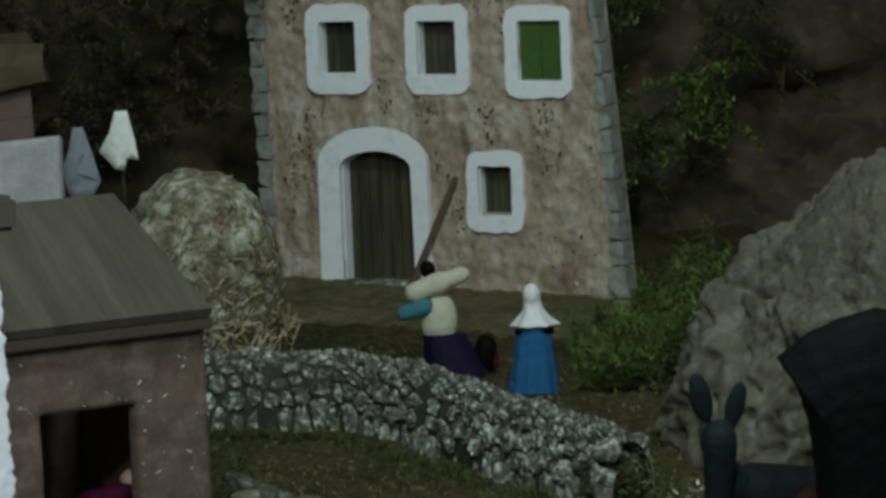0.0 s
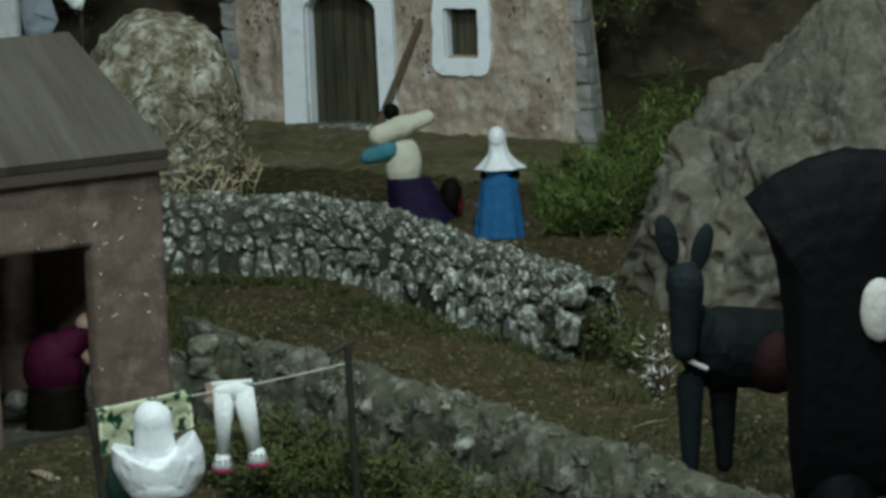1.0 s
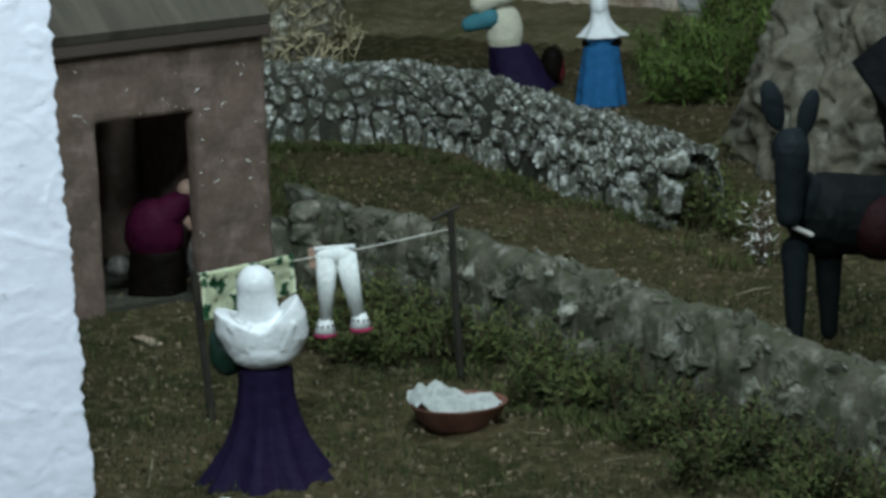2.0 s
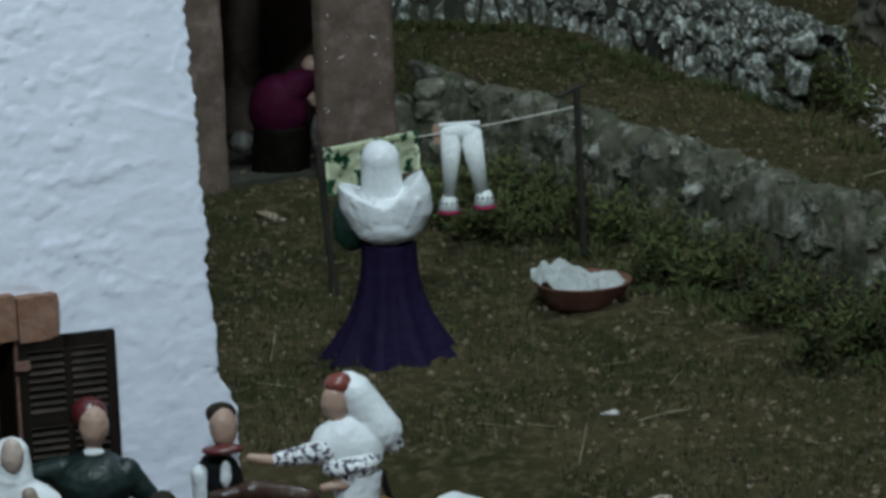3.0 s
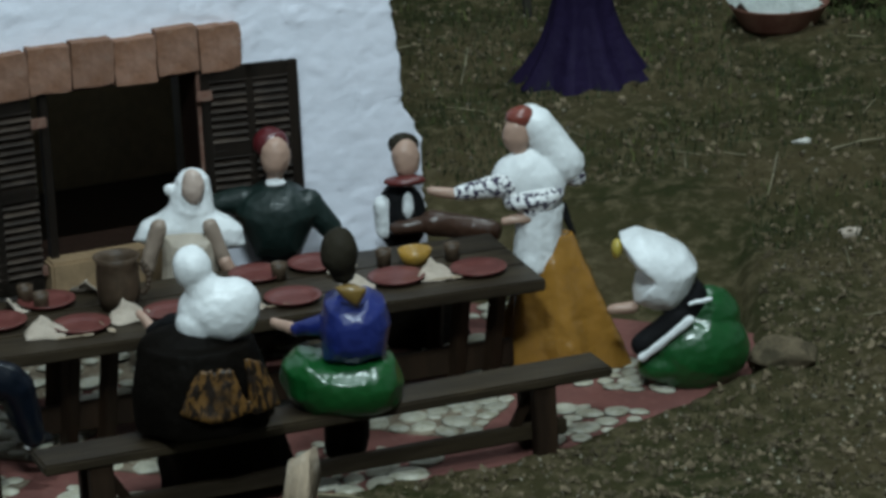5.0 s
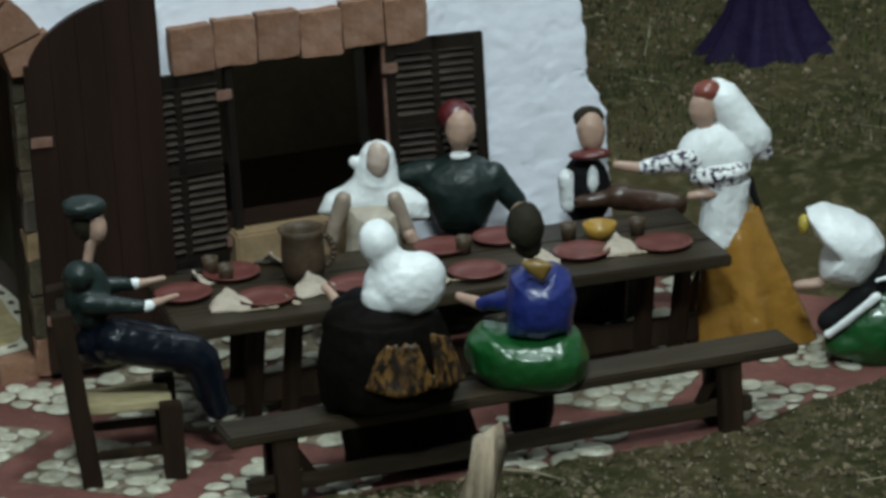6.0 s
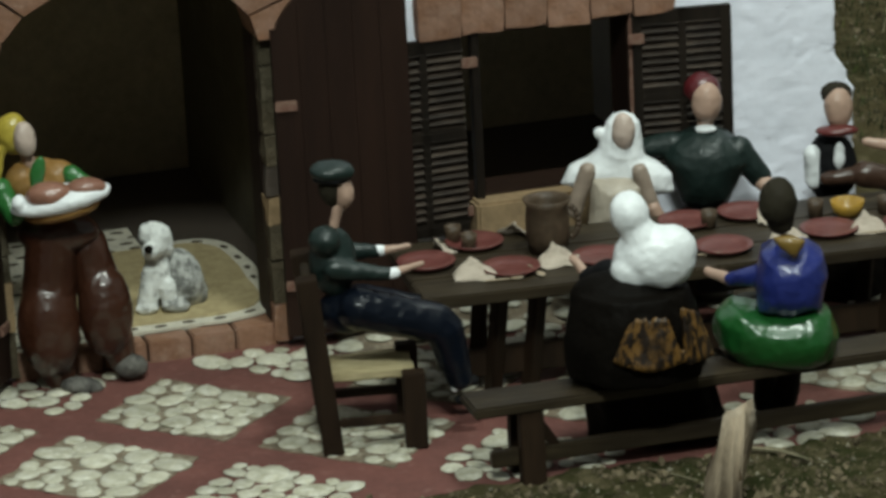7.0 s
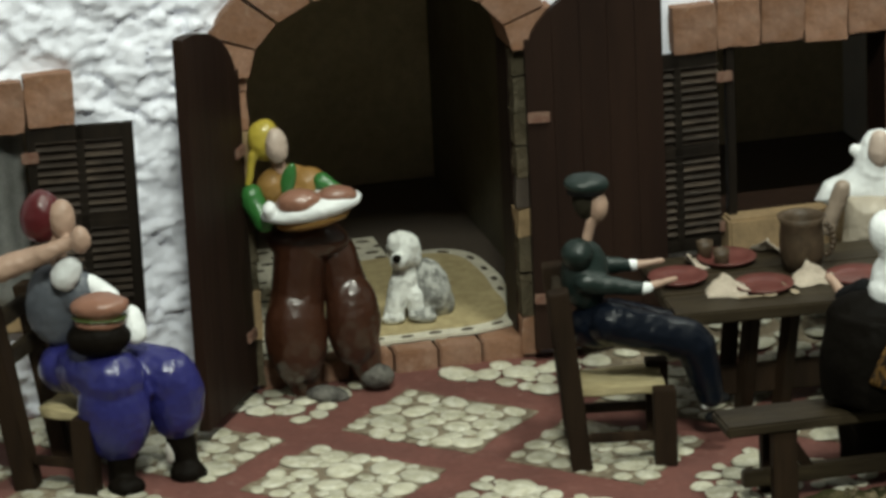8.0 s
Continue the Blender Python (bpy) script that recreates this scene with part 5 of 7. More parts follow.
doll.ball("red", -0.0003, 0.0045, 0.1632, 0.0134, 0.0122, 0.0125, tilt=-8)
doll.done("figurine", pose(-0.2195, 2.5891, 0.0000, 0, 0, 4.7), "seated painted figurine with red cap and dark green jacket", "figurine")

doll = Doll()
doll.skirt("near_black", (0.0040, -0.0040, -0.0001), (0.0010, -0.0000, 0.0660), 0.0390, 0.0230, 5, 0.06, 0.85, 0)
doll.ball("black", -0.0032, -0.0000, 0.0936, 0.0198, 0.0146, 0.0280)
doll.limb("white", (-0.0164, -0.0060, 0.1059), (-0.0165, -0.0060, 0.0859), 0.0077, 0.0069)
doll.ball("white", 0.0021, -0.0140, 0.1064, 0.0047, 0.0034, 0.0117)
doll.limb("skin", (0.0013, -0.0000, 0.1164), (0.0019, 0.0000, 0.1296), 0.0060, 0.0060)
doll.ball("skin", 0.0024, -0.0020, 0.1404, 0.0107, 0.0107, 0.0163)
doll.ball("hair", 0.0009, 0.0050, 0.1494, 0.0120, 0.0120, 0.0090)
doll.ball("red_glaze", 0.0004, -0.0140, 0.1262, 0.0165, 0.0095, 0.0040)
doll.limb("lute", (0.0195, -0.0200, 0.0940), (0.0637, -0.0160, 0.0840), 0.0103, 0.0086)
doll.limb("lute", (-0.0082, -0.0200, 0.0912), (0.0195, -0.0200, 0.0940), 0.0052, 0.0069)
doll.done("figurine", pose(-0.1246, 2.6223, 0.0000, 0, 0, 4.7), "seated painted figurine in black waistcoat holding a brown lute", "figurine")

doll = Doll()
doll.skirt("ochre", (-0.0009, -0.0000, -0.0035), (-0.0082, -0.0000, 0.0957), 0.0450, 0.0175, 6, 0.17, 0.85, 0.05)
doll.limb("black", (0.0023, 0.0040, 0.1155), (0.0097, 0.0040, 0.0913), 0.0037, 0.0025)
doll.skirt("white", (-0.0194, -0.0060, 0.0701), (-0.0135, -0.0060, 0.1194), 0.0175, 0.0167, 11, 0.05, 0.85, 0)
doll.ball("white", -0.0219, -0.0000, 0.1374, 0.0275, 0.0167, 0.0228, lump=0.1)
doll.ball("floral", -0.0189, -0.0100, 0.1261, 0.0229, 0.0142, 0.0088, tilt=8)
doll.limb("floral", (-0.0388, -0.0080, 0.1364), (-0.0740, -0.0140, 0.1339), 0.0100, 0.0054)
doll.limb("skin", (-0.0760, -0.0140, 0.1335), (-0.0935, -0.0140, 0.1367), 0.0046, 0.0033)
doll.limb("floral", (-0.0089, -0.0140, 0.1258), (-0.0237, -0.0140, 0.1130), 0.0083, 0.0058)
doll.limb("skin", (-0.0238, -0.0160, 0.1128), (-0.0415, -0.0160, 0.1112), 0.0046, 0.0033)
doll.ball("skin", -0.0292, -0.0000, 0.1710, 0.0100, 0.0092, 0.0149)
doll.ball("auburn", -0.0253, 0.0020, 0.1838, 0.0112, 0.0100, 0.0088)
doll.limb("skin", (-0.0273, -0.0000, 0.1569), (-0.0263, -0.0000, 0.1504), 0.0062, 0.0075)
doll.limb("black", (-0.0330, -0.0050, 0.1535), (-0.0215, -0.0060, 0.1525), 0.0022, 0.0022)
doll.limb("white", (-0.0140, 0.0040, 0.1771), (0.0054, 0.0040, 0.1462), 0.0133, 0.0150)
doll.ball("white", -0.0179, 0.0060, 0.1802, 0.0108, 0.0100, 0.0123)
doll.ball("floral", 0.0116, 0.0040, 0.1373, 0.0100, 0.0083, 0.0079, tilt=-40)
doll.done("figurine", pose(-0.0069, 2.5455, 0.0062, 0, 0, 4.7), "standing painted figurine in white veil and ochre skirt serving", "figurine")

doll = Doll()
doll.ball("green", 0.0013, 0.0000, 0.0208, 0.0401, 0.0286, 0.0327)
doll.ball("green", 0.0095, 0.0040, 0.0418, 0.0254, 0.0205, 0.0267)
doll.ball("green", -0.0211, -0.0100, 0.0139, 0.0225, 0.0164, 0.0129)
doll.ball("black", -0.0062, -0.0020, 0.0598, 0.0172, 0.0147, 0.0198)
doll.limb("white", (-0.0395, -0.0220, 0.0244), (-0.0044, -0.0220, 0.0514), 0.0037, 0.0037)
doll.limb("white", (-0.0037, -0.0180, 0.0616), (0.0117, -0.0180, 0.0649), 0.0020, 0.0020)
doll.limb("black", (-0.0395, -0.0160, 0.0322), (-0.0127, -0.0160, 0.0520), 0.0082, 0.0082)
doll.shape("white", [(-0.052, 0.109), (-0.038, 0.113), (-0.018, 0.106), (-0.003, 0.097), (0.005, 0.085), (-0.001, 0.068), (-0.014, 0.053), (-0.031, 0.055), (-0.043, 0.062), (-0.041, 0.071), (-0.031, 0.079), (-0.036, 0.086), (-0.047, 0.096)], 0.0000, 0.0620)
doll.ball("yellow", -0.0537, -0.0020, 0.1013, 0.0045, 0.0061, 0.0082)
doll.limb("skin", (-0.0596, -0.0080, 0.0572), (-0.0441, -0.0080, 0.0588), 0.0041, 0.0049)
doll.done("figurine", pose(0.0875, 2.5020, 0.0023, 0, 0, 4.7), "kneeling painted figurine in white veil and glossy green skirt", "figurine")

doll = Doll()
doll.skirt("skirt_black", (-0.0098, -0.0000, 0.0507), (-0.0107, 0.0000, 0.1078), 0.0445, 0.0369, 8, 0.04, 0.85, 0.1)
doll.skirt("near_black", (0.0040, 0.0500, -0.0130), (-0.0060, 0.0250, 0.0560), 0.0470, 0.0400, 8, 0.05, 0.6, 0)
doll.ball("skirt_black", -0.0186, 0.0000, 0.1022, 0.0330, 0.0207, 0.0178)
for k in range(8):
    doll.limb("leopard", (-0.020 + 0.0056 * k, -0.0385 - 0.003 * math.sin(k * 0.45), 0.071 - 0.004 * math.sin(k * 0.45)), (-0.0105 + 0.003 * k, -0.037, 0.095 + 0.003 * (k % 2)), 0.0036, 0.0024)
for k in range(5):
    doll.limb("leopard", (0.0258 + 0.0034 * k, -0.036 + 0.0035 * k, 0.069), (0.0225 + 0.0022 * k, -0.034 + 0.0035 * k, 0.104 - 0.002 * k), 0.0030, 0.0022)
doll.ball("white", 0.0050, -0.0000, 0.1281, 0.0269, 0.0177, 0.0226, lump=0.06)
doll.ball("white", -0.0098, -0.0020, 0.1205, 0.0146, 0.0138, 0.0145)
doll.ball("white", 0.0144, 0.0000, 0.1331, 0.0184, 0.0154, 0.0169)
doll.ball("white", -0.0107, -0.0000, 0.1588, 0.0131, 0.0131, 0.0145)
doll.limb("white", (-0.0089, 0.0000, 0.1516), (-0.0028, -0.0000, 0.1405), 0.0104, 0.0138)
doll.ball("hair", -0.0120, 0.0020, 0.1686, 0.0054, 0.0037, 0.0032)
doll.limb("black", (-0.0255, 0.0100, 0.1173), (-0.0404, 0.0300, 0.1052), 0.0077, 0.0061)
doll.limb("skin", (-0.0403, 0.0300, 0.1068), (-0.0497, 0.0400, 0.1153), 0.0038, 0.0031)
doll.done("figurine", pose(-0.2320, 2.2644, 0.0150, 0, 0, 4.7), "seated painted figurine in white shawl and leopard-patterned apron", "figurine")

doll = Doll()
doll.shape("green", [(-0.046, 0.076), (-0.036, 0.084), (-0.015, 0.079), (0.012, 0.079), (0.030, 0.076), (0.036, 0.060), (0.033, 0.044), (0.020, 0.038), (-0.006, 0.036), (-0.030, 0.040), (-0.044, 0.054)], 0.0000, 0.0580)
doll.ball("green", -0.0290, 0.0060, 0.0640, 0.0190, 0.0170, 0.0170)
doll.ball("green", 0.0150, -0.0080, 0.0600, 0.0180, 0.0200, 0.0200)
for x in (-0.008, 0.004):
    doll.limb("near_black", (x, 0.040, 0.048), (x - 0.004, 0.048, -0.004), 0.0115, 0.0095)
doll.shape("blue", [(-0.015, 0.120), (-0.006, 0.124), (0.016, 0.123), (0.026, 0.117), (0.029, 0.102), (0.025, 0.078), (0.002, 0.073), (-0.018, 0.078), (-0.019, 0.100)], 0.0000, 0.0540)
doll.limb("blue", (-0.0122, -0.0000, 0.1024), (-0.0350, 0.0160, 0.0942), 0.0078, 0.0051)
doll.limb("skin", (-0.0351, 0.0180, 0.0935), (-0.0498, 0.0300, 0.0956), 0.0043, 0.0035)
doll.ball("khaki", 0.0021, -0.0020, 0.1258, 0.0082, 0.0070, 0.0041)
doll.shape("khaki", [(-0.008, 0.134), (0.002, 0.136), (0.014, 0.133), (0.014, 0.130), (0.007, 0.119), (-0.003, 0.128)], -0.0215, 0.0100)
doll.ball("hair", -0.0018, 0.0020, 0.1388, 0.0093, 0.0093, 0.0098)
doll.ball("hair", -0.0030, -0.0000, 0.1516, 0.0132, 0.0132, 0.0168)
doll.done("figurine", pose(-0.1464, 2.3077, 0.0150, 0, 0, 4.7), "seated painted figurine in glossy blue blouse and green skirt", "figurine")

doll = Doll()
doll.ball("navy", 0.0030, -0.0000, 0.0905, 0.0198, 0.0160, 0.0168)
doll.limb("navy", (0.0100, -0.0100, 0.0948), (0.0632, -0.0060, 0.0788), 0.0152, 0.0137)
doll.limb("navy", (0.0116, 0.0200, 0.0872), (0.0618, 0.0260, 0.0745), 0.0152, 0.0122)
doll.limb("navy", (0.0669, -0.0060, 0.0746), (0.0758, -0.0060, 0.0389), 0.0137, 0.0091)
doll.limb("navy", (0.0629, 0.0260, 0.0717), (0.0753, 0.0260, 0.0312), 0.0114, 0.0076)
doll.ball("black", 0.0806, -0.0080, 0.0241, 0.0099, 0.0055, 0.0048)
doll.ball("white", 0.0725, -0.0080, 0.0334, 0.0038, 0.0038, 0.0040)
doll.ball("black", 0.0819, 0.0240, 0.0255, 0.0099, 0.0055, 0.0048)
doll.ball("bottle", -0.0052, -0.0000, 0.1266, 0.0160, 0.0137, 0.0256)
doll.ball("bottle", -0.0100, -0.0100, 0.1447, 0.0107, 0.0107, 0.0104)
doll.limb("bottle", (-0.0005, 0.0180, 0.1264), (0.0247, 0.0180, 0.1252), 0.0076, 0.0046)
doll.limb("white", (0.0247, 0.0180, 0.1252), (0.0285, 0.0180, 0.1250), 0.0042, 0.0042)
doll.limb("skin", (0.0285, 0.0180, 0.1250), (0.0474, 0.0180, 0.1272), 0.0034, 0.0023)
doll.limb("bottle", (-0.0059, -0.0120, 0.1247), (0.0312, -0.0120, 0.1181), 0.0076, 0.0046)
doll.limb("white", (0.0327, -0.0120, 0.1181), (0.0361, -0.0120, 0.1191), 0.0042, 0.0042)
doll.limb("skin", (0.0361, -0.0120, 0.1195), (0.0546, 0.0000, 0.1201), 0.0034, 0.0023)
doll.limb("skin", (-0.0041, -0.0000, 0.1482), (-0.0003, -0.0000, 0.1618), 0.0034, 0.0042)
doll.ball("skin", 0.0050, -0.0000, 0.1744, 0.0065, 0.0072, 0.0124)
doll.ball("hair", -0.0030, 0.0020, 0.1773, 0.0084, 0.0084, 0.0136)
doll.ball("bottle", -0.0020, -0.0000, 0.1891, 0.0156, 0.0129, 0.0072, tilt=-4)
doll.ball("black", -0.0029, -0.0000, 0.1845, 0.0137, 0.0107, 0.0040)
doll.done("figurine", pose(-0.4422, 2.3084, 0.0000, 0, 0, 12.5), "painted figurine in dark beret and navy trousers seated on a chair", "figurine")

doll = Doll()
doll.limb("brown", (-0.0169, -0.0000, 0.1107), (-0.0236, -0.0060, 0.0480), 0.0185, 0.0201)
doll.ball("brown", -0.0235, -0.0100, 0.0485, 0.0229, 0.0217, 0.0371)
doll.limb("russet", (0.0063, 0.0080, 0.1027), (0.0166, 0.0020, 0.0559), 0.0153, 0.0169)
doll.ball("russet", 0.0166, -0.0010, 0.0543, 0.0197, 0.0193, 0.0346)
doll.limb("brown", (-0.0235, -0.0000, 0.0247), (-0.0179, -0.0000, 0.0039), 0.0169, 0.0112)
doll.limb("russet", (0.0206, 0.0060, 0.0331), (0.0267, 0.0060, 0.0123), 0.0145, 0.0096)
doll.ball("grey_shoe", -0.0028, -0.0140, 0.0036, 0.0161, 0.0088, 0.0063, tilt=-8)
doll.ball("grey_shoe", 0.0319, -0.0000, 0.0108, 0.0121, 0.0088, 0.0093)
doll.ball("brown", -0.0115, -0.0000, 0.1146, 0.0289, 0.0177, 0.0143)
doll.ball("mustard", -0.0230, 0.0060, 0.1444, 0.0265, 0.0145, 0.0245)
doll.ball("mustard", -0.0333, -0.0000, 0.1542, 0.0129, 0.0104, 0.0135)
doll.ball("mustard", -0.0081, 0.0020, 0.1548, 0.0137, 0.0104, 0.0127)
doll.ball("leaf_green", -0.0224, -0.0080, 0.1618, 0.0056, 0.0036, 0.0127, tilt=-15)
doll.limb("leaf_green", (-0.0484, -0.0060, 0.1502), (-0.0404, -0.0140, 0.1341), 0.0088, 0.0080)
doll.limb("leaf_green", (0.0009, -0.0040, 0.1578), (0.0144, -0.0100, 0.1516), 0.0072, 0.0044)
doll.ball("white", -0.0064, -0.0260, 0.1468, 0.0362, 0.0201, 0.0089, tilt=10)
doll.ball("mustard", -0.0056, -0.0260, 0.1394, 0.0265, 0.0153, 0.0076, tilt=10)
doll.ball("loaf", -0.0145, -0.0340, 0.1530, 0.0169, 0.0104, 0.0093)
doll.ball("crust", 0.0105, -0.0300, 0.1550, 0.0145, 0.0096, 0.0076)
doll.ball("white", -0.0350, -0.0340, 0.1483, 0.0056, 0.0056, 0.0059)
doll.limb("skin", (-0.0372, -0.0200, 0.1387), (-0.0272, -0.0200, 0.1423), 0.0036, 0.0032)
doll.ball("yellow", -0.0377, 0.0030, 0.1881, 0.0121, 0.0112, 0.0152)
doll.ball("veil_skin", -0.0292, -0.0080, 0.1867, 0.0084, 0.0080, 0.0131)
doll.limb("yellow", (-0.0467, -0.0020, 0.1789), (-0.0504, -0.0020, 0.1585), 0.0036, 0.0028)
doll.limb("skin", (-0.0298, 0.0000, 0.1734), (-0.0264, -0.0000, 0.1650), 0.0048, 0.0056)
doll.done("figurine", pose(-0.6497, 2.4073, 0.0000, 0, 0, 12.5), "painted figurine with yellow hair carrying a dish of loaves", "figurine")

doll = Doll()
doll.ball("blue_violet", -0.0313, 0.0120, 0.0761, 0.0205, 0.0167, 0.0184)
doll.limb("blue_violet", (-0.0187, -0.0000, 0.0797), (0.0014, -0.0200, 0.0771), 0.0198, 0.0220)
doll.ball("blue_violet", 0.0011, -0.0200, 0.0572, 0.0243, 0.0205, 0.0383)
doll.limb("blue_violet", (-0.0010, 0.0140, 0.0778), (0.0371, -0.0000, 0.0697), 0.0171, 0.0198)
doll.ball("blue_violet", 0.0407, -0.0000, 0.0558, 0.0194, 0.0182, 0.0319)
doll.limb("near_black", (0.0033, -0.0200, 0.0259), (0.0022, -0.0200, 0.0057), 0.0099, 0.0091)
doll.ball("near_black", 0.0058, -0.0300, 0.0047, 0.0129, 0.0082, 0.0072)
doll.limb("near_black", (0.0411, 0.0000, 0.0284), (0.0436, -0.0000, 0.0100), 0.0099, 0.0091)
doll.ball("near_black", 0.0457, -0.0060, 0.0029, 0.0129, 0.0109, 0.0096)
doll.ball("chip", 0.0345, -0.0040, 0.0181, 0.0038, 0.0038, 0.0088)
doll.ball("slate", -0.0361, 0.0120, 0.1203, 0.0205, 0.0152, 0.0287)
doll.ball("slate", -0.0189, 0.0040, 0.1300, 0.0137, 0.0114, 0.0160)
doll.ball("white", -0.0249, -0.0060, 0.1478, 0.0099, 0.0076, 0.0128, tilt=-25)
doll.limb("white", (-0.0109, 0.0040, 0.1367), (0.0025, -0.0040, 0.1277), 0.0068, 0.0076)
doll.limb("white", (0.0154, -0.0080, 0.1165), (0.0181, -0.0140, 0.1066), 0.0076, 0.0084)
doll.limb("skin", (-0.0680, -0.0100, 0.1537), (-0.0412, -0.0100, 0.1625), 0.0091, 0.0068)
doll.limb("skin", (-0.0410, -0.0120, 0.1631), (-0.0181, -0.0120, 0.1713), 0.0065, 0.0049)
doll.ball("skin", -0.0131, -0.0140, 0.1725, 0.0068, 0.0061, 0.0096)
doll.ball("loaf", -0.0035, -0.0220, 0.1294, 0.0198, 0.0144, 0.0084)
doll.ball("sap", -0.0040, -0.0220, 0.1219, 0.0194, 0.0144, 0.0020)
doll.ball("loaf", -0.0043, -0.0220, 0.1184, 0.0175, 0.0129, 0.0048)
doll.ball("near_black", -0.0051, -0.0220, 0.1074, 0.0213, 0.0152, 0.0128)
doll.ball("skin", -0.0256, -0.0000, 0.1834, 0.0095, 0.0095, 0.0140)
doll.ball("red", -0.0396, 0.0060, 0.1830, 0.0144, 0.0129, 0.0192)
doll.limb("skin", (-0.0313, 0.0040, 0.1719), (-0.0318, 0.0040, 0.1563), 0.0065, 0.0068)
doll.done("figurine", pose(-0.7552, 2.2342, 0.0000, 0, 0, 12.5), "seated painted figurine with red cap and glossy blue trousers eating", "figurine")

doll = Doll()
doll.skirt("purple", (-0.0003, 0.0000, -0.0064), (0.0019, 0.0000, 0.1029), 0.0619, 0.0248, 9, 0.12, 0.85, -0.18)
doll.ball("bottle_dark", -0.0318, 0.0100, 0.1203, 0.0186, 0.0134, 0.0276)
doll.shape("white", [(-0.043, 0.158), (-0.032, 0.156), (-0.020, 0.148), (0.014, 0.148), (0.024, 0.160), (0.034, 0.168), (0.042, 0.152), (0.042, 0.130), (0.032, 0.112), (0.010, 0.104), (-0.014, 0.105), (-0.032, 0.116), (-0.042, 0.136)], 0.0000, 0.0620)
doll.ball("white", 0.0020, 0.0000, 0.1290, 0.0300, 0.0268, 0.0240, lump=0.1)
for a, b in ((-0.027, -0.012), (-0.012, -0.005), (0.028, 0.017)):
    doll.limb("white", (a, -0.0225, 0.146), (b, -0.0265, 0.124), 0.0042, 0.0030)
doll.ball("white", 0.0010, -0.0040, 0.1190, 0.0310, 0.0270, 0.0170, lump=0.12)
doll.limb("white", (-0.0032, 0.0000, 0.1762), (-0.0026, 0.0000, 0.1502), 0.0176, 0.0195)
doll.ball("white", -0.0036, 0.0000, 0.1788, 0.0181, 0.0186, 0.0191)
doll.done("figurine", pose(0.0057, 3.1931, 0.0482, 0, 0, -0.2), "painted figurine in white blouse and purple skirt hanging washing", "figurine")

doll = Doll()
doll.skirt("near_black", (-0.0027, 0.0000, -0.0029), (0.0000, -0.0000, 0.0486), 0.0329, 0.0303, 4, 0.06, 0.85, 0)
doll.ball("magenta", -0.0021, -0.0000, 0.0680, 0.0341, 0.0266, 0.0385)
doll.limb("magenta", (0.0115, 0.0000, 0.0867), (0.0346, 0.0000, 0.1050), 0.0215, 0.0139)
doll.ball("skin", 0.0370, -0.0000, 0.1145, 0.0114, 0.0114, 0.0128)
doll.limb("skin", (0.0276, -0.0000, 0.0925), (0.0392, 0.0000, 0.0728), 0.0063, 0.0051)
doll.ball("grey_shoe", -0.0451, -0.0000, 0.0310, 0.0139, 0.0139, 0.0128)
doll.ball("grey_shoe", 0.0417, -0.0000, 0.0374, 0.0089, 0.0089, 0.0257)
doll.done("figurine", pose(-0.1086, 3.9439, 0.0740, 0, 0, -3.8), "painted figurine in magenta blouse bending in the shed", "figurine")

doll = Doll()
doll.skirt("purple", (0.0120, 0.0000, -0.0104), (-0.0097, 0.0000, 0.0654), 0.0511, 0.0297, 6, 0.06, 0.85, 0)
doll.ball("cream_paint", -0.0155, 0.0000, 0.0864, 0.0272, 0.0214, 0.0398)
doll.limb("teal", (-0.0660, -0.0100, 0.0981), (-0.0369, -0.0100, 0.1068), 0.0115, 0.0157)
doll.limb("cream_paint", (-0.0483, -0.0100, 0.1280), (0.0208, -0.0100, 0.1517), 0.0157, 0.0115)
doll.ball("cream_paint", -0.0175, -0.0100, 0.1392, 0.0264, 0.0148, 0.0166, tilt=18)
doll.ball("near_black", -0.0298, 0.0040, 0.1595, 0.0115, 0.0115, 0.0133)
doll.ball("near_black", 0.0509, 0.0060, 0.0329, 0.0181, 0.0181, 0.0282)
doll.ball("red", 0.0629, 0.0000, 0.0275, 0.0066, 0.0066, 0.0183)
doll.done("figurine", pose(0.3815, 5.0752, 0.1149, 0, 0, -4.1), "small painted figurine in cream blouse and purple skirt", "figurine")

doll = Doll()
doll.skirt("sky_blue", (-0.0001, 0.0000, -0.0033), (0.0034, -0.0000, 0.0913), 0.0364, 0.0234, 9, 0.05, 0.85, 0)
doll.ball("near_black", 0.0040, 0.0000, 0.0847, 0.0291, 0.0194, 0.0106)
doll.skirt("white", (0.0050, -0.0000, 0.0932), (0.0017, 0.0000, 0.1320), 0.0350, 0.0125, 6, 0.10, 0.85, -0.2)
doll.ball("white", 0.0019, -0.0000, 0.1369, 0.0129, 0.0137, 0.0171)
doll.done("figurine", pose(0.4901, 4.9636, 0.1080, 0, 0, -4.1), "small painted figurine in white veil and blue skirt", "figurine")

doll = Doll()
doll.limb("donkey", (-0.0184, -0.0300, 0.2315), (-0.0222, -0.0300, 0.1671), 0.0180, 0.0135)
doll.ball("donkey", -0.0354, -0.0200, 0.2753, 0.0113, 0.0068, 0.0263, tilt=12)
doll.ball("donkey", -0.0013, -0.0200, 0.2656, 0.0101, 0.0068, 0.0251, tilt=-16)
doll.ball("donkey", -0.0188, -0.0200, 0.2299, 0.0190, 0.0200, 0.0215)
doll.ball("donkey", -0.0083, -0.0000, 0.1780, 0.0225, 0.0203, 0.0286)
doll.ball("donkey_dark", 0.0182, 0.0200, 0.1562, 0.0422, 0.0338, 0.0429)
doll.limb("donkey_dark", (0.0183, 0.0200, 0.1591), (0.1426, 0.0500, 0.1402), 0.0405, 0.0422)
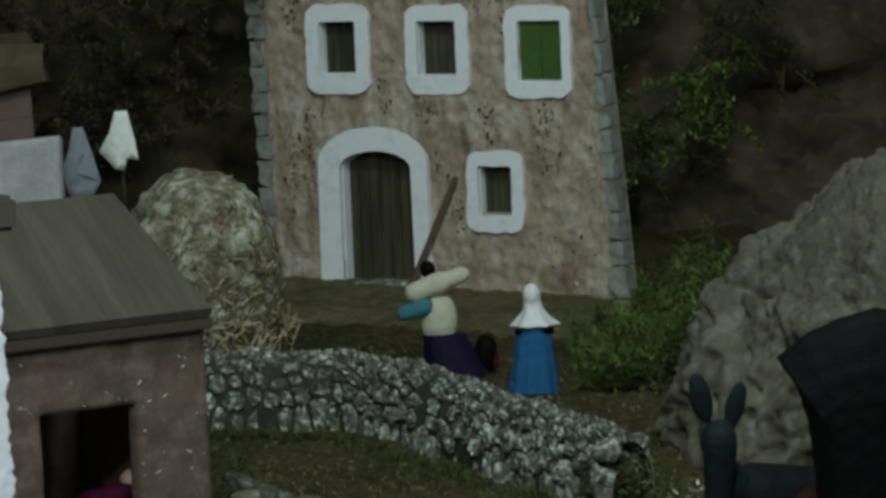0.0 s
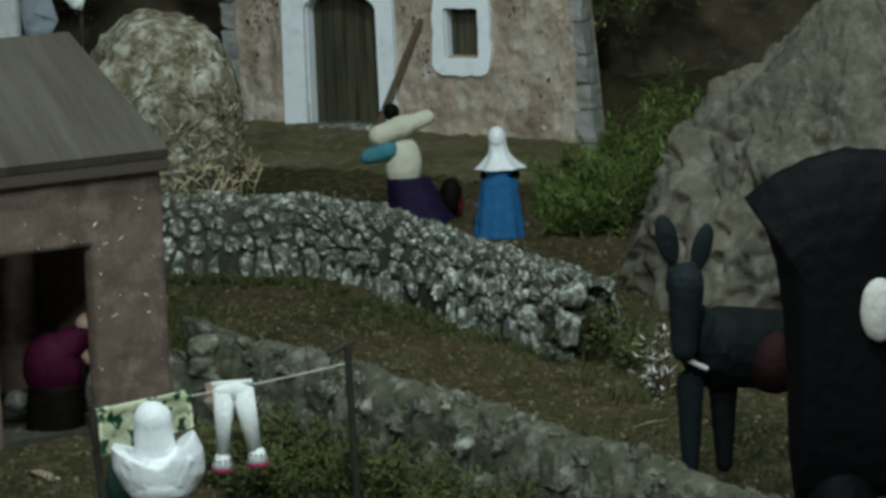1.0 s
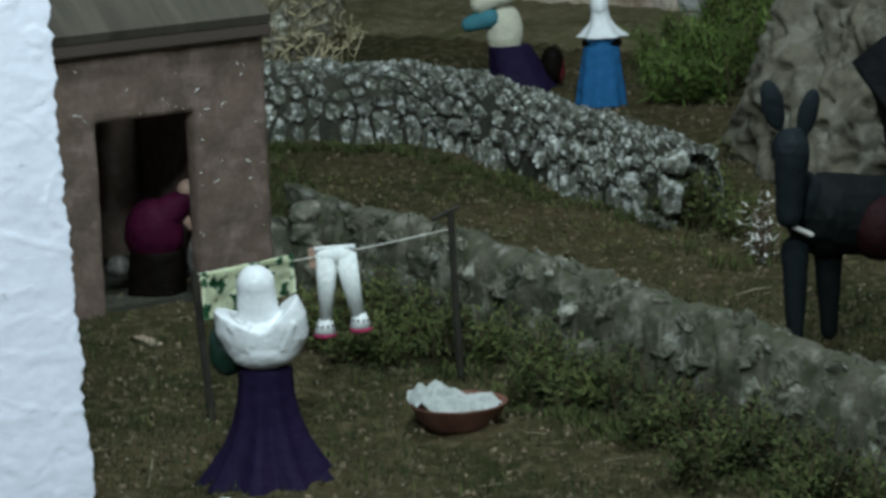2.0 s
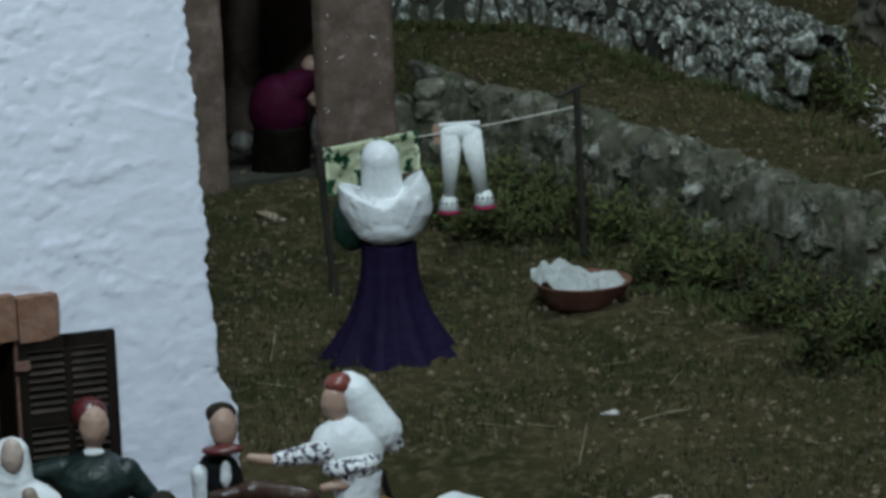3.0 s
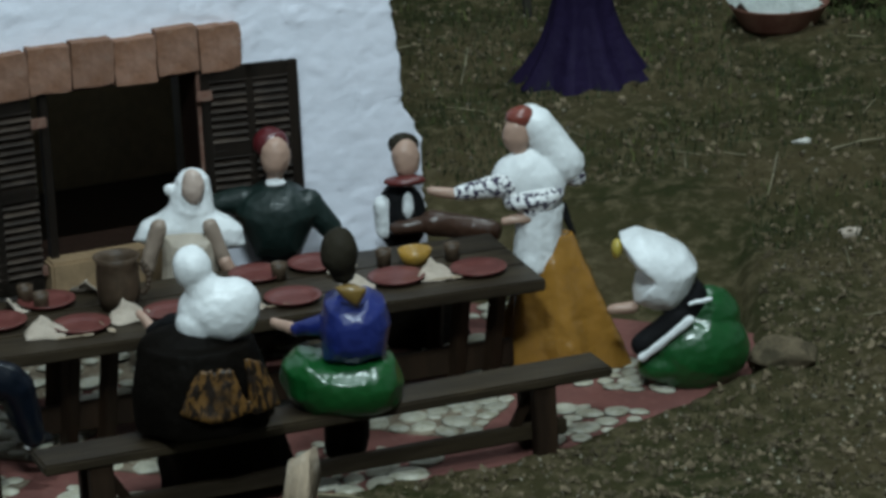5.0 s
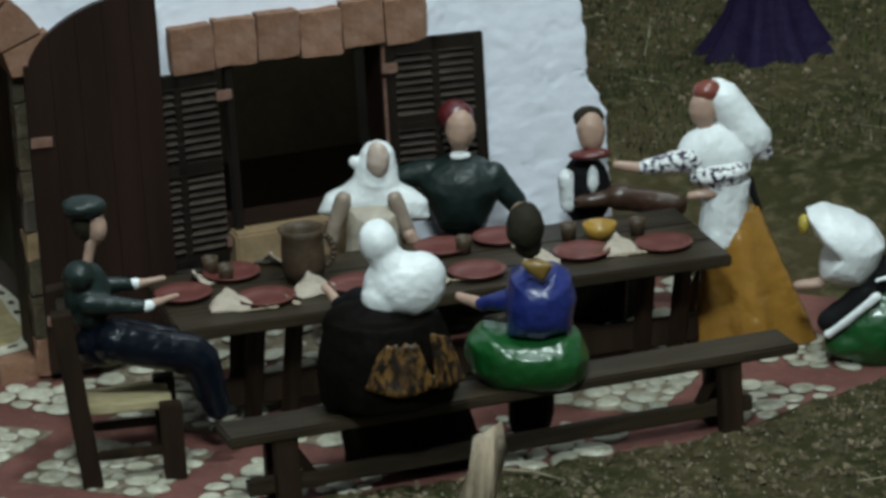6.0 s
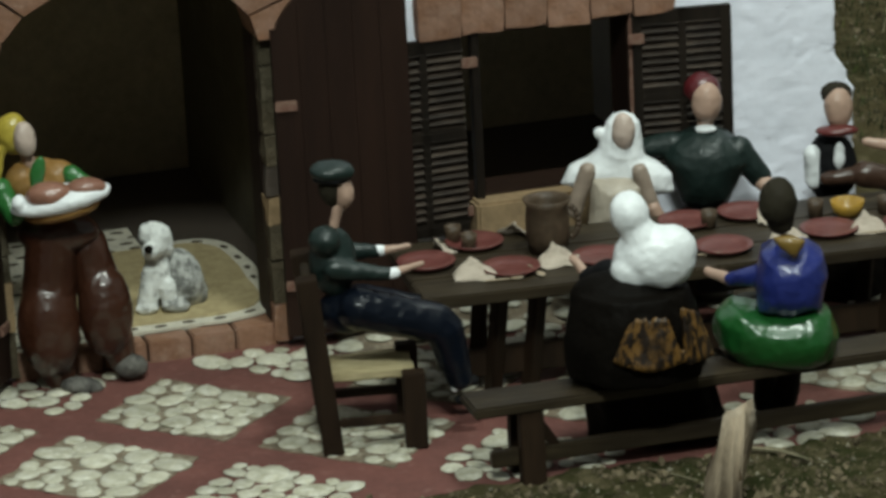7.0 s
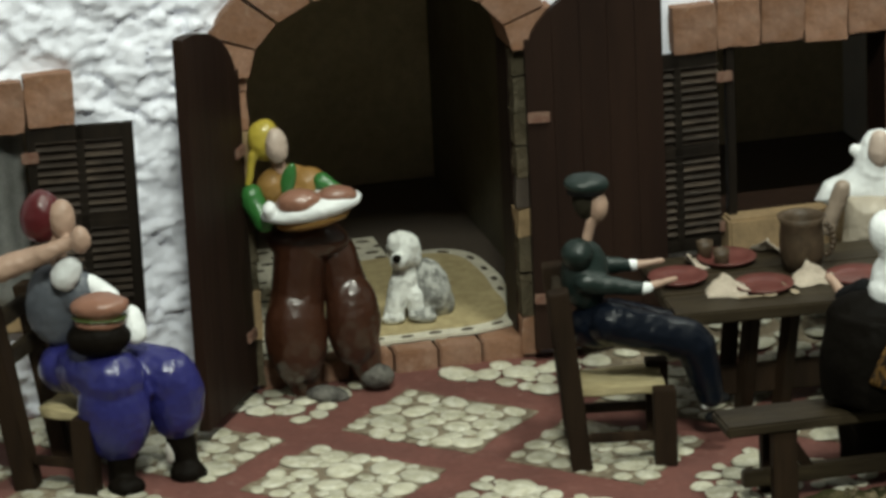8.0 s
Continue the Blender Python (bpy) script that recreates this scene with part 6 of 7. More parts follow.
doll.limb("donkey", (-0.0151, -0.0000, 0.1271), (-0.0169, 0.0000, 0.0400), 0.0145, 0.0085)
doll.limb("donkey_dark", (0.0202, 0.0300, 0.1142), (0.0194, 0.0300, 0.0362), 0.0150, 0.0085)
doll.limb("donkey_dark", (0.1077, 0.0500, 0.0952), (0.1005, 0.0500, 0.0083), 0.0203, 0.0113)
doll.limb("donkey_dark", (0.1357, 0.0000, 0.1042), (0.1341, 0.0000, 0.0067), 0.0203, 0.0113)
doll.ball("maroon", 0.0698, 0.0080, 0.1437, 0.0300, 0.0349, 0.0330)
doll.limb("chip", (-0.0197, -0.0300, 0.1557), (-0.0005, -0.0300, 0.1465), 0.0028, 0.0028)
doll.done("donkey_figurine", pose(0.5485, 3.4463, 0.0581, 0, 0, -3.8), "dark grey clay donkey figurine with red saddle cloth", "figurine")

doll = Doll()
doll.shape("cape", [(-0.053, 0.359), (-0.025, 0.380), (0.006, 0.394), (0.041, 0.402), (0.108, 0.395), (0.115, 0.074), (-0.013, 0.074), (-0.016, 0.111), (-0.016, 0.186), (-0.018, 0.244), (-0.024, 0.296), (-0.034, 0.330)], 0.0000, 0.0900)
doll.ball("cape", 0.0295, -0.0100, 0.0480, 0.0366, 0.0314, 0.0637)
doll.ball("chip", 0.0624, -0.0500, 0.2587, 0.0178, 0.0125, 0.0297)
doll.done("rider_figurine", pose(0.6022, 3.1820, 0.0476, 0, 0, -3.8), "tall figurine wrapped in a wide black cape and hat", "figurine")

doll = Doll()
doll.ball("dog_grey", 0.0136, 0.0080, 0.0220, 0.0174, 0.0141, 0.0227, lump=0.25)
doll.ball("dog_grey", 0.0256, 0.0120, 0.0100, 0.0075, 0.0066, 0.0122, lump=0.3)
doll.ball("dog_white", -0.0022, -0.0000, 0.0307, 0.0104, 0.0091, 0.0192, lump=0.2)
doll.limb("dog_white", (-0.0071, -0.0040, 0.0323), (-0.0108, -0.0040, 0.0072), 0.0071, 0.0079)
doll.limb("dog_white", (0.0053, -0.0040, 0.0230), (0.0057, -0.0040, 0.0072), 0.0058, 0.0062)
doll.ball("dog_white", -0.0117, -0.0080, 0.0060, 0.0091, 0.0050, 0.0044, lump=0.2)
doll.ball("dog_grey", 0.0098, -0.0080, 0.0066, 0.0100, 0.0060, 0.0052, lump=0.3)
doll.ball("dog_white", -0.0017, -0.0030, 0.0578, 0.0129, 0.0108, 0.0131, lump=0.25)
doll.ball("dog_white", -0.0088, -0.0120, 0.0645, 0.0050, 0.0041, 0.0078, lump=0.3)
doll.ball("dog_white", 0.0068, -0.0040, 0.0555, 0.0054, 0.0041, 0.0105, lump=0.3)
doll.ball("dog_white", -0.0053, -0.0140, 0.0520, 0.0071, 0.0070, 0.0061)
doll.ball("near_black", -0.0064, -0.0220, 0.0564, 0.0037, 0.0037, 0.0039)
doll.done("dog_figurine", pose(-0.6157, 2.5110, 0.0180, 0, 0, 12.5), "white and grey clay dog figurine sitting on the mat", "figurine")


# ---- the washing line in the yard ----
def at_ground(x, y, sink=0.004):
    return Vector((x, y, ground_height(x, y) - sink))


t = thing("washing_line", Matrix.Translation(at_ground(0.08, 3.44)), "washing line on two dark wooden posts", "washing line")
back = t.matrix_basis.inverted()
for x, y, dx, top in ((-0.047, 3.39, -0.010, 0.206), (0.201, 3.493, -0.004, 0.232)):
    bm = bmesh.new()
    rod(bm, back @ at_ground(x, y), back @ Vector((x + dx, y - 0.002, top)), 0.0042, 0.0036, 8)
    part("post", bm, "old_post", t)
bm = bmesh.new()
rod(bm, back @ Vector((0.178, 3.483, 0.226)), back @ Vector((0.206, 3.494, 0.236)), 0.003, 0.002, 6)
part("peg", bm, "old_post", t)
bm = bmesh.new()
last = None
for i in range(17):
    s = i / 16
    p = Vector((-0.056, 3.388, 0.2015)).lerp(Vector((0.196, 3.491, 0.2145)), s) - Vector((0, 0, 0.004 * math.sin(math.pi * s)))
    if last:
        rod(bm, back @ last, back @ p, 0.0008, 0.0008, 6)
    last = p
part("cord", bm, "rope", t)


def cloth(name, a, b, drop_a, drop_b, mat, label, waves=3, deep=0.004, fold=0.01, group=""):
    """A cloth hung over a cord from a to b, with soft folds and a short back fall."""
    a, b = Vector(a), Vector(b)
    side = Vector((b.y - a.y, a.x - b.x, 0)).normalized()
    bm, rows = bmesh.new(), []
    for j in range(18):
        row = []
        for i in range(25):
            s, q = i / 24, j / 17
            p = a.lerp(b, s)
            fall = (drop_a + (drop_b - drop_a) * s) * q * (1 + 0.08 * math.sin(9 * s))
            w = deep * q * math.sin(waves * 2 * math.pi * s + 1) + 0.003 * noise.noise((s * 5, q * 5, 2))
            row.append(bm.verts.new(p + side * (0.0025 + w) - Vector((0, 0, fall))))
        rows.append(row)
    top = [bm.verts.new(v.co - side * 0.005 - Vector((0, 0, fold))) for v in rows[0]]
    rows.insert(0, top)
    for p, q in zip(rows, rows[1:]):
        for i in range(24):
            bm.faces.new((p[i], p[i + 1], q[i + 1], q[i]))
    made = bmesh.ops.solidify(bm, geom=list(bm.faces), thickness=0.0012)
    return tagged(part(name, bm, mat, smooth=True), label, "cloth", group)


cloth("printed_cloth", (-0.052, 3.386, 0.2035), (0.038, 3.424, 0.2105), 0.045, 0.036, "green_print", "cream cloth with green print hung on the line")

# frilled drawers on the line
t = thing("drawers", Matrix.Translation((0.080, 3.440, 0.208)), "white frilled drawers with red hems on the line", "drawers")
bm = bmesh.new()
ball(bm, (0, 0, -0.006), (0.021, 0.010, 0.010), detail=3)
for s, x in ((-1, -0.011), (1, 0.012)):
    rod(bm, (x * 0.75, 0, -0.006), (x * 1.1 + (0.007 if s > 0 else 0), 0, -0.068), 0.0115, 0.0062, 14)
jitter(bm, 0.0015, 70)
part("trousers", bm, "linen", t, smooth=True)
bm = bmesh.new()
rod(bm, (-0.02, 0, 0.002), (0.02, 0, 0.003), 0.003, 0.003)
part("waistband", bm, "linen", t, smooth=True)
for x, z in ((-0.013, -0.074), (0.022, -0.070)):
    bm = bmesh.new()
    rod(bm, (x, -0.001, z - 0.007), (x * 0.95, 0, z + 0.006), 0.0112, 0.0068, 16)
    jitter(bm, 0.0015, 200)
    part("frill", bm, "linen", t, smooth=True)
    bm = bmesh.new()
    rod(bm, (x, -0.001, z - 0.0105), (x, -0.001, z - 0.007), 0.0118, 0.0112, 16)
    jitter(bm, 0.001, 200)
    part("hem", bm, "pink", t, "crimson hem", smooth=True)
    for k in range(4):
        bm = bmesh.new()
        a = -2.3 + 0.5 * k
        ball(bm, (x + 0.0105 * math.cos(a), 0.0105 * math.sin(a), z + 0.001), (0.0013, 0.0013, 0.0013), detail=1)
        part("bow", bm, "soot", t)
part("peg", boxed(-0.026, -0.019, -0.003, 0.003, -0.016, 0.004, 0.001), "skin", t, "flesh-coloured clothes peg")

# wash basin with linen
t = thing("wash_basin", Matrix.Translation((0.189, 3.322, ground_height(0.189, 3.322) - 0.003)), "brown clay wash basin full of white linen", "basin")
bm = bmesh.new()
n, rings = 30, []
for r, z in ((0.030, 0.0), (0.036, 0.006), (0.046, 0.024), (0.0475, 0.026), (0.045, 0.026), (0.036, 0.012), (0.01, 0.01)):
    rings.append([bm.verts.new((r * math.cos(2 * math.pi * i / n), r * math.sin(2 * math.pi * i / n), z)) for i in range(n)])
for a, b in zip(rings, rings[1:]):
    for i in range(n):
        bm.faces.new((a[i], a[(i + 1) % n], b[(i + 1) % n], b[i]))
bm.faces.new(rings[0])
bm.faces.new(rings[-1])
part("tub", bm, "basin_clay", t, smooth=True)
bm, rings = bmesh.new(), []
for j in range(1, 15):
    ring = []
    for i in range(48):
        a, f = 2 * math.pi * i / 48, j / 14
        r = f * (0.0420 + 0.007 * max(0, math.cos(a - 2.9)))
        x, y = r * math.cos(a), r * math.sin(a)
        fold = abs(noise.noise((x * 55 + 3, y * 70, 1.5))) * 0.022 + abs(noise.noise((x * 120, y * 120, 7))) * 0.006
        ring.append(bm.verts.new((x, y, 0.021 + fold * (1 - 0.4 * f) + 0.016 * max(0, -x / 0.045) * (1 - f ** 4) + 0.007 * f * max(0, math.cos(a - 2.9)))))
    rings.append(ring)
bm.faces.new(rings[0])
for p, q in zip(rings, rings[1:]):
    for i in range(48):
        bm.faces.new((p[i], p[(i + 1) % 48], q[(i + 1) % 48], q[i]))
bmesh.ops.solidify(bm, geom=list(bm.faces), thickness=0.001)
part("linen", bm, "linen", t)

# ---- haystack, boulder, pole, back house and its washing ----
t = thing("haystack", Matrix.Translation((0.024, 5.2, 0.132)), "rounded stack of packed yellow-grey hay", "haystack")
bm = bmesh.new()
ball(bm, (0, 0, 0.135), (0.116, 0.105, 0.158), detail=5)
for v in bm.verts:
    v.co += v.co.normalized() * (0.012 * fbm(v.co.x * 25, v.co.y * 25, v.co.z * 25) + 0.005 * noise.noise(v.co * 120))
part("hay_body", bm, "hay", t, smooth=True)
bm = bmesh.new()
rng = random.Random(21)
pale = bmesh.new()
for i in range(1500):
    a, h = rng.uniform(-math.pi, 0.1), rng.triangular(-0.95, 0.97, -0.25)
    w = math.sqrt(1 - h * h)
    n = Vector((w * math.cos(a), w * math.sin(a), h))
    p = Vector((n.x * 0.118, n.y * 0.107, 0.135 + n.z * 0.160))
    if i % 6 == 0:
        p = Vector((n.x * rng.uniform(0.10, 0.15), n.y * rng.uniform(0.1, 0.13), rng.uniform(0.0, 0.09)))
    d = n.cross(Vector((rng.uniform(-1, 1), rng.uniform(-1, 1), rng.uniform(-1, 1)))).normalized() + n * rng.uniform(-0.2, 0.45)
    long = rng.uniform(0.012, 0.034) * (0.55 if h > 0.3 else rng.choice((0.6, 0.9, 1.0, 1.7)))
    r = rng.uniform(0.0006, 0.0017)
    rod(pale if i % 3 == 0 else bm, p - d * long / 2, p + d * long / 2, r, r * 0.6, 3)
tagged(part("pale_straws", pale, "straw", t), kind="stuff")
tagged(part("straws", bm, "old_straw", t), kind="stuff")

bm = bmesh.new()
ball(bm, (0, 0, 0), (0.30, 0.24, 0.30), detail=7)
for v in bm.verts:
    n = v.co.normalized()
    v.co += n * (0.04 * fbm(n.x * 2.2, n.y * 2.2, n.z * 2.2) + 0.007 * fbm(n.x * 9 + 4, n.y * 9, n.z * 9, 3))
    near = noise.voronoi(Vector((n.x * 10, n.y * 10, n.z * 14)) + noise.noise_vector(n * 6) * 0.8)[0]
    v.co -= n * 0.012 * max(0, 0.16 - (near[1] - near[0])) / 0.16 * min(1, max(0, 0.45 + 1.6 * noise.noise(n * 3)))
    turn = noise.noise_vector(n * 5) * 0.25
    hatch = noise.noise(((n.x + 0.6 * n.z) * 17 + turn.x * 6, (n.z - 0.6 * n.x) * 6 + turn.y * 6, n.y * 7))
    v.co -= n * 0.016 * min(1, max(0, hatch - 0.26) / 0.1) * min(1, max(0, 0.6 - 1.3 * n.x + 1.2 * noise.noise(n * 4)))
    v.co.z = max(v.co.z, -0.16)
    if v.co.x < 0:
        v.co.x *= 1 - 0.35 * max(0, v.co.z) / 0.3
tagged(part("boulder", bm, "boulder", smooth=True, matrix=pose(0.930, 4.54, 0.155, 0, 0, 8)), "large brown cracked boulder beside the wall", "boulder")

bm = bmesh.new()
beam(bm, (0.268, -0.055, 0.165), (0.343, -0.012, 0.354), 0.0105, 0.008)
tagged(part("wooden_beam", bm, "twig", matrix=FARM), "brown wooden beam leaning against the farmhouse", "beam")

t = thing("cottage", pose(-0.222, 5.50, 0, 0, 0, 8), "small faded pink cottage behind the washing", "house")
bm = boxed(-0.42, 0.0, 0.0, 0.25, 0.12, 0.545, cuts=5)
jitter(bm, 0.006, 20)
part("wall", bm, "pink_wall", t)
bm = boxed(-0.45, 0.02, -0.03, 0.28, 0.545, 0.60, cuts=4)
jitter(bm, 0.03, 14)
part("roof", bm, "dry_leaf", t)

t = thing("washing_line", Matrix.Translation((-0.2, 4.87, ground_height(-0.2, 4.87))), "thin washing line behind the shed roof", "washing line")
back = t.matrix_basis.inverted()
for x in (-0.40, -0.078):
    bm = bmesh.new()
    rod(bm, back @ at_ground(x, 4.88), back @ Vector((x, 4.88, 0.548)), 0.003, 0.0025)
    part("post", bm, "old_post", t)
bm = bmesh.new()
rod(bm, back @ Vector((-0.40, 4.87, 0.528)), back @ Vector((-0.06, 4.87, 0.545)), 0.0005, 0.0005)
part("cord", bm, "old_post", t)
cloth("bed_sheet", (-0.37, 4.862, 0.498), (-0.158, 4.862, 0.512), 0.118, 0.13, "sheet", "large grey-white sheet hung out to dry", 2, 0.003)


def hung_rag(place, outline, mat, label):
    bm = prism(outline, -0.002, 0.002)
    bmesh.ops.triangulate(bm, faces=[f for f in bm.faces if len(f.verts) > 4])
    bmesh.ops.subdivide_edges(bm, edges=list(bm.edges), cuts=2)
    for v in bm.verts:
        v.co.y += 0.005 * math.sin(v.co.x * 190) * min(1, -v.co.z / 0.04) + 0.003 * noise.noise(v.co * 60)
    tagged(part("hanging_cloth", bm, mat, smooth=True, matrix=Matrix.Translation(place)), label, "cloth", "cloths on the line")


hung_rag((-0.138, 4.866, 0.521), [(-0.006, 0.0), (0.008, 0.0), (0.018, -0.03), (0.03, -0.075), (0.006, -0.115), (-0.016, -0.09), (-0.022, -0.055), (-0.012, -0.03)], "grey_cloth", "blue-grey cloth hung from one corner")
hung_rag((-0.077, 4.866, 0.541), [(-0.008, 0.0), (0.009, 0.0), (0.018, -0.04), (0.022, -0.068), (0.006, -0.066), (0.002, -0.083), (-0.012, -0.078), (-0.032, -0.055), (-0.016, -0.028)], "linen", "white cloth hung from one corner")

# broken stake in front of the bench
bm = bmesh.new()
bmesh.ops.create_cone(bm, cap_ends=True, segments=9, radius1=0.0125, radius2=0.008, depth=0.085, matrix=Matrix.Translation((0, 0, 0.036)))
bmesh.ops.subdivide_edges(bm, edges=list(bm.edges), cuts=3)
for v in bm.verts:
    v.co.z += 0.7 * v.co.x * max(0, v.co.z / 0.07) + 0.004 * noise.noise(v.co * 160)
jitter(bm, 0.009, 60, 3)
tagged(part("wooden_stake", bm, "pale_wood", smooth=True, matrix=Matrix.Translation((-0.181, 2.165, 0.0)) @ Euler((0, radians(9), 0)).to_matrix().to_4x4()), "pale broken wooden stake stuck in the earth", "stake")

bm = bmesh.new()
ball(bm, (0, 0, 0.008), (0.024, 0.02, 0.014), detail=4)
for v in bm.verts:
    v.co += noise.noise_vector(v.co * 90) * 0.006
tagged(part("clod", bm, "crumb", smooth=True, matrix=Matrix.Translation((0.154, 2.525, ground_height(0.154, 2.525) - 0.004))), "dark crumbling clod of earth beside the pavement", "clod")

# chips of wood and limewash lying in the yard
for x, y, long, wide, turn, mat, label in ((-0.118, 3.735, 0.024, 0.006, -62, "pale_wood", "pale splinter of wood lying on the yard"), (0.191, 2.99, 0.006, 0.004, 10, "chip", "white chip of plaster on the earth"), (0.219, 2.775, 0.009, 0.006, 30, "napkin", "pale crumpled scrap lying on the earth")):
    bm = boxed(-long, long, -wide, wide, -0.001, 0.002, cuts=3)
    jitter(bm, 0.003, 110, x * 30)
    tagged(part("chip", bm, mat, smooth=True, matrix=pose(x, y, ground_height(x, y) + 0.001, 0, 0, turn)), label, "chip")

# grey curtain in the left window
t = thing("curtain", TAV @ pose(-0.405, -0.004, 0.075), "grey cloth curtain hanging in the tavern window", "curtain")
bm, rows = bmesh.new(), []
for j in range(10):
    rows.append([bm.verts.new((-0.045 + 0.09 * i / 20, 0.004 * math.sin(i * 1.1) + 0.012, 0.14 * j / 9)) for i in range(21)])
for p, q in zip(rows, rows[1:]):
    for i in range(20):
        bm.faces.new((p[i], p[i + 1], q[i + 1], q[i]))
bmesh.ops.solidify(bm, geom=list(bm.faces), thickness=0.0015)
part("drape", bm, "grey_curtain", t, smooth=True)


# ---- plants and litter ----
def blade(bm, p, d, long, wide, bend):
    """One narrow leaf, bent outwards."""
    side = d.cross(Vector((0, 0, 1)))
    side = side.normalized() if side.length > 1e-4 else Vector((1, 0, 0))
    prev = None
    for k in range(4):
        s = k / 3
        c = p + d * long * s + Vector((d.x, d.y, -0.5)) * bend * long * s * s
        w = wide * (1 - s) ** 0.7 if k else wide * 0.6
        a, b = bm.verts.new(c - side * w), bm.verts.new(c + side * w + Vector((0, 0, 0.0002)))
        if prev:
            bm.faces.new((prev[0], prev[1], b, a))
        prev = (a, b)


def tuft(bm, place, count, spread, long, wide, rng, flat=0.6):
    for _ in range(count):
        a, r = rng.uniform(0, 6.283), spread * math.sqrt(rng.random())
        p = Vector(place) + Vector((r * math.cos(a), r * math.sin(a), 0))
        d = Vector((math.cos(a) * flat * rng.random() + rng.uniform(-0.4, 0.4), math.sin(a) * flat * rng.random() + rng.uniform(-0.4, 0.4), 1)).normalized()
        blade(bm, p, d, long * rng.uniform(0.5, 1.2), wide * rng.uniform(0.6, 1.3), rng.uniform(0.1, 0.7))


def leafy(name, stems, mat, label, seed, stem_r=0.0015, leaves=26, leaf=0.011, category="bush", slim=0.2):
    """A bush: bent stems that carry many small narrow leaves."""
    rng = random.Random(seed)
    root = Vector(stems[0][0])
    t = thing(name, Matrix.Translation(root), label, category)
    wood, green = bmesh.new(), bmesh.new()
    for a, b in stems:
        a, b = Vector(a) - root, Vector(b) - root
        rod(wood, a, b, stem_r, stem_r * 0.5, 5)
        for k in range(leaves):
            s = rng.uniform(0.15, 1.0)
            p = a.lerp(b, s) + Vector((rng.gauss(0, 0.006), rng.gauss(0, 0.006), rng.gauss(0, 0.005)))
            d = Vector((rng.uniform(-1, 1), rng.uniform(-1, 1), rng.uniform(-0.1, 1.0))).normalized()
            blade(green, p, d, leaf * rng.uniform(0.6, 1.4), leaf * slim, rng.uniform(0.1, 0.6))
    tagged(part("stems", wood, "twig", t), kind="stuff")
    tagged(part("leaves", green, mat, t), kind="stuff")


rng = random.Random(31)
stems = []
for i in range(75):
    x, y = rng.uniform(0.575, 0.80), rng.uniform(4.9, 5.25)
    r = Vector((x, y, ground_height(x, y) - 0.004))
    lift = 0.03 + 0.15 * max(0.0, min(1, (x - 0.57) / 0.2))
    stems.append((r, r + Vector((rng.uniform(-0.035, 0.03), rng.uniform(-0.03, 0.02), lift * rng.uniform(0.6, 1.15)))))
leafy("grassy_bush", stems, "leaf", "green grassy bush beside the boulder", 5, leaves=110, leaf=0.02, slim=0.08)
for k in range(30):
    stems = []
    cx, cz = rng.choice(((0.72, 0.62), (0.80, 0.50), (0.86, 0.66), (0.95, 0.58), (0.66, 0.44), (0.70, 0.36), (0.84, 0.42), (0.74, 0.74), (0.98, 0.72)))
    cx, cz = cx + rng.uniform(-0.09, 0.09), cz + rng.uniform(-0.09, 0.09)
    r = Vector((cx, 5.95 + 0.1 * (cz - 0.3), cz))
    for i in range(6):
        stems.append((r, r + Vector((rng.uniform(-0.08, 0.08), rng.uniform(-0.12, -0.02), rng.uniform(-0.09, 0.07)))))
    leafy("hanging_plant", stems, "moss" if k % 2 else "leaf", "dark green plant growing out of the earth bank", 40 + k, leaves=44, leaf=0.014, category="plant")
for k in range(30):
    cx, cz = rng.uniform(-0.45, 0.12), rng.uniform(0.42, 0.85)
    r = Vector((cx, 5.9, cz))
    stems = [(r, r + Vector((rng.uniform(-0.12, 0.12), rng.uniform(-0.2, 0.0), rng.uniform(-0.1, 0.1)))) for _ in range(9)]
    leafy("dry_shrub", stems, "dry_leaf" if k % 5 else "moss", "dry brown shrub against the dark earth bank", 70 + k, leaves=80, leaf=0.013, category="shrub")

for k, (x, y, high) in enumerate(((0.135, 3.72, 0.05), (0.10, 3.60, 0.045), (0.17, 3.63, 0.04), (0.235, 3.56, 0.045), (0.07, 3.75, 0.05), (0.31, 3.36, 0.04), (0.36, 3.22, 0.045), (0.43, 3.14, 0.04), (0.28, 3.46, 0.035), (0.47, 3.02, 0.04), (0.24, 3.93, 0.03), (0.33, 3.78, 0.03), (0.13, 3.58, 0.055), (0.19, 3.56, 0.06), (0.06, 3.66, 0.05), (0.15, 3.65, 0.06), (0.26, 3.40, 0.045), (0.38, 3.08, 0.05), (0.53, 4.18, 0.08), (0.50, 4.20, 0.07), (0.55, 4.26, 0.09), (0.54, 4.22, 0.06), (0.58, 4.12, 0.05), (0.03, 4.22, 0.06), (0.05, 4.36, 0.06))):
    stems = []
    for i in range(12):
        a, r = rng.uniform(0, 6.283), rng.uniform(0.0, 0.022)
        root = at_ground(x + r * math.cos(a), y + r * math.sin(a))
        stems.append((root, root + Vector((rng.uniform(-0.02, 0.02), rng.uniform(-0.02, 0.01), high * rng.uniform(0.5, 1.1)))))
    leafy("weed_clump", stems, "moss", "low green weeds at the foot of the stone wall", 120 + k, stem_r=0.0008, leaves=34, leaf=0.009, category="weeds")

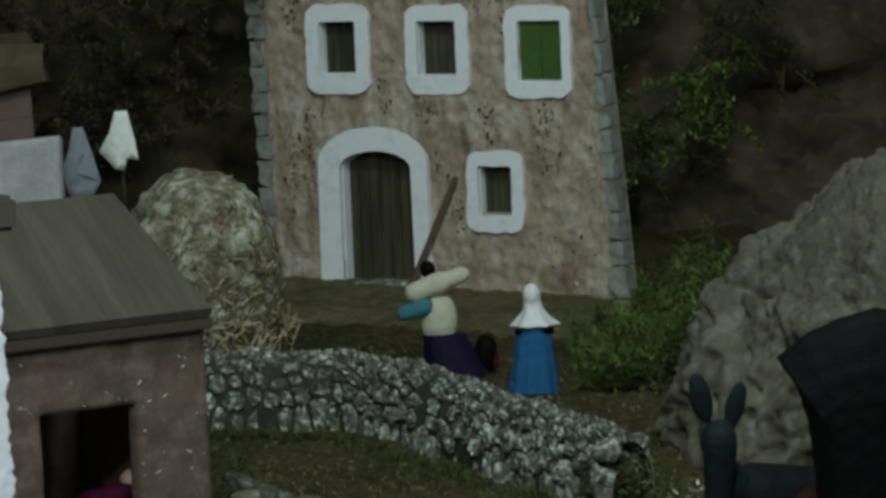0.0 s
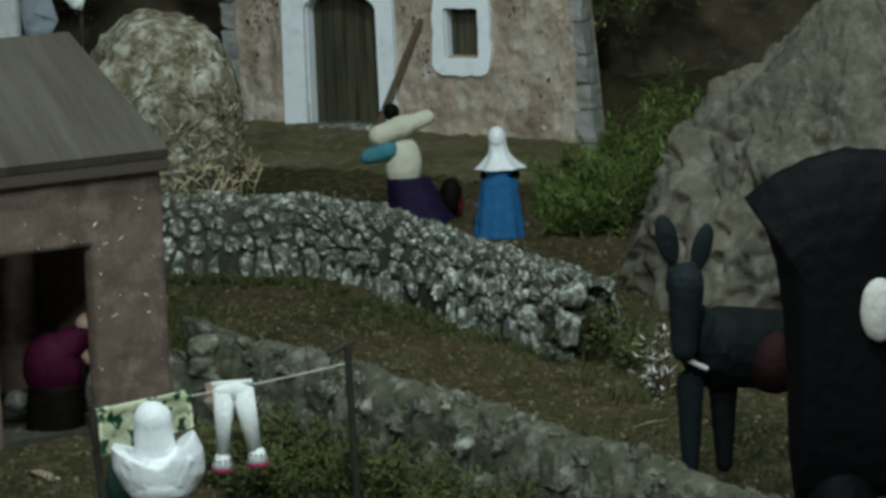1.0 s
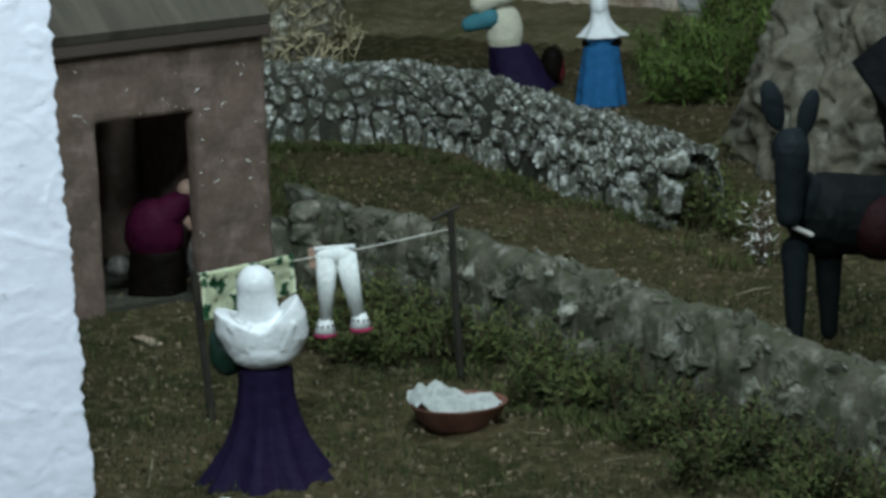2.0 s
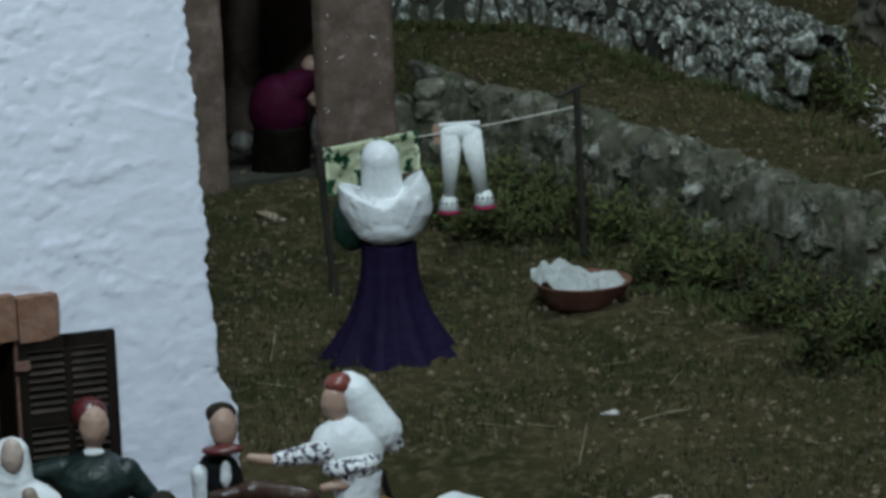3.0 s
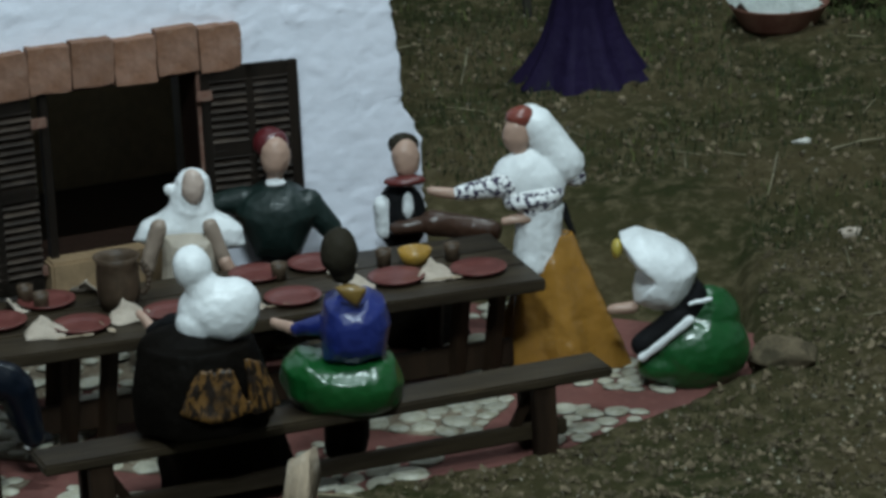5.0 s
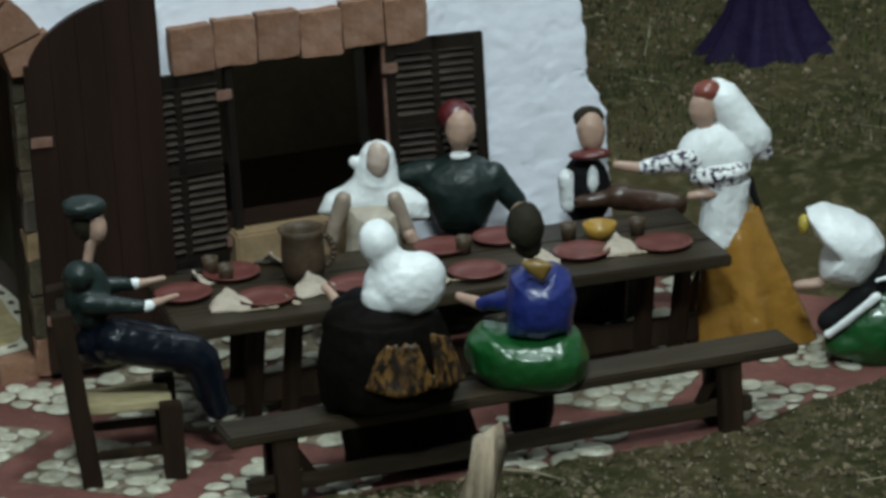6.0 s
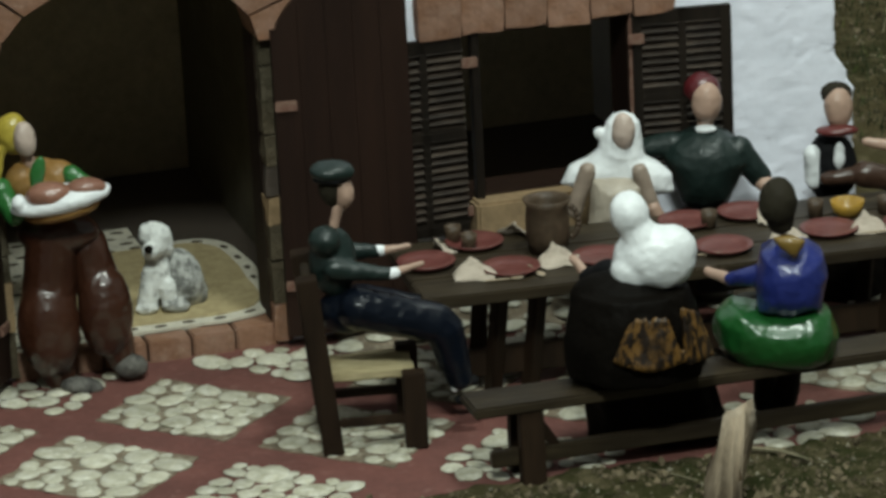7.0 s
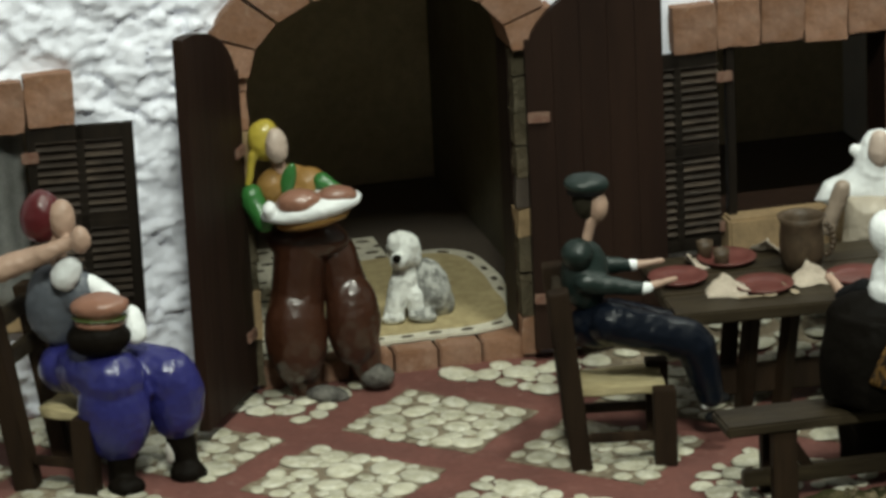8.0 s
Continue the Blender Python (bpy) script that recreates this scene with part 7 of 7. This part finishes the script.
for k in range(30):
    s = k / 29
    x = float(np.interp(s, [0, 0.2, 0.4, 0.6, 0.8, 1], [0.16, 0.235, 0.33, 0.425, 0.52, 0.60])) - rng.uniform(0.045, 0.075)
    y = float(np.interp(s, [0, 0.2, 0.4, 0.6, 0.8, 1], [3.86, 3.72, 3.55, 3.36, 3.17, 3.01])) - rng.uniform(0.02, 0.04)
    stems = []
    for i in range(12):
        a, r = rng.uniform(0, 6.283), rng.uniform(0.0, 0.03)
        root = at_ground(x + r * math.cos(a), y + r * math.sin(a))
        stems.append((root, root + Vector((rng.uniform(-0.02, 0.025), rng.uniform(-0.01, 0.02), rng.uniform(0.02, 0.065)))))
    leafy("weed_clump", stems, "moss" if k % 3 else "dark_moss", "dull green weeds growing up the stone wall's foot", 160 + k, stem_r=0.0008, leaves=30, leaf=0.008, category="weeds")

stems = []
for i in range(16):
    root = at_ground(0.575 + rng.uniform(-0.012, 0.012), 3.985 + rng.uniform(-0.02, 0.02))
    stems.append((root, root + Vector((rng.uniform(-0.012, 0.018), rng.uniform(-0.02, 0.01), rng.uniform(0.03, 0.085)))))
leafy("pale_dry_plant", stems, "chip", "whitish dried plant beside the stone wall", 201, leaves=9, leaf=0.010, category="plant")

# low growth along the stone walls and on the yard
bm = bmesh.new()
rng = random.Random(77)
for i in range(420):
    s = rng.random()
    x, y = 0.10 + 0.50 * s, 3.86 - 0.90 * s
    side = rng.uniform(0.05, 0.12) if i % 4 else -rng.uniform(0.05, 0.16)
    x, y = x - side * 0.85, y - side * 0.45
    thick = fbm(x * 9, y * 9, 5)
    if thick < 0.0:
        continue
    tuft(bm, (x, y, ground_height(x, y) - 0.003), rng.randint(8, 20), 0.02, 0.012 + 0.03 * thick, 0.0015, rng)
for i in range(260):
    s = rng.random()
    x, y = (0.0 + 0.26 * s * 2, 4.79 - 0.06 * s * 2) if s < 0.4 else (0.208 + 0.30 * (s - 0.4) / 0.6, 4.742 - 0.55 * (s - 0.4) / 0.6)
    x, y = x - rng.uniform(0.008, 0.03), y - rng.uniform(0.0, 0.03)
    tuft(bm, (x, y, ground_height(x, y) - 0.003), rng.randint(6, 14), 0.016, rng.uniform(0.008, 0.024), 0.0012, rng)
for i in range(70):
    x, y = rng.uniform(0.05, 0.42), rng.uniform(4.05, 4.5)
    tuft(bm, (x, y, ground_height(x, y) - 0.003), rng.randint(4, 10), 0.02, 0.013, 0.001, rng)
for i in range(40):
    x, y = rng.uniform(0.0, 0.08), rng.uniform(4.1, 4.7)
    tuft(bm, (x, y, ground_height(x, y) - 0.003), rng.randint(7, 16), 0.02, 0.03, 0.0012, rng)
for i in range(60):
    x, y = rng.uniform(0.48, 0.62), rng.uniform(3.95, 4.4)
    tuft(bm, (x, y, ground_height(x, y) - 0.003), rng.randint(6, 14), 0.02, 0.028, 0.0012, rng)
tagged(part("low_growth", bm, "moss"), "low dull green growth along the stone walls", "grass", kind="stuff")

bm = bmesh.new()
for i in range(330):
    x, y = rng.uniform(0.02, 0.5), rng.uniform(3.95, 4.6)
    if fbm(x * 8, y * 5, 2) < -0.1:
        continue
    tuft(bm, (x, y, ground_height(x, y) - 0.003), rng.randint(5, 12), 0.022, 0.012, 0.0011, rng, 1.2)
for i in range(160):
    x, y = rng.uniform(0.1, 0.62), rng.uniform(4.75, 5.35)
    if fbm(x * 8, y * 5, 2) < 0.0:
        continue
    tuft(bm, (x, y, ground_height(x, y) - 0.003), rng.randint(4, 9), 0.02, 0.009, 0.001, rng, 1.2)
tagged(part("dry_grass", bm, "dry_grass"), "thin yellowed grass between the stone walls", "grass", kind="stuff")


def crumbs(name, count, low, high, mat, label, seed, far=3.3):
    """Many small angular crumbs strewn on the earth, as one mesh."""
    rng = random.Random(seed)
    corners = ((1, 0, 0), (-1, 0, 0), (0, 1, 0), (0, -1, 0), (0, 0, 1), (0, 0, -1))
    sides = ((0, 2, 4), (2, 1, 4), (1, 3, 4), (3, 0, 4), (2, 0, 5), (1, 2, 5), (3, 1, 5), (0, 3, 5))
    verts, faces = [], []
    for _ in range(count):
        x, y = rng.uniform(-0.5, 0.75), 2.03 + far * rng.random() ** 1.9
        if y > pave_front(x) - 0.001 - 0.01 * rng.random() and x < 0.14 and y < 2.9:
            continue
        s = low + (high - low) * rng.random() ** 3
        m = Matrix.LocRotScale((x, y, ground_height(x, y) + s * 0.25), Euler((rng.uniform(0, 3), rng.uniform(0, 3), rng.uniform(0, 3))), (s, s * rng.uniform(0.5, 1), s * rng.uniform(0.4, 0.8)))
        n = len(verts)
        verts += [m @ Vector(c) for c in corners]
        faces += [(n + a, n + b, n + c) for a, b, c in sides]
    mesh = bpy.data.meshes.new(name)
    mesh.from_pydata(verts, [], faces)
    mesh.materials.append(MAT[mat])
    tagged(new(name, mesh), label, name.replace("_", " "), kind="stuff")


crumbs("earth_crumbs", 30000, 0.0008, 0.0055, "crumb", "brown crumbs of soil on the earth", 3)
crumbs("earth_crumbs", 28000, 0.0008, 0.0042, "crumb", "brown crumbs of soil heaped beside the pavement", 17, 0.75)
crumbs("grit", 3500, 0.0007, 0.0026, "grit", "pale grit strewn on the soil beside the pavement", 19, 0.75)
crumbs("grit", 5200, 0.0006, 0.0032, "grit", "pale grit scattered on the earth", 9)
# short moss that covers the earth
def moss_cover(name, count, near, far, bend, high, bias, mat, label):
    """Many short upright fibres between two distances, thicker in patches, as one mesh."""
    verts, faces = [], []
    for _ in range(count):
        x, y = rng.uniform(-0.5, 0.75), near + (far - near) * rng.random() ** bend
        if (y > pave_front(x) - 0.012 and x < 0.14 and y < 2.9) or fbm(x * 7, y * 7, 4) + bias < rng.uniform(-0.5, 0.35):
            continue
        z, a, h = ground_height(x, y) - 0.001, rng.uniform(0, 6.283), rng.uniform(0.4, 1.0) * high
        dx, dy = math.cos(a), math.sin(a)
        n = len(verts)
        verts += [(x - dx * 0.0008, y - dy * 0.0008, z), (x + dx * 0.0008, y + dy * 0.0008, z), (x + dy * h * rng.uniform(-0.8, 0.8), y - dx * h * rng.uniform(-0.8, 0.8), z + h)]
        faces.append((n, n + 1, n + 2))
    mesh = bpy.data.meshes.new(name)
    mesh.from_pydata(verts, [], faces)
    mesh.materials.append(MAT[mat])
    tagged(new(name, mesh), label, "moss", kind="stuff")


moss_cover("ground_moss", 22000, 2.4, 5.2, 1.5, 0.009, 0.0, "dry_moss", "short dry moss fibres covering the earth")
moss_cover("yard_moss", 42000, 2.75, 3.85, 1.0, 0.010, 0.15, "dark_moss", "dark green moss fibres covering the yard")
moss_cover("yard_moss", 9000, 2.75, 4.6, 1.0, 0.014, 0.0, "moss", "brighter green moss fibres in the yard")
bm = bmesh.new()
for i in range(100):
    x, y = rng.uniform(-0.4, 0.6), 2.1 + 2.6 * rng.random() ** 1.5
    if y > pave_front(x) - 0.01 and x < 0.15 and y < 2.9:
        continue
    a, s = rng.uniform(0, 3.1), rng.uniform(0.006, 0.022)
    p, d = Vector((x, y, ground_height(x, y) + 0.0012)), Vector((math.cos(a), math.sin(a), rng.uniform(-0.05, 0.12)))
    rod(bm, p - d * s, p + d * s, 0.0007, 0.0005, 4)
for (x0, y0), (x1, y1), r in (((0.215, 2.965), (0.261, 2.993), 0.0011), ((0.17, 2.956), (0.157, 2.854), 0.0009), ((-0.102, 3.277), (-0.105, 3.181), 0.0011), ((-0.174, 2.278), (-0.129, 2.257), 0.0016), ((-0.17, 2.285), (-0.152, 2.298), 0.0018), ((0.089, 2.485), (0.115, 2.505), 0.0013), ((0.52, 3.789), (0.561, 3.816), 0.0012)):
    a, b = Vector((x0, y0, ground_height(x0, y0) + 0.003)), Vector((x1, y1, ground_height(x1, y1) + 0.004))
    mid = a.lerp(b, 0.55) + Vector((0.001, 0.003, 0.001))
    rod(bm, a, mid, r, r, 5)
    rod(bm, mid, b, r, r * 0.5, 5)
tagged(part("fallen_straws", bm, "old_straw"), "dry straws scattered on the earth", "straw", kind="stuff")
